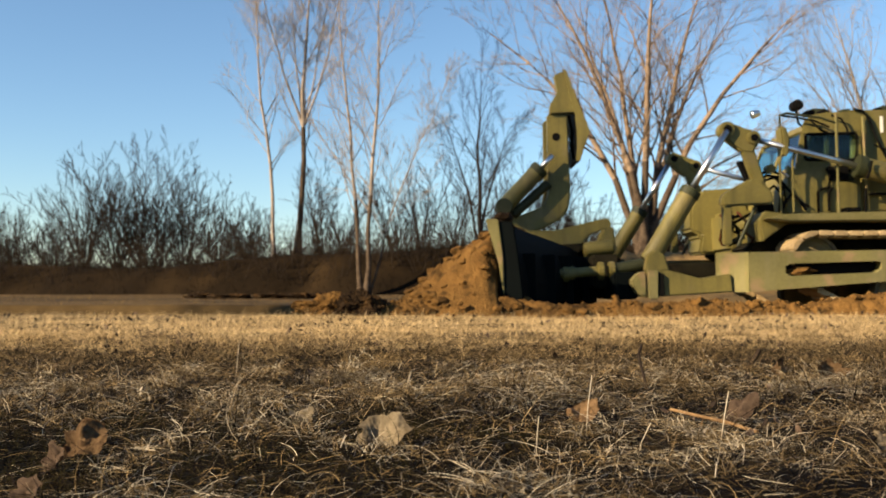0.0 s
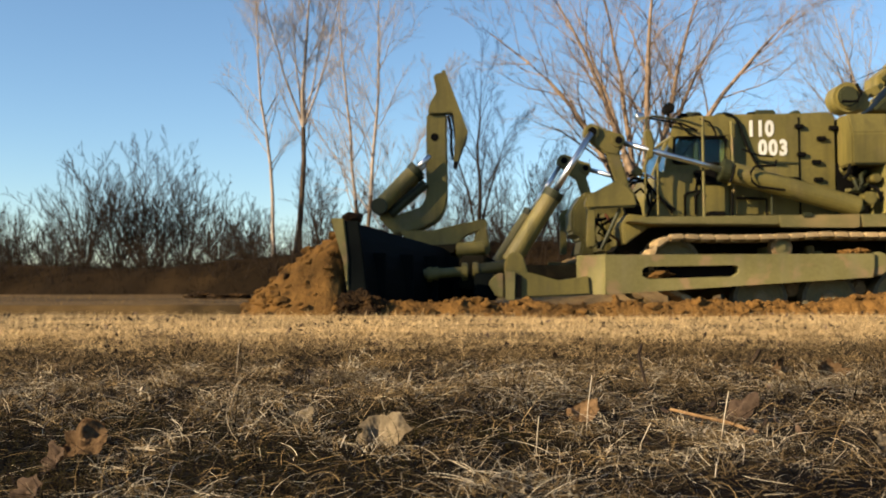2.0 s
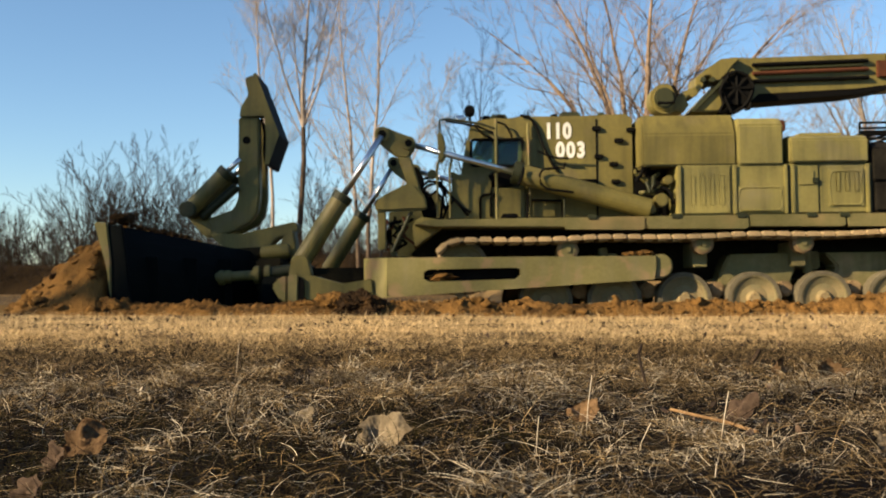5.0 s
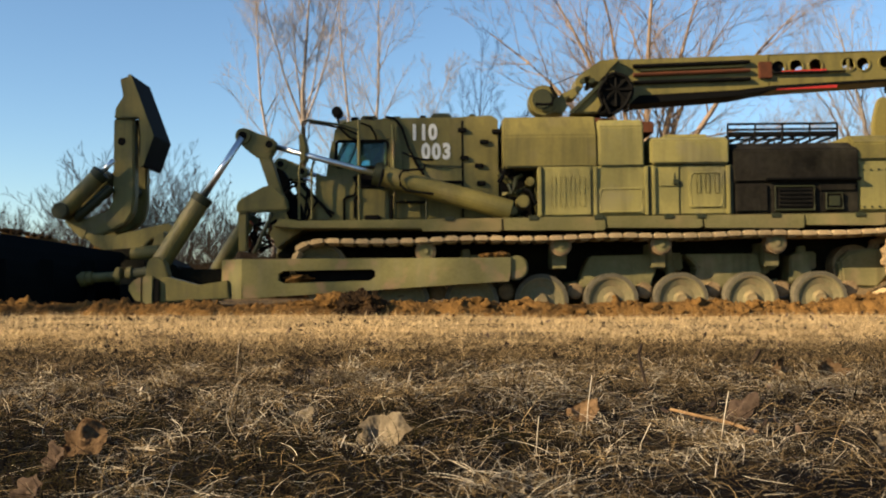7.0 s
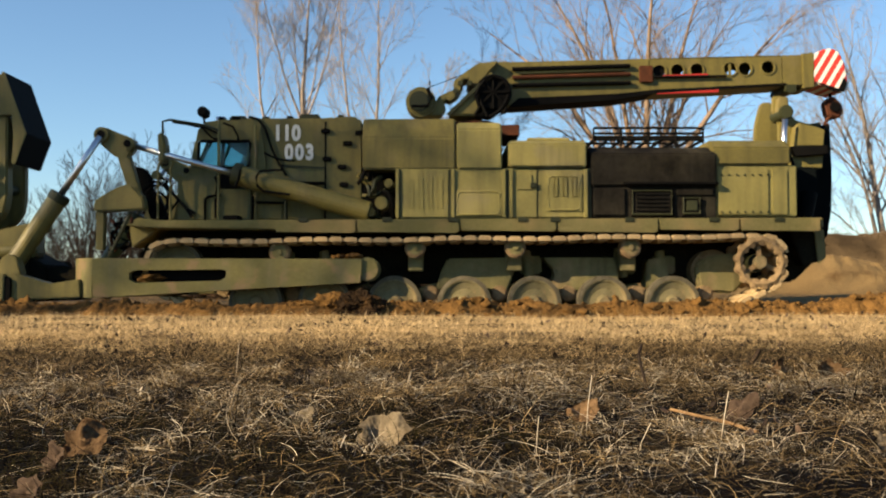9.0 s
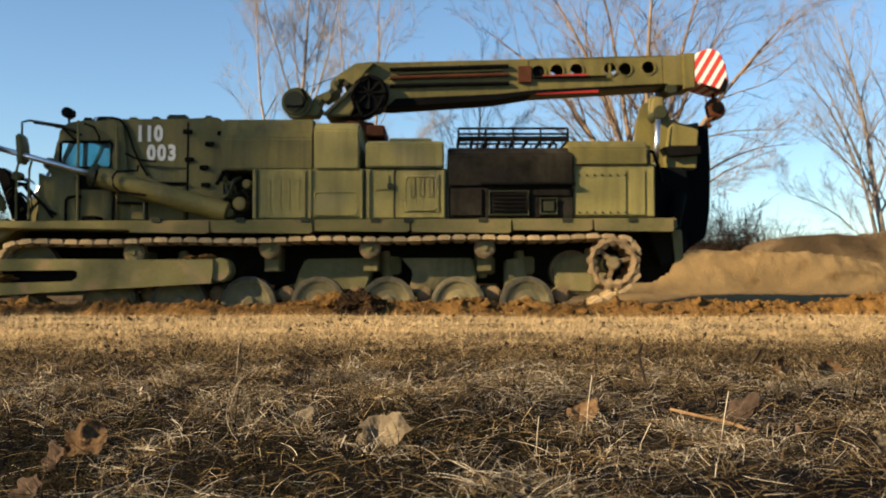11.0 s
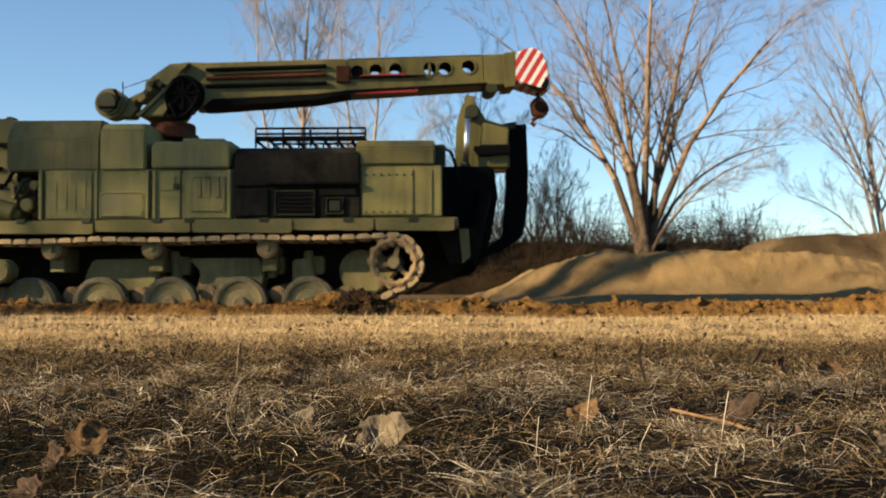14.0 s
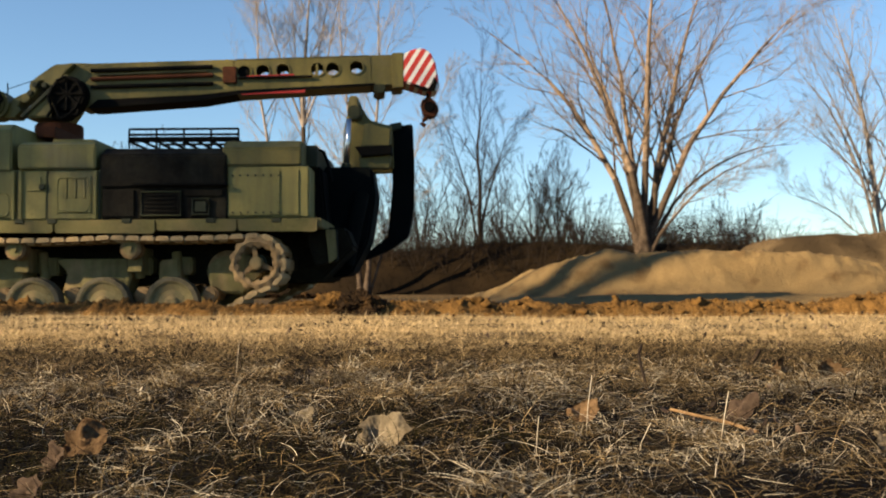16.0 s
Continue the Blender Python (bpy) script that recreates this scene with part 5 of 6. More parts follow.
            part("roller_bracket", box(q[0] - 0.08, q[0] + 0.08, min(yt + 0.02 * s, s * 0.93), max(yt + 0.02 * s, s * 0.93), q[1] - 0.25, q[1] + 0.02, 0.01), GEAR_PAINT, ro)
        for x in WHEEL_X:
            part("swing_arm", prism([(x - 0.07, WHEEL_Z - 0.05), (x + 0.07, WHEEL_Z - 0.05), (x + 0.48, WHEEL_Z + 0.1), (x + 0.44, WHEEL_Z + 0.22), (x + 0.3, WHEEL_Z + 0.18)], min(s * 1.0, s * 1.12), max(s * 1.0, s * 1.12), 0.01), GEAR_PAINT, tractor)
            part("arm_cap", disc_y(x + 0.385, WHEEL_Z + 0.1, min(s * 1.0, s * 1.44), max(s * 1.0, s * 1.44), 0.085, 18, None, 0.025), SPROCKET_STEEL, tractor)
        for x in (WHEEL_X[0], WHEEL_X[1] + 0.3, WHEEL_X[2], WHEEL_X[5]):
            part("damper", tube((x - 0.02, s * 1.15, 0.38), (x - 0.06, s * 1.15, 0.68), 0.055, None, 14, None, 0.01), GEAR_PAINT, tractor)
            part("stop_block", box(x - 0.12, x + 0.12, min(s * 0.95, s * 1.16), max(s * 0.95, s * 1.16), 0.42, 0.62, 0.02), GEAR_PAINT, tractor)
        # side plates behind the wheels
        for pts in ([(0.05, 0.59), (0.75, 0.60), (0.79, 0.45), (0.71, 0.23), (-0.09, 0.23), (-0.02, 0.45)], [(1.10, 0.60), (1.90, 0.60), (1.95, 0.39), (1.88, 0.20), (1.18, 0.20), (1.24, 0.45)], [(2.25, 0.58), (2.47, 0.60), (2.50, 0.33), (2.25, 0.26)]):
            part("side_plate", prism(pts, min(s * 0.9, s * 1.27), max(s * 0.9, s * 1.27), 0.02), GEAR_PAINT, tractor)
        # mud-caked final drive housing
        q = (3.00, 0.45)
        part("final_drive", disc_y(q[0], q[1], min(s * 0.9, s * 1.22), max(s * 0.9, s * 1.22), 0.24, 26, None, 0.05), SPROCKET_STEEL, tractor, "final drive housing caked in dry mud")
        part("drive_case", prism([(2.78, 0.51), (2.90, 0.61), (3.21, 0.65), (3.49, 0.51), (3.20, 0.20), (2.83, 0.22)], min(s * 0.95, s * 1.3), max(s * 0.95, s * 1.3), 0.03), GEAR_PAINT, tractor)


hull()
cabin()
bodywork()
dozer_gear()
front_ripper()
crane()
rear_ripper()
running_gear()

# ---- loose soil: spoil beside the cut, the load in front of the blade, clods ----
TIP_X, TIP_Z = (-6.35, 0.92)
HUB_X, _ = (-5.17, 0.85)


def clod_into(bm, c, r, seed, squash=0.75):
    own = bmesh.new()
    bmesh.ops.create_icosphere(own, subdivisions=2, radius=1.0)
    rnd = random.Random(seed)
    o = Vector((rnd.uniform(0, 50), rnd.uniform(0, 50), rnd.uniform(0, 50)))
    spin = Euler((rnd.uniform(0, 6), rnd.uniform(0, 6), rnd.uniform(0, 6))).to_matrix()
    for v in own.verts:
        k = 1 + 0.45 * noise.noise(v.co * 1.3 + o) + 0.25 * noise.noise(v.co * 3.1 + o)
        p = spin @ (v.co * k)
        v.co = Vector((p.x * r * 1.15, p.y * r, p.z * r * squash)) + Vector(c)
    return join(own, bm)


def lumps(x, y, f, seed):
    d = noise.voronoi((x * f, y * f, seed))[0]
    return max(0.0, 1 - 1.5 * d[0]) ** 0.7 * (0.4 + 0.6 * noise.cell((x * f * 0.7, y * f * 0.7, seed + 3)))


def spoil_z(x, y, seed=0.0):
    crest = 0.125 + 0.045 * fbm(x * 1.3, seed, 3, 4) + 0.05 * smooth(3.0, 4.6, x)
    w = smooth(9.28, 9.62, y + 0.12 * fbm(x * 2.6, 0.5, seed, 3)) * (1 - smooth(9.85, 10.3, y))
    rough = 0.03 * fbm(x * 5, y * 5, seed, 3) + 0.045 * lumps(x, y, 6.0, seed) + 0.04 * lumps(x, y, 14.0, seed + 5) + 0.03 * lumps(x, y, 27.0, seed + 9) + 0.02 * fbm(x * 25, y * 25, seed, 2)
    return w * (crest + rough) - 0.03


sheet("spoil_ridge", spread(-0.62, 9.0, 560), spread(9.2, 10.35, 60), spoil_z, SOIL, "low ridge of crumbly orange-brown clay beside the cut", "structure", "soil heap")
rnd = random.Random(5)
bm = bmesh.new()
for k in range(320):
    x = rnd.uniform(-0.6, 8.0)
    y = rnd.uniform(9.35, 9.95)
    r = rnd.uniform(0.01, 0.03) if rnd.random() < 0.9 else rnd.uniform(0.035, 0.07)
    clod_into(bm, (x, y, max(0, spoil_z(x, y)) + r * 0.2), r, k)
tagged(part("loose_clods", bm, SOIL), "crumbs and clods of clay on the spoil ridge", "soil", "", "stuff")


def lump(name, x, y, sx, sy, sz, seed, material, label, category):
    """One ragged lump of earth."""
    own = bmesh.new()
    bmesh.ops.create_icosphere(own, subdivisions=5, radius=1.0)
    o = Vector((seed * 3.7, seed * 1.3, 0.4))
    for v in own.verts:
        d = v.co.copy()
        k = 1 + 0.5 * noise.noise(d * 1.4 + o) + 0.3 * noise.noise(d * 3.3 + o) + 0.28 * abs(noise.noise(d * 7 + o)) + 0.14 * noise.noise(d * 15 + o)
        v.co = Vector((d.x * sx * k, d.y * sy * k, d.z * sz * k))
    return tagged(part(name, own, material, at=pose(x, y, ground_z(x, y) + sz * 0.45)), label, category)


lump("turf_sod", -0.78, 9.45, 0.22, 0.15, 0.15, 2, SOIL_DARK, "dark upturned sod of turf and roots on the ground", "sod")
lump("turf_sod", -1.1, 9.7, 0.27, 0.16, 0.12, 5, SOIL, "crumbled tan sod of clay beside the dark one", "sod")
lump("turf_sod", -1.45, 9.85, 0.16, 0.1, 0.06, 9, SOIL_DARK, "small flat dark sod at the edge of the cut", "sod")

for x, y, w in ((-5.9, 24.3, 0.3), (-5.1, 24.0, 0.42), (-4.2, 24.6, 0.36), (-3.5, 23.8, 0.5), (-2.9, 24.4, 0.3)):
    lump("turf_sod", x, y, w, 0.25, 0.09, x, SOIL_DARK, "flat dark sod lying far out in the pasture", "sod")

# stretches of spoil that the blade sheds as it passes
SHED = []
for k in range(9):
    x0 = -0.5 - 0.48 * (k + 1)
    ob = sheet("shed_spoil", spread(-0.12, 0.6, 44), spread(9.2 - 9.65, 10.35 - 9.65, 60),
               lambda x, y: (spoil_z(x0 + x, y + 9.65, 0.0) + 0.03) * smooth(-0.12, -0.02, x) * (1 - smooth(0.5, 0.59, x)) - 0.035,
               SOIL, "crumbly orange-brown clay shed beside the cut", "thing", "soil heap")
    del ob["kind"]
    ob["group"] = "spoil along the cut"
    ob.matrix_basis = pose(x0, 9.65, -0.3)
    SHED.append((ob, x0))


# the load of clay pushed along by the blade
def load_z(x, y):
    dy = abs(y)
    wing = HUB_X + (TIP_X - HUB_X) * min(1.0, dy / 2.55) - 0.05
    toe = TIP_X - 1.12 - 0.15 * (1 - dy / 2.6) + 0.12 * fbm(y * 1.1, 0.2, 1, 2)
    u = (wing - x) / (wing - toe)
    n = 0.08 * fbm(x * 2.2, y * 2.2, 4, 4) + 0.09 * lumps(x, y, 4.0, 1) + 0.07 * lumps(x, y, 9.0, 2) + 0.05 * lumps(x, y, 19.0, 6) + 0.05 * abs(fbm(x * 7, y * 7, 5, 4)) - 0.06
    side = smooth(-3.1, -2.1, y) * (1 - smooth(2.2, 2.9, y))
    if u < 0:
        h = 0.6 * smooth(0.65, 0.0, x - wing) * (1 - smooth(-2.75, -2.5, y))
    else:
        h = (0.78 + 0.27 * min(1.0, dy / 2.3)) * max(0.0, 1 - u) ** 0.85 + 0.08 * math.sin(math.pi * min(1, u))
        h *= 0.66 + 0.34 * smooth(-0.02, 0.14, u)
    if u < 0 and y > -2.6:
        return -0.3
    return h * side + n * min(1.0, h * 4) * side - 0.04


load = sheet("clay_load", spread(TIP_X - 1.4, HUB_X + 0.1, 150), spread(-3.15, 3.0, 230), load_z, SOIL, "heaped load of orange-brown clay pushed by the blade", "thing", "soil heap")
del load["kind"]
bm = bmesh.new()
for k in range(150):
    x, y = TIP_X + rnd.uniform(-1.1, 0.1), -2.9 + 2.2 * rnd.random() ** 1.4
    z = load_z(x, y)
    if z > 0.02:
        clod_into(bm, (x, y, z + 0.005), rnd.choice((0.02, 0.025, 0.03, 0.035, 0.05, 0.07)), 2000 + k)
tagged(part("loose_soil", bm, SOIL, load), kind="stuff")
bm = bmesh.new()
for k in range(13):
    clod_into(bm, (TIP_X - 0.02 + 0.035 * k, -2.45 + 0.1 * k, TIP_Z - 0.01 + (0.06 if k in (1, 2) else 0.0) - 0.007 * k), 0.08 if k in (1, 2) else rnd.uniform(0.025, 0.045), 2300 + k)
tagged(part("dark_topsoil", bm, SOIL_DARK, load), kind="stuff")

# clods that break off the crest and tumble down the face of the load
TUMBLE = []
for k in range(12):
    y = -2.35 + 1.2 * rnd.random()
    r = rnd.uniform(0.03, 0.06)
    ob = part("clod", clod_into(bmesh.new(), (0, 0, 0), r, 2500 + k), SOIL if k % 3 else SOIL_DARK, load)
    TUMBLE.append((ob, y, r, 0.25 + 0.5 * k, rnd.uniform(0.6, 1.0)))


# ---- bare trees and shrubs behind the field ----
class Wood:
    """Gathers tapered branches into one mesh."""

    def __init__(self):
        self.v, self.f = [], []

    def limb(self, pts, radii, sides):
        base = len(self.v)
        for i, p in enumerate(pts):
            d = (pts[min(i + 1, len(pts) - 1)] - pts[max(i - 1, 0)]).normalized()
            a = d.orthogonal().normalized()
            b = d.cross(a)
            for k in range(sides):
                w = 2 * math.pi * k / sides
                self.v.append(p + (a * math.cos(w) + b * math.sin(w)) * radii[i])
        for i in range(len(pts) - 1):
            for k in range(sides):
                j = (k + 1) % sides
                self.f.append((base + i * sides + k, base + i * sides + j, base + (i + 1) * sides + j, base + (i + 1) * sides + k))

    def mesh(self, name):
        me = bpy.data.meshes.new(name)
        me.from_pydata([tuple(p) for p in self.v], [], self.f)
        me.shade_smooth()
        return me


def grow(rnd, wood, twigs, p, d, length, r, level, up, spread_, kids, wander=0.14, fine=0.0):
    n = 7 if level == 0 else (5 if level == 1 else 3)
    pts, radii = [p.copy()], [r]
    for i in range(n):
        d = (d + Vector((rnd.gauss(0, wander), rnd.gauss(0, wander), rnd.gauss(0, wander) + up * 0.25))).normalized()
        p = p + d * (length / n)
        pts.append(p.copy())
        radii.append(max(0.004, r * (1 - 0.82 * (i + 1) / n)))
    (wood if r > 0.035 else twigs).limb(pts, radii, 7 if level == 0 else (4 if r > 0.02 else 3))
    if level >= 3 or len(twigs.f) > 120000:
        return
    for k in range(kids[level]):
        u = 0.22 + 0.76 * (k + rnd.random()) / kids[level]
        i = min(n - 1, int(u * n))
        q = pts[i].lerp(pts[i + 1], u * n - i)
        main = (pts[i + 1] - pts[i]).normalized()
        side = main.orthogonal().normalized()
        side.rotate(Matrix.Rotation(rnd.uniform(0, 6.283), 3, main))
        nd = (main * math.cos(spread_) + side * math.sin(spread_) * rnd.uniform(0.7, 1.2)).normalized()
        grow(rnd, wood, twigs, q, nd, length * rnd.uniform(0.34, 0.55) * (1.15 - 0.5 * u), max(fine or (0.0075 if kids[1] > 4 else 0.0085), radii[i] * 0.5), level + 1, up, spread_, kids, wander, fine)


def tree(name, label, foot, stems, kids, seed, bark, up=0.35, spread_=0.62, wander=0.13, category="tree", low=0.25, shade_to=0, reach=1.0, fine=0.0, fork=0):
    """stems: lean at the foot and at the tip (degrees from upright, in the picture plane), lean in depth, length, radius."""
    rnd = random.Random(seed)
    trunk, wood, twigs = Wood(), Wood(), Wood()
    first = None
    for a0, a1, dep, length, r in stems:
        n = 10
        p = Vector((rnd.uniform(-0.12, 0.12), rnd.uniform(-0.12, 0.12), -0.3))
        if fork and first:
            p = first[fork].copy()
            length *= 1 - fork / n
        pts, radii = [p.copy()], [r * 1.15]
        for i in range(n):
            a = radians(a0 + (a1 - a0) * (i / n) ** 0.8 + rnd.gauss(0, 3))
            d = Vector((math.sin(a), math.sin(radians(dep + rnd.gauss(0, 4))), math.cos(a))).normalized()
            p = p + d * length / n
            pts.append(p.copy())
            radii.append(max(0.008, r * (1 - (i + 1) / n) ** 0.8 * 0.85))
        if fork and first:
            wood.limb(pts, radii, 8)
        elif shade_to:
            # lowest segments form a separate trunk whose dark colour includes shade
            trunk.limb(pts[:shade_to + 1], [q * (1.25 if i == 0 else 1) for i, q in enumerate(radii[:shade_to + 1])], 10)
            wood.limb(pts[shade_to:], radii[shade_to:], 8)
        else:
            trunk.limb(pts, radii, 8)
        first = first or pts
        for k in range(kids[0]):
            u = low + (0.99 - low) * (k + rnd.random()) / kids[0]
            i = min(n - 1, int(u * n))
            q = pts[i].lerp(pts[i + 1], u * n - i)
            main = (pts[i + 1] - pts[i]).normalized()
            side = main.orthogonal().normalized()
            side.rotate(Matrix.Rotation(rnd.uniform(0, 6.283), 3, main))
            nd = (main * math.cos(spread_) + side * math.sin(spread_)).normalized()
            grow(rnd, wood, twigs, q, nd, reach * length * rnd.uniform(0.26, 0.46) * (1.2 - 0.55 * u), max(0.012, radii[i] * 0.42), 1, up, spread_, kids, wander, fine)
    root = tagged(new(name), label, category)
    root.location = foot
    part("trunk", trunk.mesh("trunk"), BARK_OLD_SHADED if shade_to else bark, root)
    if wood.f:
        part("branchwood", wood.mesh("branchwood"), bark, root)
    part("crown", twigs.mesh("crown"), bark, root)
    return root


def foot_at(x, y):
    z = ground_z(x, y)
    if 35.5 < y < 51:
        z = max(z, bank_left(x, y))
    if 23 < y < 35 and x > 6.5:
        z = max(z, bank_right(x, y))
    return (x, y, z)


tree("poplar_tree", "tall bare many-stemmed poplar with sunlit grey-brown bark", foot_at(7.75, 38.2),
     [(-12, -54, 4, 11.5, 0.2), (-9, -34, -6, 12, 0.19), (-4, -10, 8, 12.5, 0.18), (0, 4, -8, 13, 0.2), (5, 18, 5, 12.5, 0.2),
      (12, 50, -4, 12, 0.2), (16, 88, 6, 8.5, 0.11), (18, 76, -10, 6.5, 0.09), (9, 36, 10, 12, 0.17), (-5, -24, 9, 12, 0.14)], (13, 9, 6), 3, BARK_POPLAR, up=0.22, shade_to=3, reach=0.85, fine=0.0055)
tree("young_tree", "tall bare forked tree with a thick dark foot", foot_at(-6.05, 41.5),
     [(1, 1, 2, 14.5, 0.16), (18, 8, 6, 13.5, 0.065), (-20, -7, -5, 13.5, 0.065), (10, 4, 8, 13, 0.055), (-9, -2, 6, 13, 0.05)], (20, 8, 6), 8, BARK_PALE, up=0.4, spread_=0.55, shade_to=4, reach=0.5, fine=0.0055, low=0.32, fork=4)
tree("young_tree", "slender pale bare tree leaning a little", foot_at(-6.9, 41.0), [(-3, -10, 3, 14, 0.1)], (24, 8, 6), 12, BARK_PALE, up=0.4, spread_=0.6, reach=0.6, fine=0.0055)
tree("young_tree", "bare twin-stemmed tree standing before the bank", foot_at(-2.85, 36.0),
     [(-3, -8, 3, 12.5, 0.1), (4, 1, -3, 13, 0.11), (12, 30, 5, 9, 0.05)], (22, 8, 6), 21, BARK_PALE, up=0.38, spread_=0.62, shade_to=3, reach=0.62, fine=0.0055)
tree("small_tree", "small bare tree with upright dark branches", foot_at(1.5, 41.0),
     [(0, 4, 3, 7.5, 0.12), (-6, -22, -4, 5.5, 0.08), (6, 22, 4, 5.5, 0.08)], (13, 8, 5), 33, BARK_DARK, up=0.4, spread_=0.6, fine=0.006)
tree("bare_tree", "bare tree with long drooping pale twigs", foot_at(18.3, 41.0),
     [(-2, -18, 3, 12, 0.2), (-6, -44, -5, 10, 0.13), (5, 10, 5, 12, 0.16), (-10, -80, 3, 6, 0.08), (-4, -30, 6, 11, 0.1)], (14, 8, 5), 41, BARK_PALE, up=0.2, spread_=0.65, fine=0.006)

SHRUBS = [(-19.0, 44, 2.9, 1.0), (-17.4, 45, 3.0, 1.0), (-15.4, 43, 4.6, 1.0), (-14.3, 44, 4.0, 0.9), (-13.0, 43, 5.8, 1.1), (-12.6, 44, 4.6, 1.2), (-11.4, 44, 4.2, 1.0),
          (-9.6, 43, 3.2, 1.1), (-8.6, 44, 2.8, 1.0), (-5.2, 42, 4.0, 1.2), (-4.2, 42, 3.4, 1.0), (-2.0, 42, 3.8, 1.1), (-0.9, 43, 3.6, 1.2), (0.4, 43, 3.8, 1.0), (2.6, 43, 3.7, 1.2),
          (3.9, 42, 4.4, 1.1), (5.0, 43, 4.0, 1.0), (6.2, 44, 3.4, 1.0), (10.4, 45, 2.2, 1.0), (12.8, 44, 3.0, 1.3), (13.8, 45, 2.6, 1.0), (-21.0, 46, 3.4, 1.0)]
for k, (x, y, h, w) in enumerate(SHRUBS):
    r2 = random.Random(60 + k)
    stems = []
    for q in range(16 if x < -8 else 9):
        a = (q - 7.5) * 7 + r2.uniform(-6, 6) if x < -8 else r2.uniform(-38, 38)
        stems.append((a * 0.45, a * w, r2.uniform(-25, 25), 1.08 * h * (1 - 0.3 * abs(a) / 55) * r2.uniform(0.8, 1.05), 0.034 + 0.014 * r2.random()))
    tree("bare_shrub", "leafless dark brown shrub on the bank", foot_at(x, y), stems, (8 if x < -8 else 6, 4, 3), 100 + k, BARK_DARK, up=0.3, spread_=0.5, wander=0.09, category="shrub", low=0.12, fine=0.011)["group"] = "shrubs on the bank"

# tangle of brambles along the foot of the trees, past counting
w1 = Wood()
r2 = random.Random(77)
for k in range(9000):
    x = r2.uniform(-22, 24)
    y = r2.uniform(37.5, 45)
    if r2.random() > 0.4 + 0.3 * smooth(-9, -4, x):
        continue
    z = foot_at(x, y)[2]
    p = Vector((x, y, z))
    d = Vector((r2.gauss(0, 0.6), r2.gauss(0, 0.5), 1)).normalized()
    hgt = r2.uniform(0.4, 1.5) if r2.random() < 0.7 else r2.uniform(1.3, 2.3)
    pts = [p, p + d * hgt * 0.5, p + d * hgt * 0.8 + Vector((r2.gauss(0, 0.15), 0, 0.1)), p + d * hgt + Vector((r2.gauss(0, 0.3), r2.gauss(0, 0.2), -0.1))]
    w1.limb(pts, [0.011, 0.009, 0.007, 0.005], 3)
tagged(part("undergrowth", w1.mesh("undergrowth"), BARK_DARK), "tangled leafless brown undergrowth along the bank", "undergrowth", "", "stuff")

# trees behind and beside the camera, known by the shadows that they throw on the heap, the machine and the turf
tree("poplar_tree", "bare poplar out of view that shades the heap", (-16.4, 7.0, 0), [(-3, -3, 0, 22, 0.27), (3, 3, 0, 22, 0.25), (-8, -10, -3, 18, 0.15)], (7, 5, 4), 51, BARK, up=0.5, spread_=0.5)
tree("poplar_tree", "bare poplar out of view that shades the machine", (-20.9, 2.5, 0), [(-8, -20, 8, 14, 0.16), (0, 4, 0, 15, 0.2), (8, 26, -8, 14, 0.16)], (13, 8, 6), 53, BARK, up=0.4, spread_=0.6)
tree("poplar_tree", "slender bare poplar out of view that dapples the turf", (-11.7, -3.8, 0), [(-4, -8, 4, 11, 0.06), (2, 8, -4, 12, 0.06)], (10, 6, 5), 52, BARK, up=0.35, spread_=0.6)
tree("poplar_tree", "high-crowned bare poplar out of view beside the cut", (-23.6, -0.3, 0), [(-2, -8, 4, 14.5, 0.14), (2, 8, -4, 14.5, 0.14), (0, 0, 3, 15, 0.14)], (14, 8, 5), 57, BARK, up=0.1, spread_=1.0, low=0.78)


tree("poplar_tree", "high-crowned bare poplar out of view over the track", (-23.1, 1.2, 0), [(-2, -8, 4, 13, 0.12), (0, 0, 0, 13.5, 0.13), (2, 8, -4, 13, 0.12)], (17, 9, 6), 61, BARK, up=0.3, spread_=0.7, low=0.76, reach=0.62, fine=0.0095)


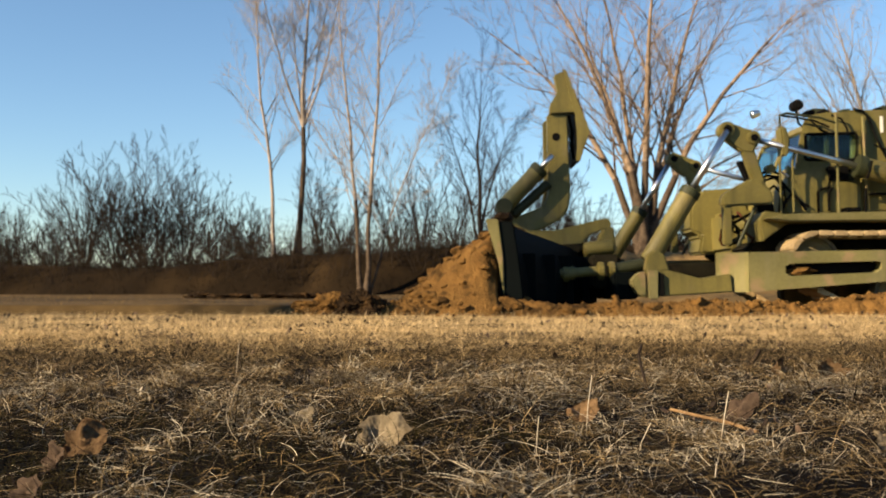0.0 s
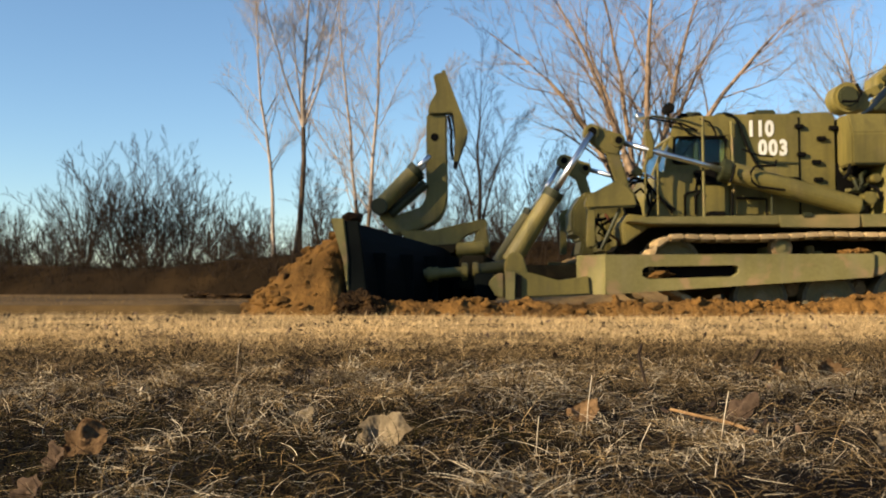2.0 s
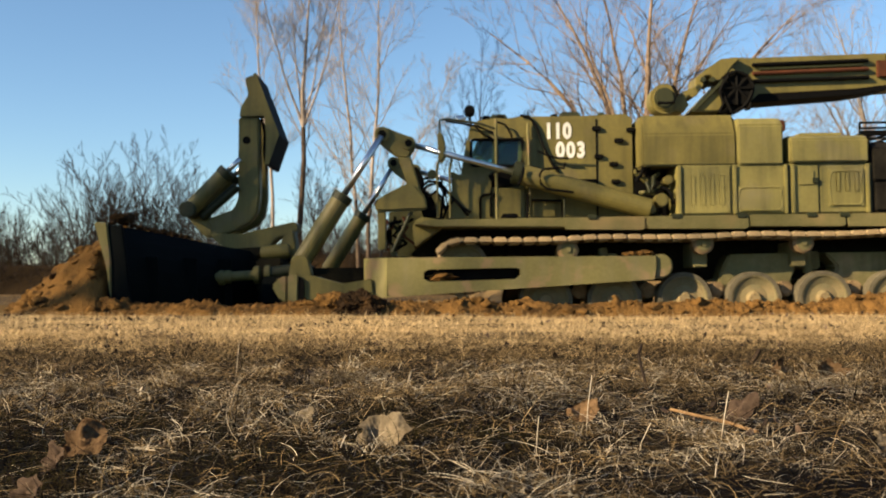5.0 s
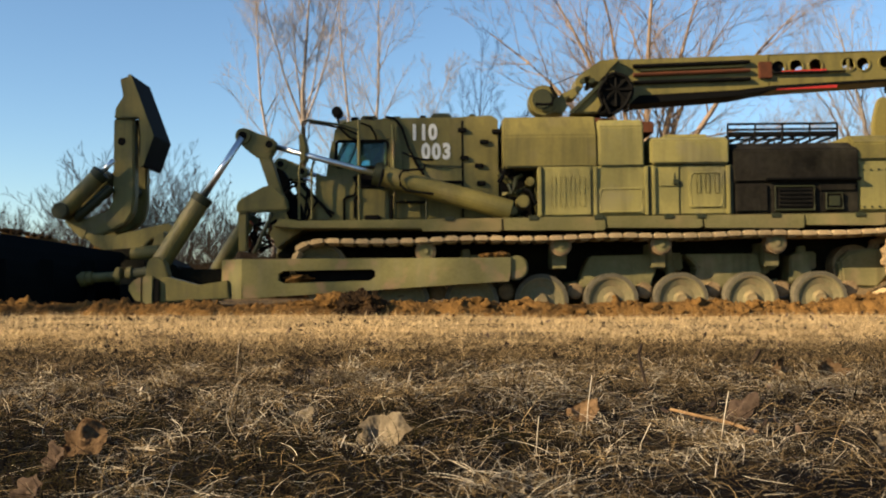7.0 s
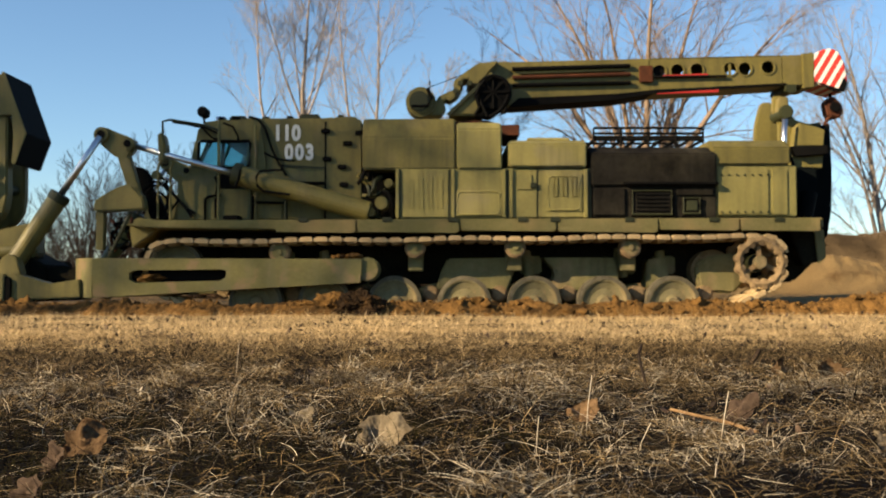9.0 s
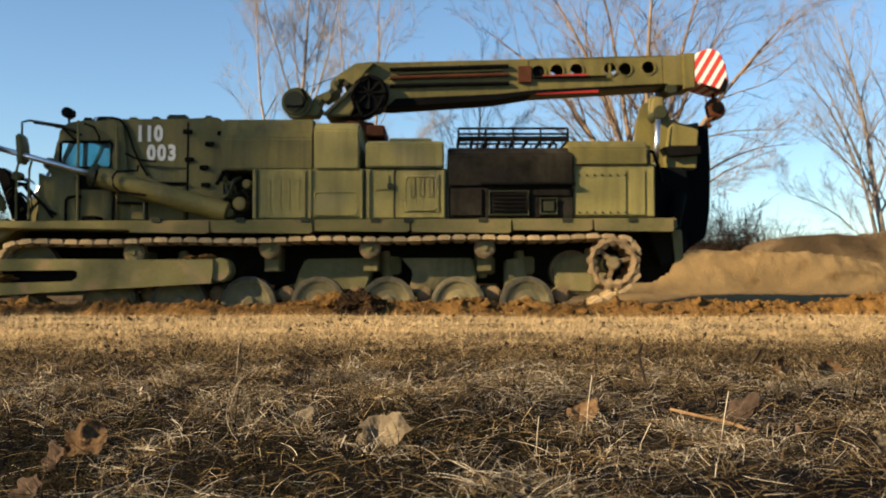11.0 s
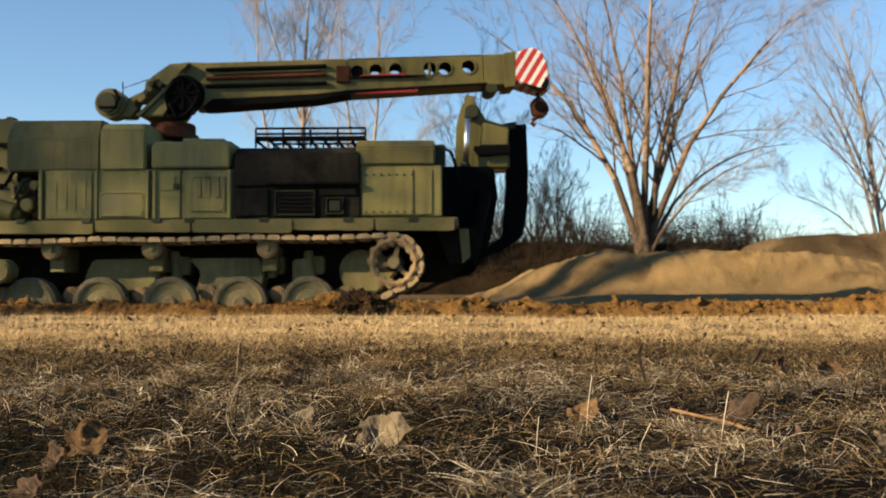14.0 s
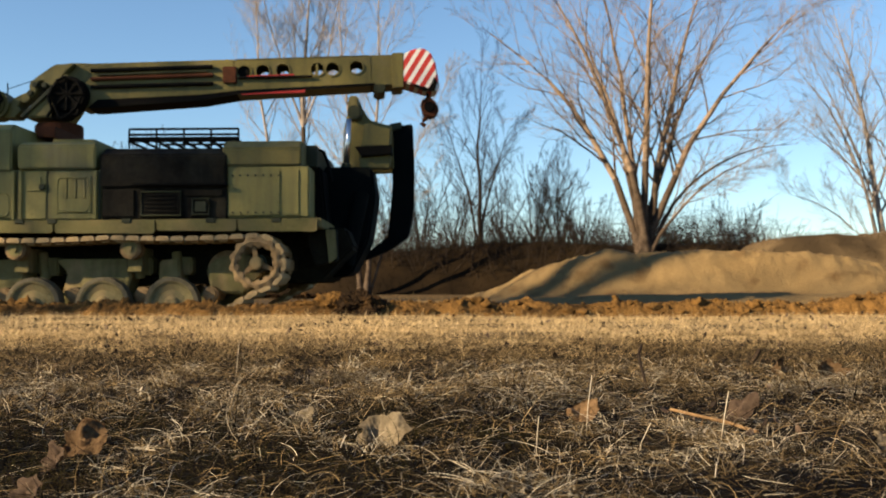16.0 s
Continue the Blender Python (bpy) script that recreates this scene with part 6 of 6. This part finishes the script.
# ---- dry grass, litter, fallen leaves and sticks ----
def blades(name, label, material, count, y0, y1, height, width, lean, seed, power=1.0, segs=3, keep=None, fan=0.5, floor=None, kink=1.8, tuft=0.0):
    """Curved strips of grass over the wedge of turf, joined into one mesh."""
    rng = np.random.default_rng(seed)
    y = y0 + (y1 - y0) * rng.random(count) ** power
    x = (rng.random(count) * 2 - 1) * (fan * y + 0.25)
    if keep is not None:
        m = np.array([keep(a, b) for a, b in zip(x, y)]) > rng.random(count)
        x, y = x[m], y[m]
    n = len(x)
    z = np.array([(floor or ground_z)(a, b) for a, b in zip(x, y)])
    if tuft:
        z = z + np.array([tuft * min(1.0, max(0.0, tussock(a, b))) * flattened(a, b) for a, b in zip(x, y)])
    h = height * rng.lognormal(0, 0.35, n)
    w = width * rng.uniform(0.6, 1.3, n) * (0.75 + 0.12 * y)
    az = rng.uniform(0, 2 * np.pi, n)
    ln = np.clip(rng.normal(lean, 0.3, n), lean - 0.4, 1.6)
    curl = np.abs(rng.normal(0.0, 0.6, n)) * np.where(rng.random(n) < 0.25, -0.6, 1)
    faz = rng.uniform(0, 2 * np.pi, n)
    V = np.zeros((n, segs + 1, 2, 3))
    p = np.stack([x, y, z - 0.004], 1)
    for i in range(segs + 1):
        t = i / segs
        ang = np.clip(ln + curl * t, 0, 1.75)
        az2 = az + kink * (curl - 0.3) * t
        if i:
            step = (h / segs)[:, None] * np.stack([np.sin(ang) * np.cos(az2), np.sin(ang) * np.sin(az2), np.cos(ang)], 1)
            p = p + step
            p[:, 2] = np.maximum(p[:, 2], z + 0.003 + 0.01 * ((i + np.arange(n)) % 3) * 0.5)
        ww = (w * (1 - 0.75 * t))[:, None] * 0.5
        sd = np.stack([np.cos(faz), np.sin(faz) * 0.4, 0.15 * np.sin(faz * 3)], 1)
        V[:, i, 0], V[:, i, 1] = p - sd * ww, p + sd * ww
    verts = V.reshape(-1, 3)
    base = (np.arange(n) * (segs + 1) * 2)[:, None]
    quads = np.concatenate([base + np.array([[2 * i, 2 * i + 1, 2 * i + 3, 2 * i + 2]]) for i in range(segs)], 0)
    me = bpy.data.meshes.new(name)
    me.vertices.add(len(verts))
    me.vertices.foreach_set("co", verts.ravel())
    me.loops.add(quads.size)
    me.loops.foreach_set("vertex_index", quads.ravel().astype(np.int32))
    me.polygons.add(len(quads))
    me.polygons.foreach_set("loop_start", np.arange(0, quads.size, 4, dtype=np.int32))
    me.update(calc_edges=True)
    me.materials.append(material)
    return tagged(new(name, me), label, "grass", "", "stuff")


def strands(name, label, material, count, y0, y1, length, width, lift, seed, power=1.0, keep=None, arch=0.45):
    """Long limp straws that lie over one another in arcs, joined into one mesh."""
    rng = np.random.default_rng(seed)
    y = y0 + (y1 - y0) * rng.random(count) ** power
    x = (rng.random(count) * 2 - 1) * (0.48 * y + 0.12)
    if keep is not None:
        m = np.array([keep(a, b) for a, b in zip(x, y)]) > rng.random(count)
        x, y = x[m], y[m]
    n, segs = len(x), 5
    low = np.array([flattened(a, b) for a, b in zip(x, y)])
    hump = np.array([max(0.0, tussock(a, b)) for a, b in zip(x, y)])
    floor_z = np.array([ground_z(a, b) for a, b in zip(x, y)])
    z = floor_z + low * (lift * rng.random(n) + 0.022 * np.clip(hump, 0, 1))
    ln = length * rng.lognormal(0, 0.28, n)
    w = width * rng.uniform(0.55, 1.25, n) * (0.7 + 0.16 * y)
    az = rng.uniform(0, 2 * np.pi, n)
    bend = rng.normal(0, 0.9, n)
    rise = np.clip(np.abs(rng.normal(arch, 0.4, n)), 0, 1.5) * (0.3 + 0.7 * low)
    fall = rise * rng.uniform(0.3, 1.7, n)
    roll = rng.uniform(-0.9, 0.9, n)
    V = np.zeros((n, segs + 1, 2, 3))
    p = np.stack([x, y, z], 1)
    for i in range(segs + 1):
        t = i / segs
        head, tilt = az + bend * t, rise - fall * t
        d = np.stack([np.cos(tilt) * np.cos(head), np.cos(tilt) * np.sin(head), np.sin(tilt)], 1)
        if i:
            p = p + d * (ln / segs)[:, None]
            p[:, 2] = np.maximum(p[:, 2], floor_z + 0.002)
        side = np.stack([-np.sin(head) * np.cos(roll), np.cos(head) * np.cos(roll), np.sin(roll)], 1)
        ww = (w * (1 - 0.55 * t))[:, None] * 0.5
        V[:, i, 0], V[:, i, 1] = p - side * ww, p + side * ww
    verts = V.reshape(-1, 3)
    base = (np.arange(n) * (segs + 1) * 2)[:, None]
    quads = np.concatenate([base + np.array([[2 * i, 2 * i + 1, 2 * i + 3, 2 * i + 2]]) for i in range(segs)], 0)
    me = bpy.data.meshes.new(name)
    me.vertices.add(len(verts))
    me.vertices.foreach_set("co", verts.ravel())
    me.loops.add(quads.size)
    me.loops.foreach_set("vertex_index", quads.ravel().astype(np.int32))
    me.polygons.add(len(quads))
    me.polygons.foreach_set("loop_start", np.arange(0, quads.size, 4, dtype=np.int32))
    me.update(calc_edges=True)
    me.materials.append(material)
    return tagged(new(name, me), label, "grass", "", "stuff")


LITTER = [(-0.10, 1.65), (-0.558, 1.57), (-0.548, 1.46), (0.255, 1.87), (0.551, 1.87), (0.431, 1.88), (0.47, 1.76), (0.511, 1.64), (-0.509, 1.23)]


def flattened(a, b):
    """The mat of grass lies low under leaves and sticks."""
    return min(smooth(0.05, 0.14, math.hypot(a - p, 0.6 * (b - q))) for p, q in LITTER) * 0.9 + 0.1


def tussock(a, b):
    return 0.22 + 1.7 * noise.noise((a * 6.0, b * 4.2, 4.0)) + 0.7 * noise.noise((a * 17, b * 13, 1.0))


def tufted(lo, thin=0.55):
    return lambda a, b: max(lo, min(1.0, 0.02 + 1.25 * tussock(a, b))) * (1 - 0.2 * moss_and_shade(a, b)) * (1 - thin * smooth(2.7, 1.7, b))


def moss_and_shade(a, b):
    """A mossy patch of turf, kept dark and thin of straw to paint its shade."""
    return smooth(0.25, -0.15, a + 0.3 * fbm(a * 2, b * 2, 3, 2)) * smooth(2.6, 1.9, b)


def patchy(s, lo=0.15):
    return lambda a, b: max(lo, min(1.0, 0.55 + 1.3 * noise.noise((a * s, b * s, 2.0))))


blades("matted_grass", "matted tangled dry brown grass", STRAW, 58000, 1.7, 5.2, 0.06, 0.0016, 1.4, 1, 0.8, keep=tufted(0.05, 0.75), tuft=0.03)
blades("matted_grass", "low green-brown moss and grass", MOSS, 30000, 1.15, 5.0, 0.04, 0.0018, 1.1, 2, 0.75, segs=2, keep=patchy(1.7))
blades("matted_grass", "fine curled brown grass and roots", STRAW, 18000, 1.12, 2.9, 0.05, 0.0013, 1.4, 11, 1.0, segs=4, keep=tufted(0.03, 0.7), kink=5.0, tuft=0.036)
blades("matted_grass", "long curled bleached grass", BLEACHED, 7000, 1.12, 3.2, 0.06, 0.0012, 1.42, 12, 1.0, segs=6, keep=tufted(0.08, 0.1), kink=3.0, tuft=0.04)
# dark moss blades also stand in for shade over this corner
blades("matted_grass", "low moss with a little green, darkened for the shade there", MOSS, 40000, 1.12, 2.7, 0.03, 0.0014, 1.1, 14, 1.0, segs=3, keep=lambda a, b: moss_and_shade(a, b))
strands("tangled_grass", "tangled limp brown straw lying over shade-darkened soil", STRAW, 42000, 1.1, 4.2, 0.052, 0.00115, 0.02, 31, 1.0, keep=lambda a, b: max(0.4, min(1.0, 0.4 + tussock(a, b))) * (1 - 0.35 * moss_and_shade(a, b)) * (1 - 0.3 * smooth(0.15, 0.45, a) * smooth(2.2, 1.6, b)), arch=0.4)
strands("tangled_grass", "bleached straw in loose arcs", BLEACHED, 20000, 1.1, 3.0, 0.05, 0.00085, 0.03, 32, 1.0, keep=lambda a, b: max(0.16, min(1.0, 0.12 + 1.1 * tussock(a, b))) * (1 - 0.5 * moss_and_shade(a, b)) * (1 - 0.35 * smooth(0.15, 0.45, a) * smooth(2.2, 1.6, b)), arch=0.4)
# bottom layer: shade beneath the mat, put in as near-black strands
strands("tangled_grass", "near-black strands painting the shade under the straw", SHADE_STRAW, 16000, 1.1, 4.2, 0.06, 0.0018, 0.014, 33, 1.0, arch=0.6)
blades("standing_grass", "thin standing pale straw stems", STRAW_PALE, 9000, 1.6, 5.0, 0.07, 0.0013, 1.25, 3, 0.7, keep=patchy(2.0, 0.05))
blades("matted_grass", "matted dry straw grass in the sun", STRAW_PALE, 60000, 3.0, 6.2, 0.05, 0.0018, 1.2, 4, 0.7, segs=2, keep=lambda a, b: min(1.0, max(0.08, 0.45 + 1.4 * noise.noise((a * 1.6, b * 1.6, 2.0)))) * smooth(2.9, 4.4, b) * (1 - 0.6 * smooth(0.2, 1.2, a) * smooth(5.5, 4.0, b)), tuft=0.015)
blades("short_grass", "short pale dry grass in the sun", STRAW_PALE, 82000, 4.4, 9.7, 0.046, 0.0021, 1.0, 5, 0.8, segs=2, keep=patchy(0.9, 0.6))
blades("short_grass", "tan dry grass of the far field", STRAW, 14000, 15.1, 36.0, 0.045, 0.003, 0.8, 6, 1.0, segs=2, keep=lambda a, b: 0.0 if a > 0 and b < 21 else 0.7)
blades("short_grass", "thin dry grass beside the worn turf", STRAW, 22000, 0.3, 9.6, 0.05, 0.003, 1.1, 15, 0.8, segs=2, fan=1.5, keep=lambda a, b: 0.0 if abs(a) < 0.47 * b + 0.2 else 1.0)
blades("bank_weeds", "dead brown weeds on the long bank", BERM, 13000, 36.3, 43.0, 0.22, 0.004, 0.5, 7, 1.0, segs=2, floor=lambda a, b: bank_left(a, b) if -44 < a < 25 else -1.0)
blades("bank_weeds", "dead tawny weeds on the grassy bank", BANK, 7000, 23.6, 30.0, 0.12, 0.004, 0.6, 8, 1.0, segs=2, keep=lambda a, b: 1.0 if a > 7.3 else 0.0, floor=lambda a, b: bank_right(a, b))


def leaf_mesh(size, curl, lobes, seed):
    rnd = random.Random(seed)
    own = bmesh.new()
    rings, seg = 9, 40
    prev = None
    mid = own.verts.new((0, 0, 0))
    for i in range(1, rings + 1):
        ring = []
        for k in range(seg):
            a = 2 * math.pi * k / seg
            edge = 0.46 + 0.1 * math.cos(a) + (0.05 * math.cos(lobes * a + seed) + 0.035 * math.cos((lobes + 4) * a + 2 * seed) if lobes else 0) + 0.05 * noise.noise((6 * math.cos(a) + seed, 6 * math.sin(a), 1.0))
            r = size * edge * i / rings
            x, y = r * math.cos(a), r * 0.85 * math.sin(a)
            z = curl * (x * x + 0.6 * y * y) / size + 0.24 * size * noise.noise((x / size * 3 + seed, y / size * 3, 0.5)) + 0.08 * size * noise.noise((x / size * 8 + seed, y / size * 8, 0.5)) - 0.05 * size * math.exp(-(y / size * 14) ** 2)
            ring.append(own.verts.new((x, y, z)))
        for k in range(seg):
            j = (k + 1) % seg
            if prev is None:
                own.faces.new((mid, ring[k], ring[j]))
            else:
                own.faces.new((prev[k], ring[k], ring[j], prev[j]))
        prev = ring
    bmesh.ops.solidify(own, geom=own.faces[:], thickness=0.0006)
    return finish(own, "leaf")


def leaf(label, x, y, size, curl, lobes, seed, material, tilt, lift=0.015):
    ob = tagged(part("dead_leaf", leaf_mesh(size, curl, lobes, seed), None, smooth=True), label, "leaf", "fallen leaves")
    ob.data.materials.append(material)
    ob.matrix_basis = pose(x, y, ground_z(x, y) + lift + 0.014, *tilt)
    stalk = part("stalk", pipe([(-0.5 * size, 0, 0.0), (-0.75 * size, 0.01, 0.008), (-0.95 * size, 0.0, 0.02)], 0.0011, 6), TWIG, ob)
    return ob


leaf("pale curled dead poplar leaf on the grass", -0.105, 1.62, 0.092, 0.35, 3, 1, LEAF_PALE, (22, -4, 8), 0.012)
leaf("orange-brown curled dead leaf on the grass", -0.555, 1.54, 0.082, 0.4, 4, 2, LEAF, (38, 4, -8), 0.02)
leaf("grey-brown dead leaf below the brown one", -0.565, 1.46, 0.055, 0.6, 4, 3, LEAF_GREY, (50, 20, -60), 0.004)
leaf("small orange-brown dead leaf", 0.255, 1.87, 0.068, 0.5, 3, 4, LEAF, (36, -6, 0), 0.016)
leaf("grey-brown folded leaf beside the stick", 0.551, 1.87, 0.072, 1.2, 4, 5, LEAF_GREY, (38, -14, -20), 0.006)
leaf("grey crumpled leaf at the edge of the grass", -0.509, 1.23, 0.05, 0.8, 5, 6, LEAF_GREY, (50, 5, -40), 0.006)
leaf("reddish dead leaf among stems", 1.05, 2.75, 0.08, 1.2, 4, 7, LEAF, (60, 10, 10), 0.03)
leaf("brown leaf standing on edge", 0.95, 2.85, 0.07, 1.4, 3, 8, LEAF, (80, 0, 80), 0.03)
leaf("tan dead leaf flat in the grass", 0.63, 1.42, 0.07, 0.8, 3, 9, LEAF_PALE, (20, 8, 40), 0.02)
leaf("small pale dead leaf", -0.25, 1.75, 0.05, 1.0, 3, 10, LEAF_PALE, (40, 0, 0), 0.02)

rnd = random.Random(15)
bm = bmesh.new()
for k in range(750):
    y = 1.5 + 8.0 * rnd.random() ** 1.1
    x = rnd.uniform(-1, 1) * (0.47 * y + 0.2)
    if noise.noise((x * 1.7, y * 1.7, 9.0)) < -0.05:
        continue
    r = rnd.uniform(0.003, 0.009) + 0.0011 * max(0.0, y - 2.0)
    m = pose(x, y, ground_z(x, y) + rnd.uniform(0.012, 0.035), rnd.uniform(-70, 70), rnd.uniform(-70, 70), rnd.uniform(0, 360))
    ring = [bm.verts.new(m @ Vector((r * 1.4 * math.cos(a), r * 0.8 * math.sin(a), r * 0.7 * math.cos(a) ** 2))) for a in [j * math.pi / 4 for j in range(8)]]
    bm.faces.new(ring)
me = finish(bm, "leaf_litter")
for m in (LEAF_GREY, TWIG, LEAF_PALE):
    me.materials.append(m)
for p in me.polygons:
    p.material_index = rnd.choice((0, 0, 1, 1, 1))
tagged(new("leaf_litter", me), "crumbled brown and dark leaf litter in the grass", "litter", "", "stuff")


def stick(label, pts, r, material, twigs=()):
    pts = [Vector((x, y, ground_z(x, y) + h)) for x, y, h in pts]
    ob = tagged(part("stick", pipe(pts, r, 8), material), label, "stick")
    for a in twigs:
        q = [Vector((x, y, ground_z(x, y) + h)) for x, y, h in a]
        part("side_twig", pipe(q, r * 0.5, 6), material, ob)
    return ob


stick("pale dry broken stick lying on the grass", [(0.431, 1.90, 0.024), (0.458, 1.81, 0.024), (0.486, 1.72, 0.025), (0.513, 1.64, 0.02)], 0.0031, STICK,
      [[(0.463, 1.79, 0.02), (0.458, 1.785, 0.01), (0.455, 1.785, 0.0)]])
stick("dark curved twig standing in the grass", [(0.50, 2.42, 0.005), (0.49, 2.45, 0.05), (0.487, 2.5, 0.10), (0.50, 2.52, 0.125)], 0.004, TWIG)
stick("thick dark broken twig", [(0.94, 3.15, 0.0), (0.97, 3.15, 0.03), (0.995, 3.15, 0.075)], 0.008, TWIG)
stick("thin dark twig across the grass", [(-0.44, 1.27, 0.01), (-0.41, 1.30, 0.02), (-0.385, 1.35, 0.03)], 0.0016, TWIG)
stick("grey twig lying flat", [(0.80, 2.2, 0.03), (0.85, 2.24, 0.035), (0.9, 2.25, 0.03)], 0.006, TWIG)
for pts in ([(0.235, 1.66, 0.0), (0.245, 1.7, 0.06), (0.255, 1.72, 0.11)], [(0.29, 1.5, 0.0), (0.295, 1.5, 0.03), (0.31, 1.5, 0.06)], [(-0.095, 2.2, 0.0), (-0.085, 2.2, 0.03), (-0.07, 2.2, 0.075)],
            [(-0.75, 1.95, 0.0), (-0.785, 1.9, 0.05), (-0.8, 1.88, 0.08)], [(0.41, 1.5, 0.0), (0.425, 1.52, 0.06), (0.435, 1.53, 0.10)], [(0.205, 1.42, 0.0), (0.22, 1.42, 0.02), (0.245, 1.42, 0.025), (0.268, 1.42, 0.018), (0.28, 1.42, 0.0)],
            [(-0.62, 3.0, 0.0), (-0.615, 3.0, 0.06), (-0.61, 3.0, 0.12)], [(0.14, 1.52, 0.0), (0.142, 1.52, 0.04), (0.145, 1.52, 0.07)]):
    stick("pale straw stem rising from the grass", pts, 0.0008, BLEACHED)


# ---- what moves ----
DRIVE = [(0, 6.929, 0.136, 1.15), (0.5, 6.573, 0.118, 0.91), (1, 6.180, 0.095, 0.67), (1.5, 5.808, 0.074, 0.55), (2, 5.414, 0.063, 0.43), (2.5, 5.034, 0.060, 0.43), (3, 4.634, 0.056, 0.48), (3.5, 4.276, 0.055, 0.55), (4, 3.879, 0.051, 0.63), (6.5, 1.978, 0.032, 0.59), (7, 1.579, 0.026, 0.59), (7.5, 1.204, 0.020, 0.52), (8, 0.802, 0.014, 0.41), (8.5, 0.420, 0.007, 0.20), (9, -0.000, 0.000, 0.00), (11.5, -1.962, -0.006, 0.05), (12, -2.361, -0.006, 0.11), (12.5, -2.738, -0.008, 0.12), (13, -3.136, -0.010, 0.17), (13.5, -3.510, -0.012, 0.27), (14, -3.912, -0.015, 0.29), (14.5, -4.294, -0.018, 0.32), (15, -4.664, -0.020, 0.39), (15.5, -5.015, -0.023, 0.39), (16, -5.382, -0.025, 0.33)]


def drive_x(t):
    return float(np.interp(t, [r[0] for r in DRIVE], [r[1] for r in DRIVE]))


def motions():
    walk(tractor, [(t, pose(x, MID, z, 0, -a, 0)) for t, x, z, a in DRIVE])
    for wob, x, y in MOVING["wheel"]:
        walk(wob, [(k * 0.5, pose(x, y, WHEEL_Z, 0, math.degrees(drive_x(k * 0.5) / 0.32), 0)) for k in range(33)])
    for group in ("sprocket", "idler"):
        for wob, x, y, z in MOVING[group]:
            walk(wob, [(k * 0.5, pose(x, y, z, 0, math.degrees(drive_x(k * 0.5) / 0.32), 0)) for k in range(33)])
    step = LOOP_LEN / LINKS
    for ob, k in MOVING["link"]:
        walk(ob, [(j * 0.4, loop_pose(k * step + drive_x(j * 0.4), TRACK_Y)) for j in range(41)])
    walk(load, [(t, pose(x, MID, 0)) for t, x, z, a in DRIVE])
    # each stretch of spoil is heaved up as the load's near flank goes by
    times = [r[0] for r in DRIVE]
    for ob, x0 in SHED:
        when = float(np.interp(-(x0 + 0.3 - TIP_X + 0.25), [-r[1] for r in DRIVE], times))
        walk(ob, [(0.0, pose(x0, 9.65, -0.3)), (max(0.1, when - 0.5), pose(x0 + 0.04, 9.65, -0.3, 0, 0, 0)), (max(0.5, when + 0.3), pose(x0, 9.65, 0.0)), (16.0, pose(x0, 9.65, 0.0))])

    for ob, y, r, start, reach in TUMBLE:
        rows = [(0.0, 0.12)]
        rows += [(start + 0.25 * j, 0.12 + 0.2 * j * reach) for j in range(5)] + [(16.0, 0.12 + 0.8 * reach)]
        keys = []
        for j, (t, ahead) in enumerate(rows):
            wing = HUB_X + (TIP_X - HUB_X) * min(1.0, abs(y) / 2.55) - 0.05
            x = wing - ahead
            keys.append((t, pose(x, y - 0.15 * ahead, max(load_z(x, y - 0.15 * ahead), 0.0) + 0.4 * r, 20 * j, -70 * min(j, 5), 10 * j)))
        walk(ob, keys)


motions()
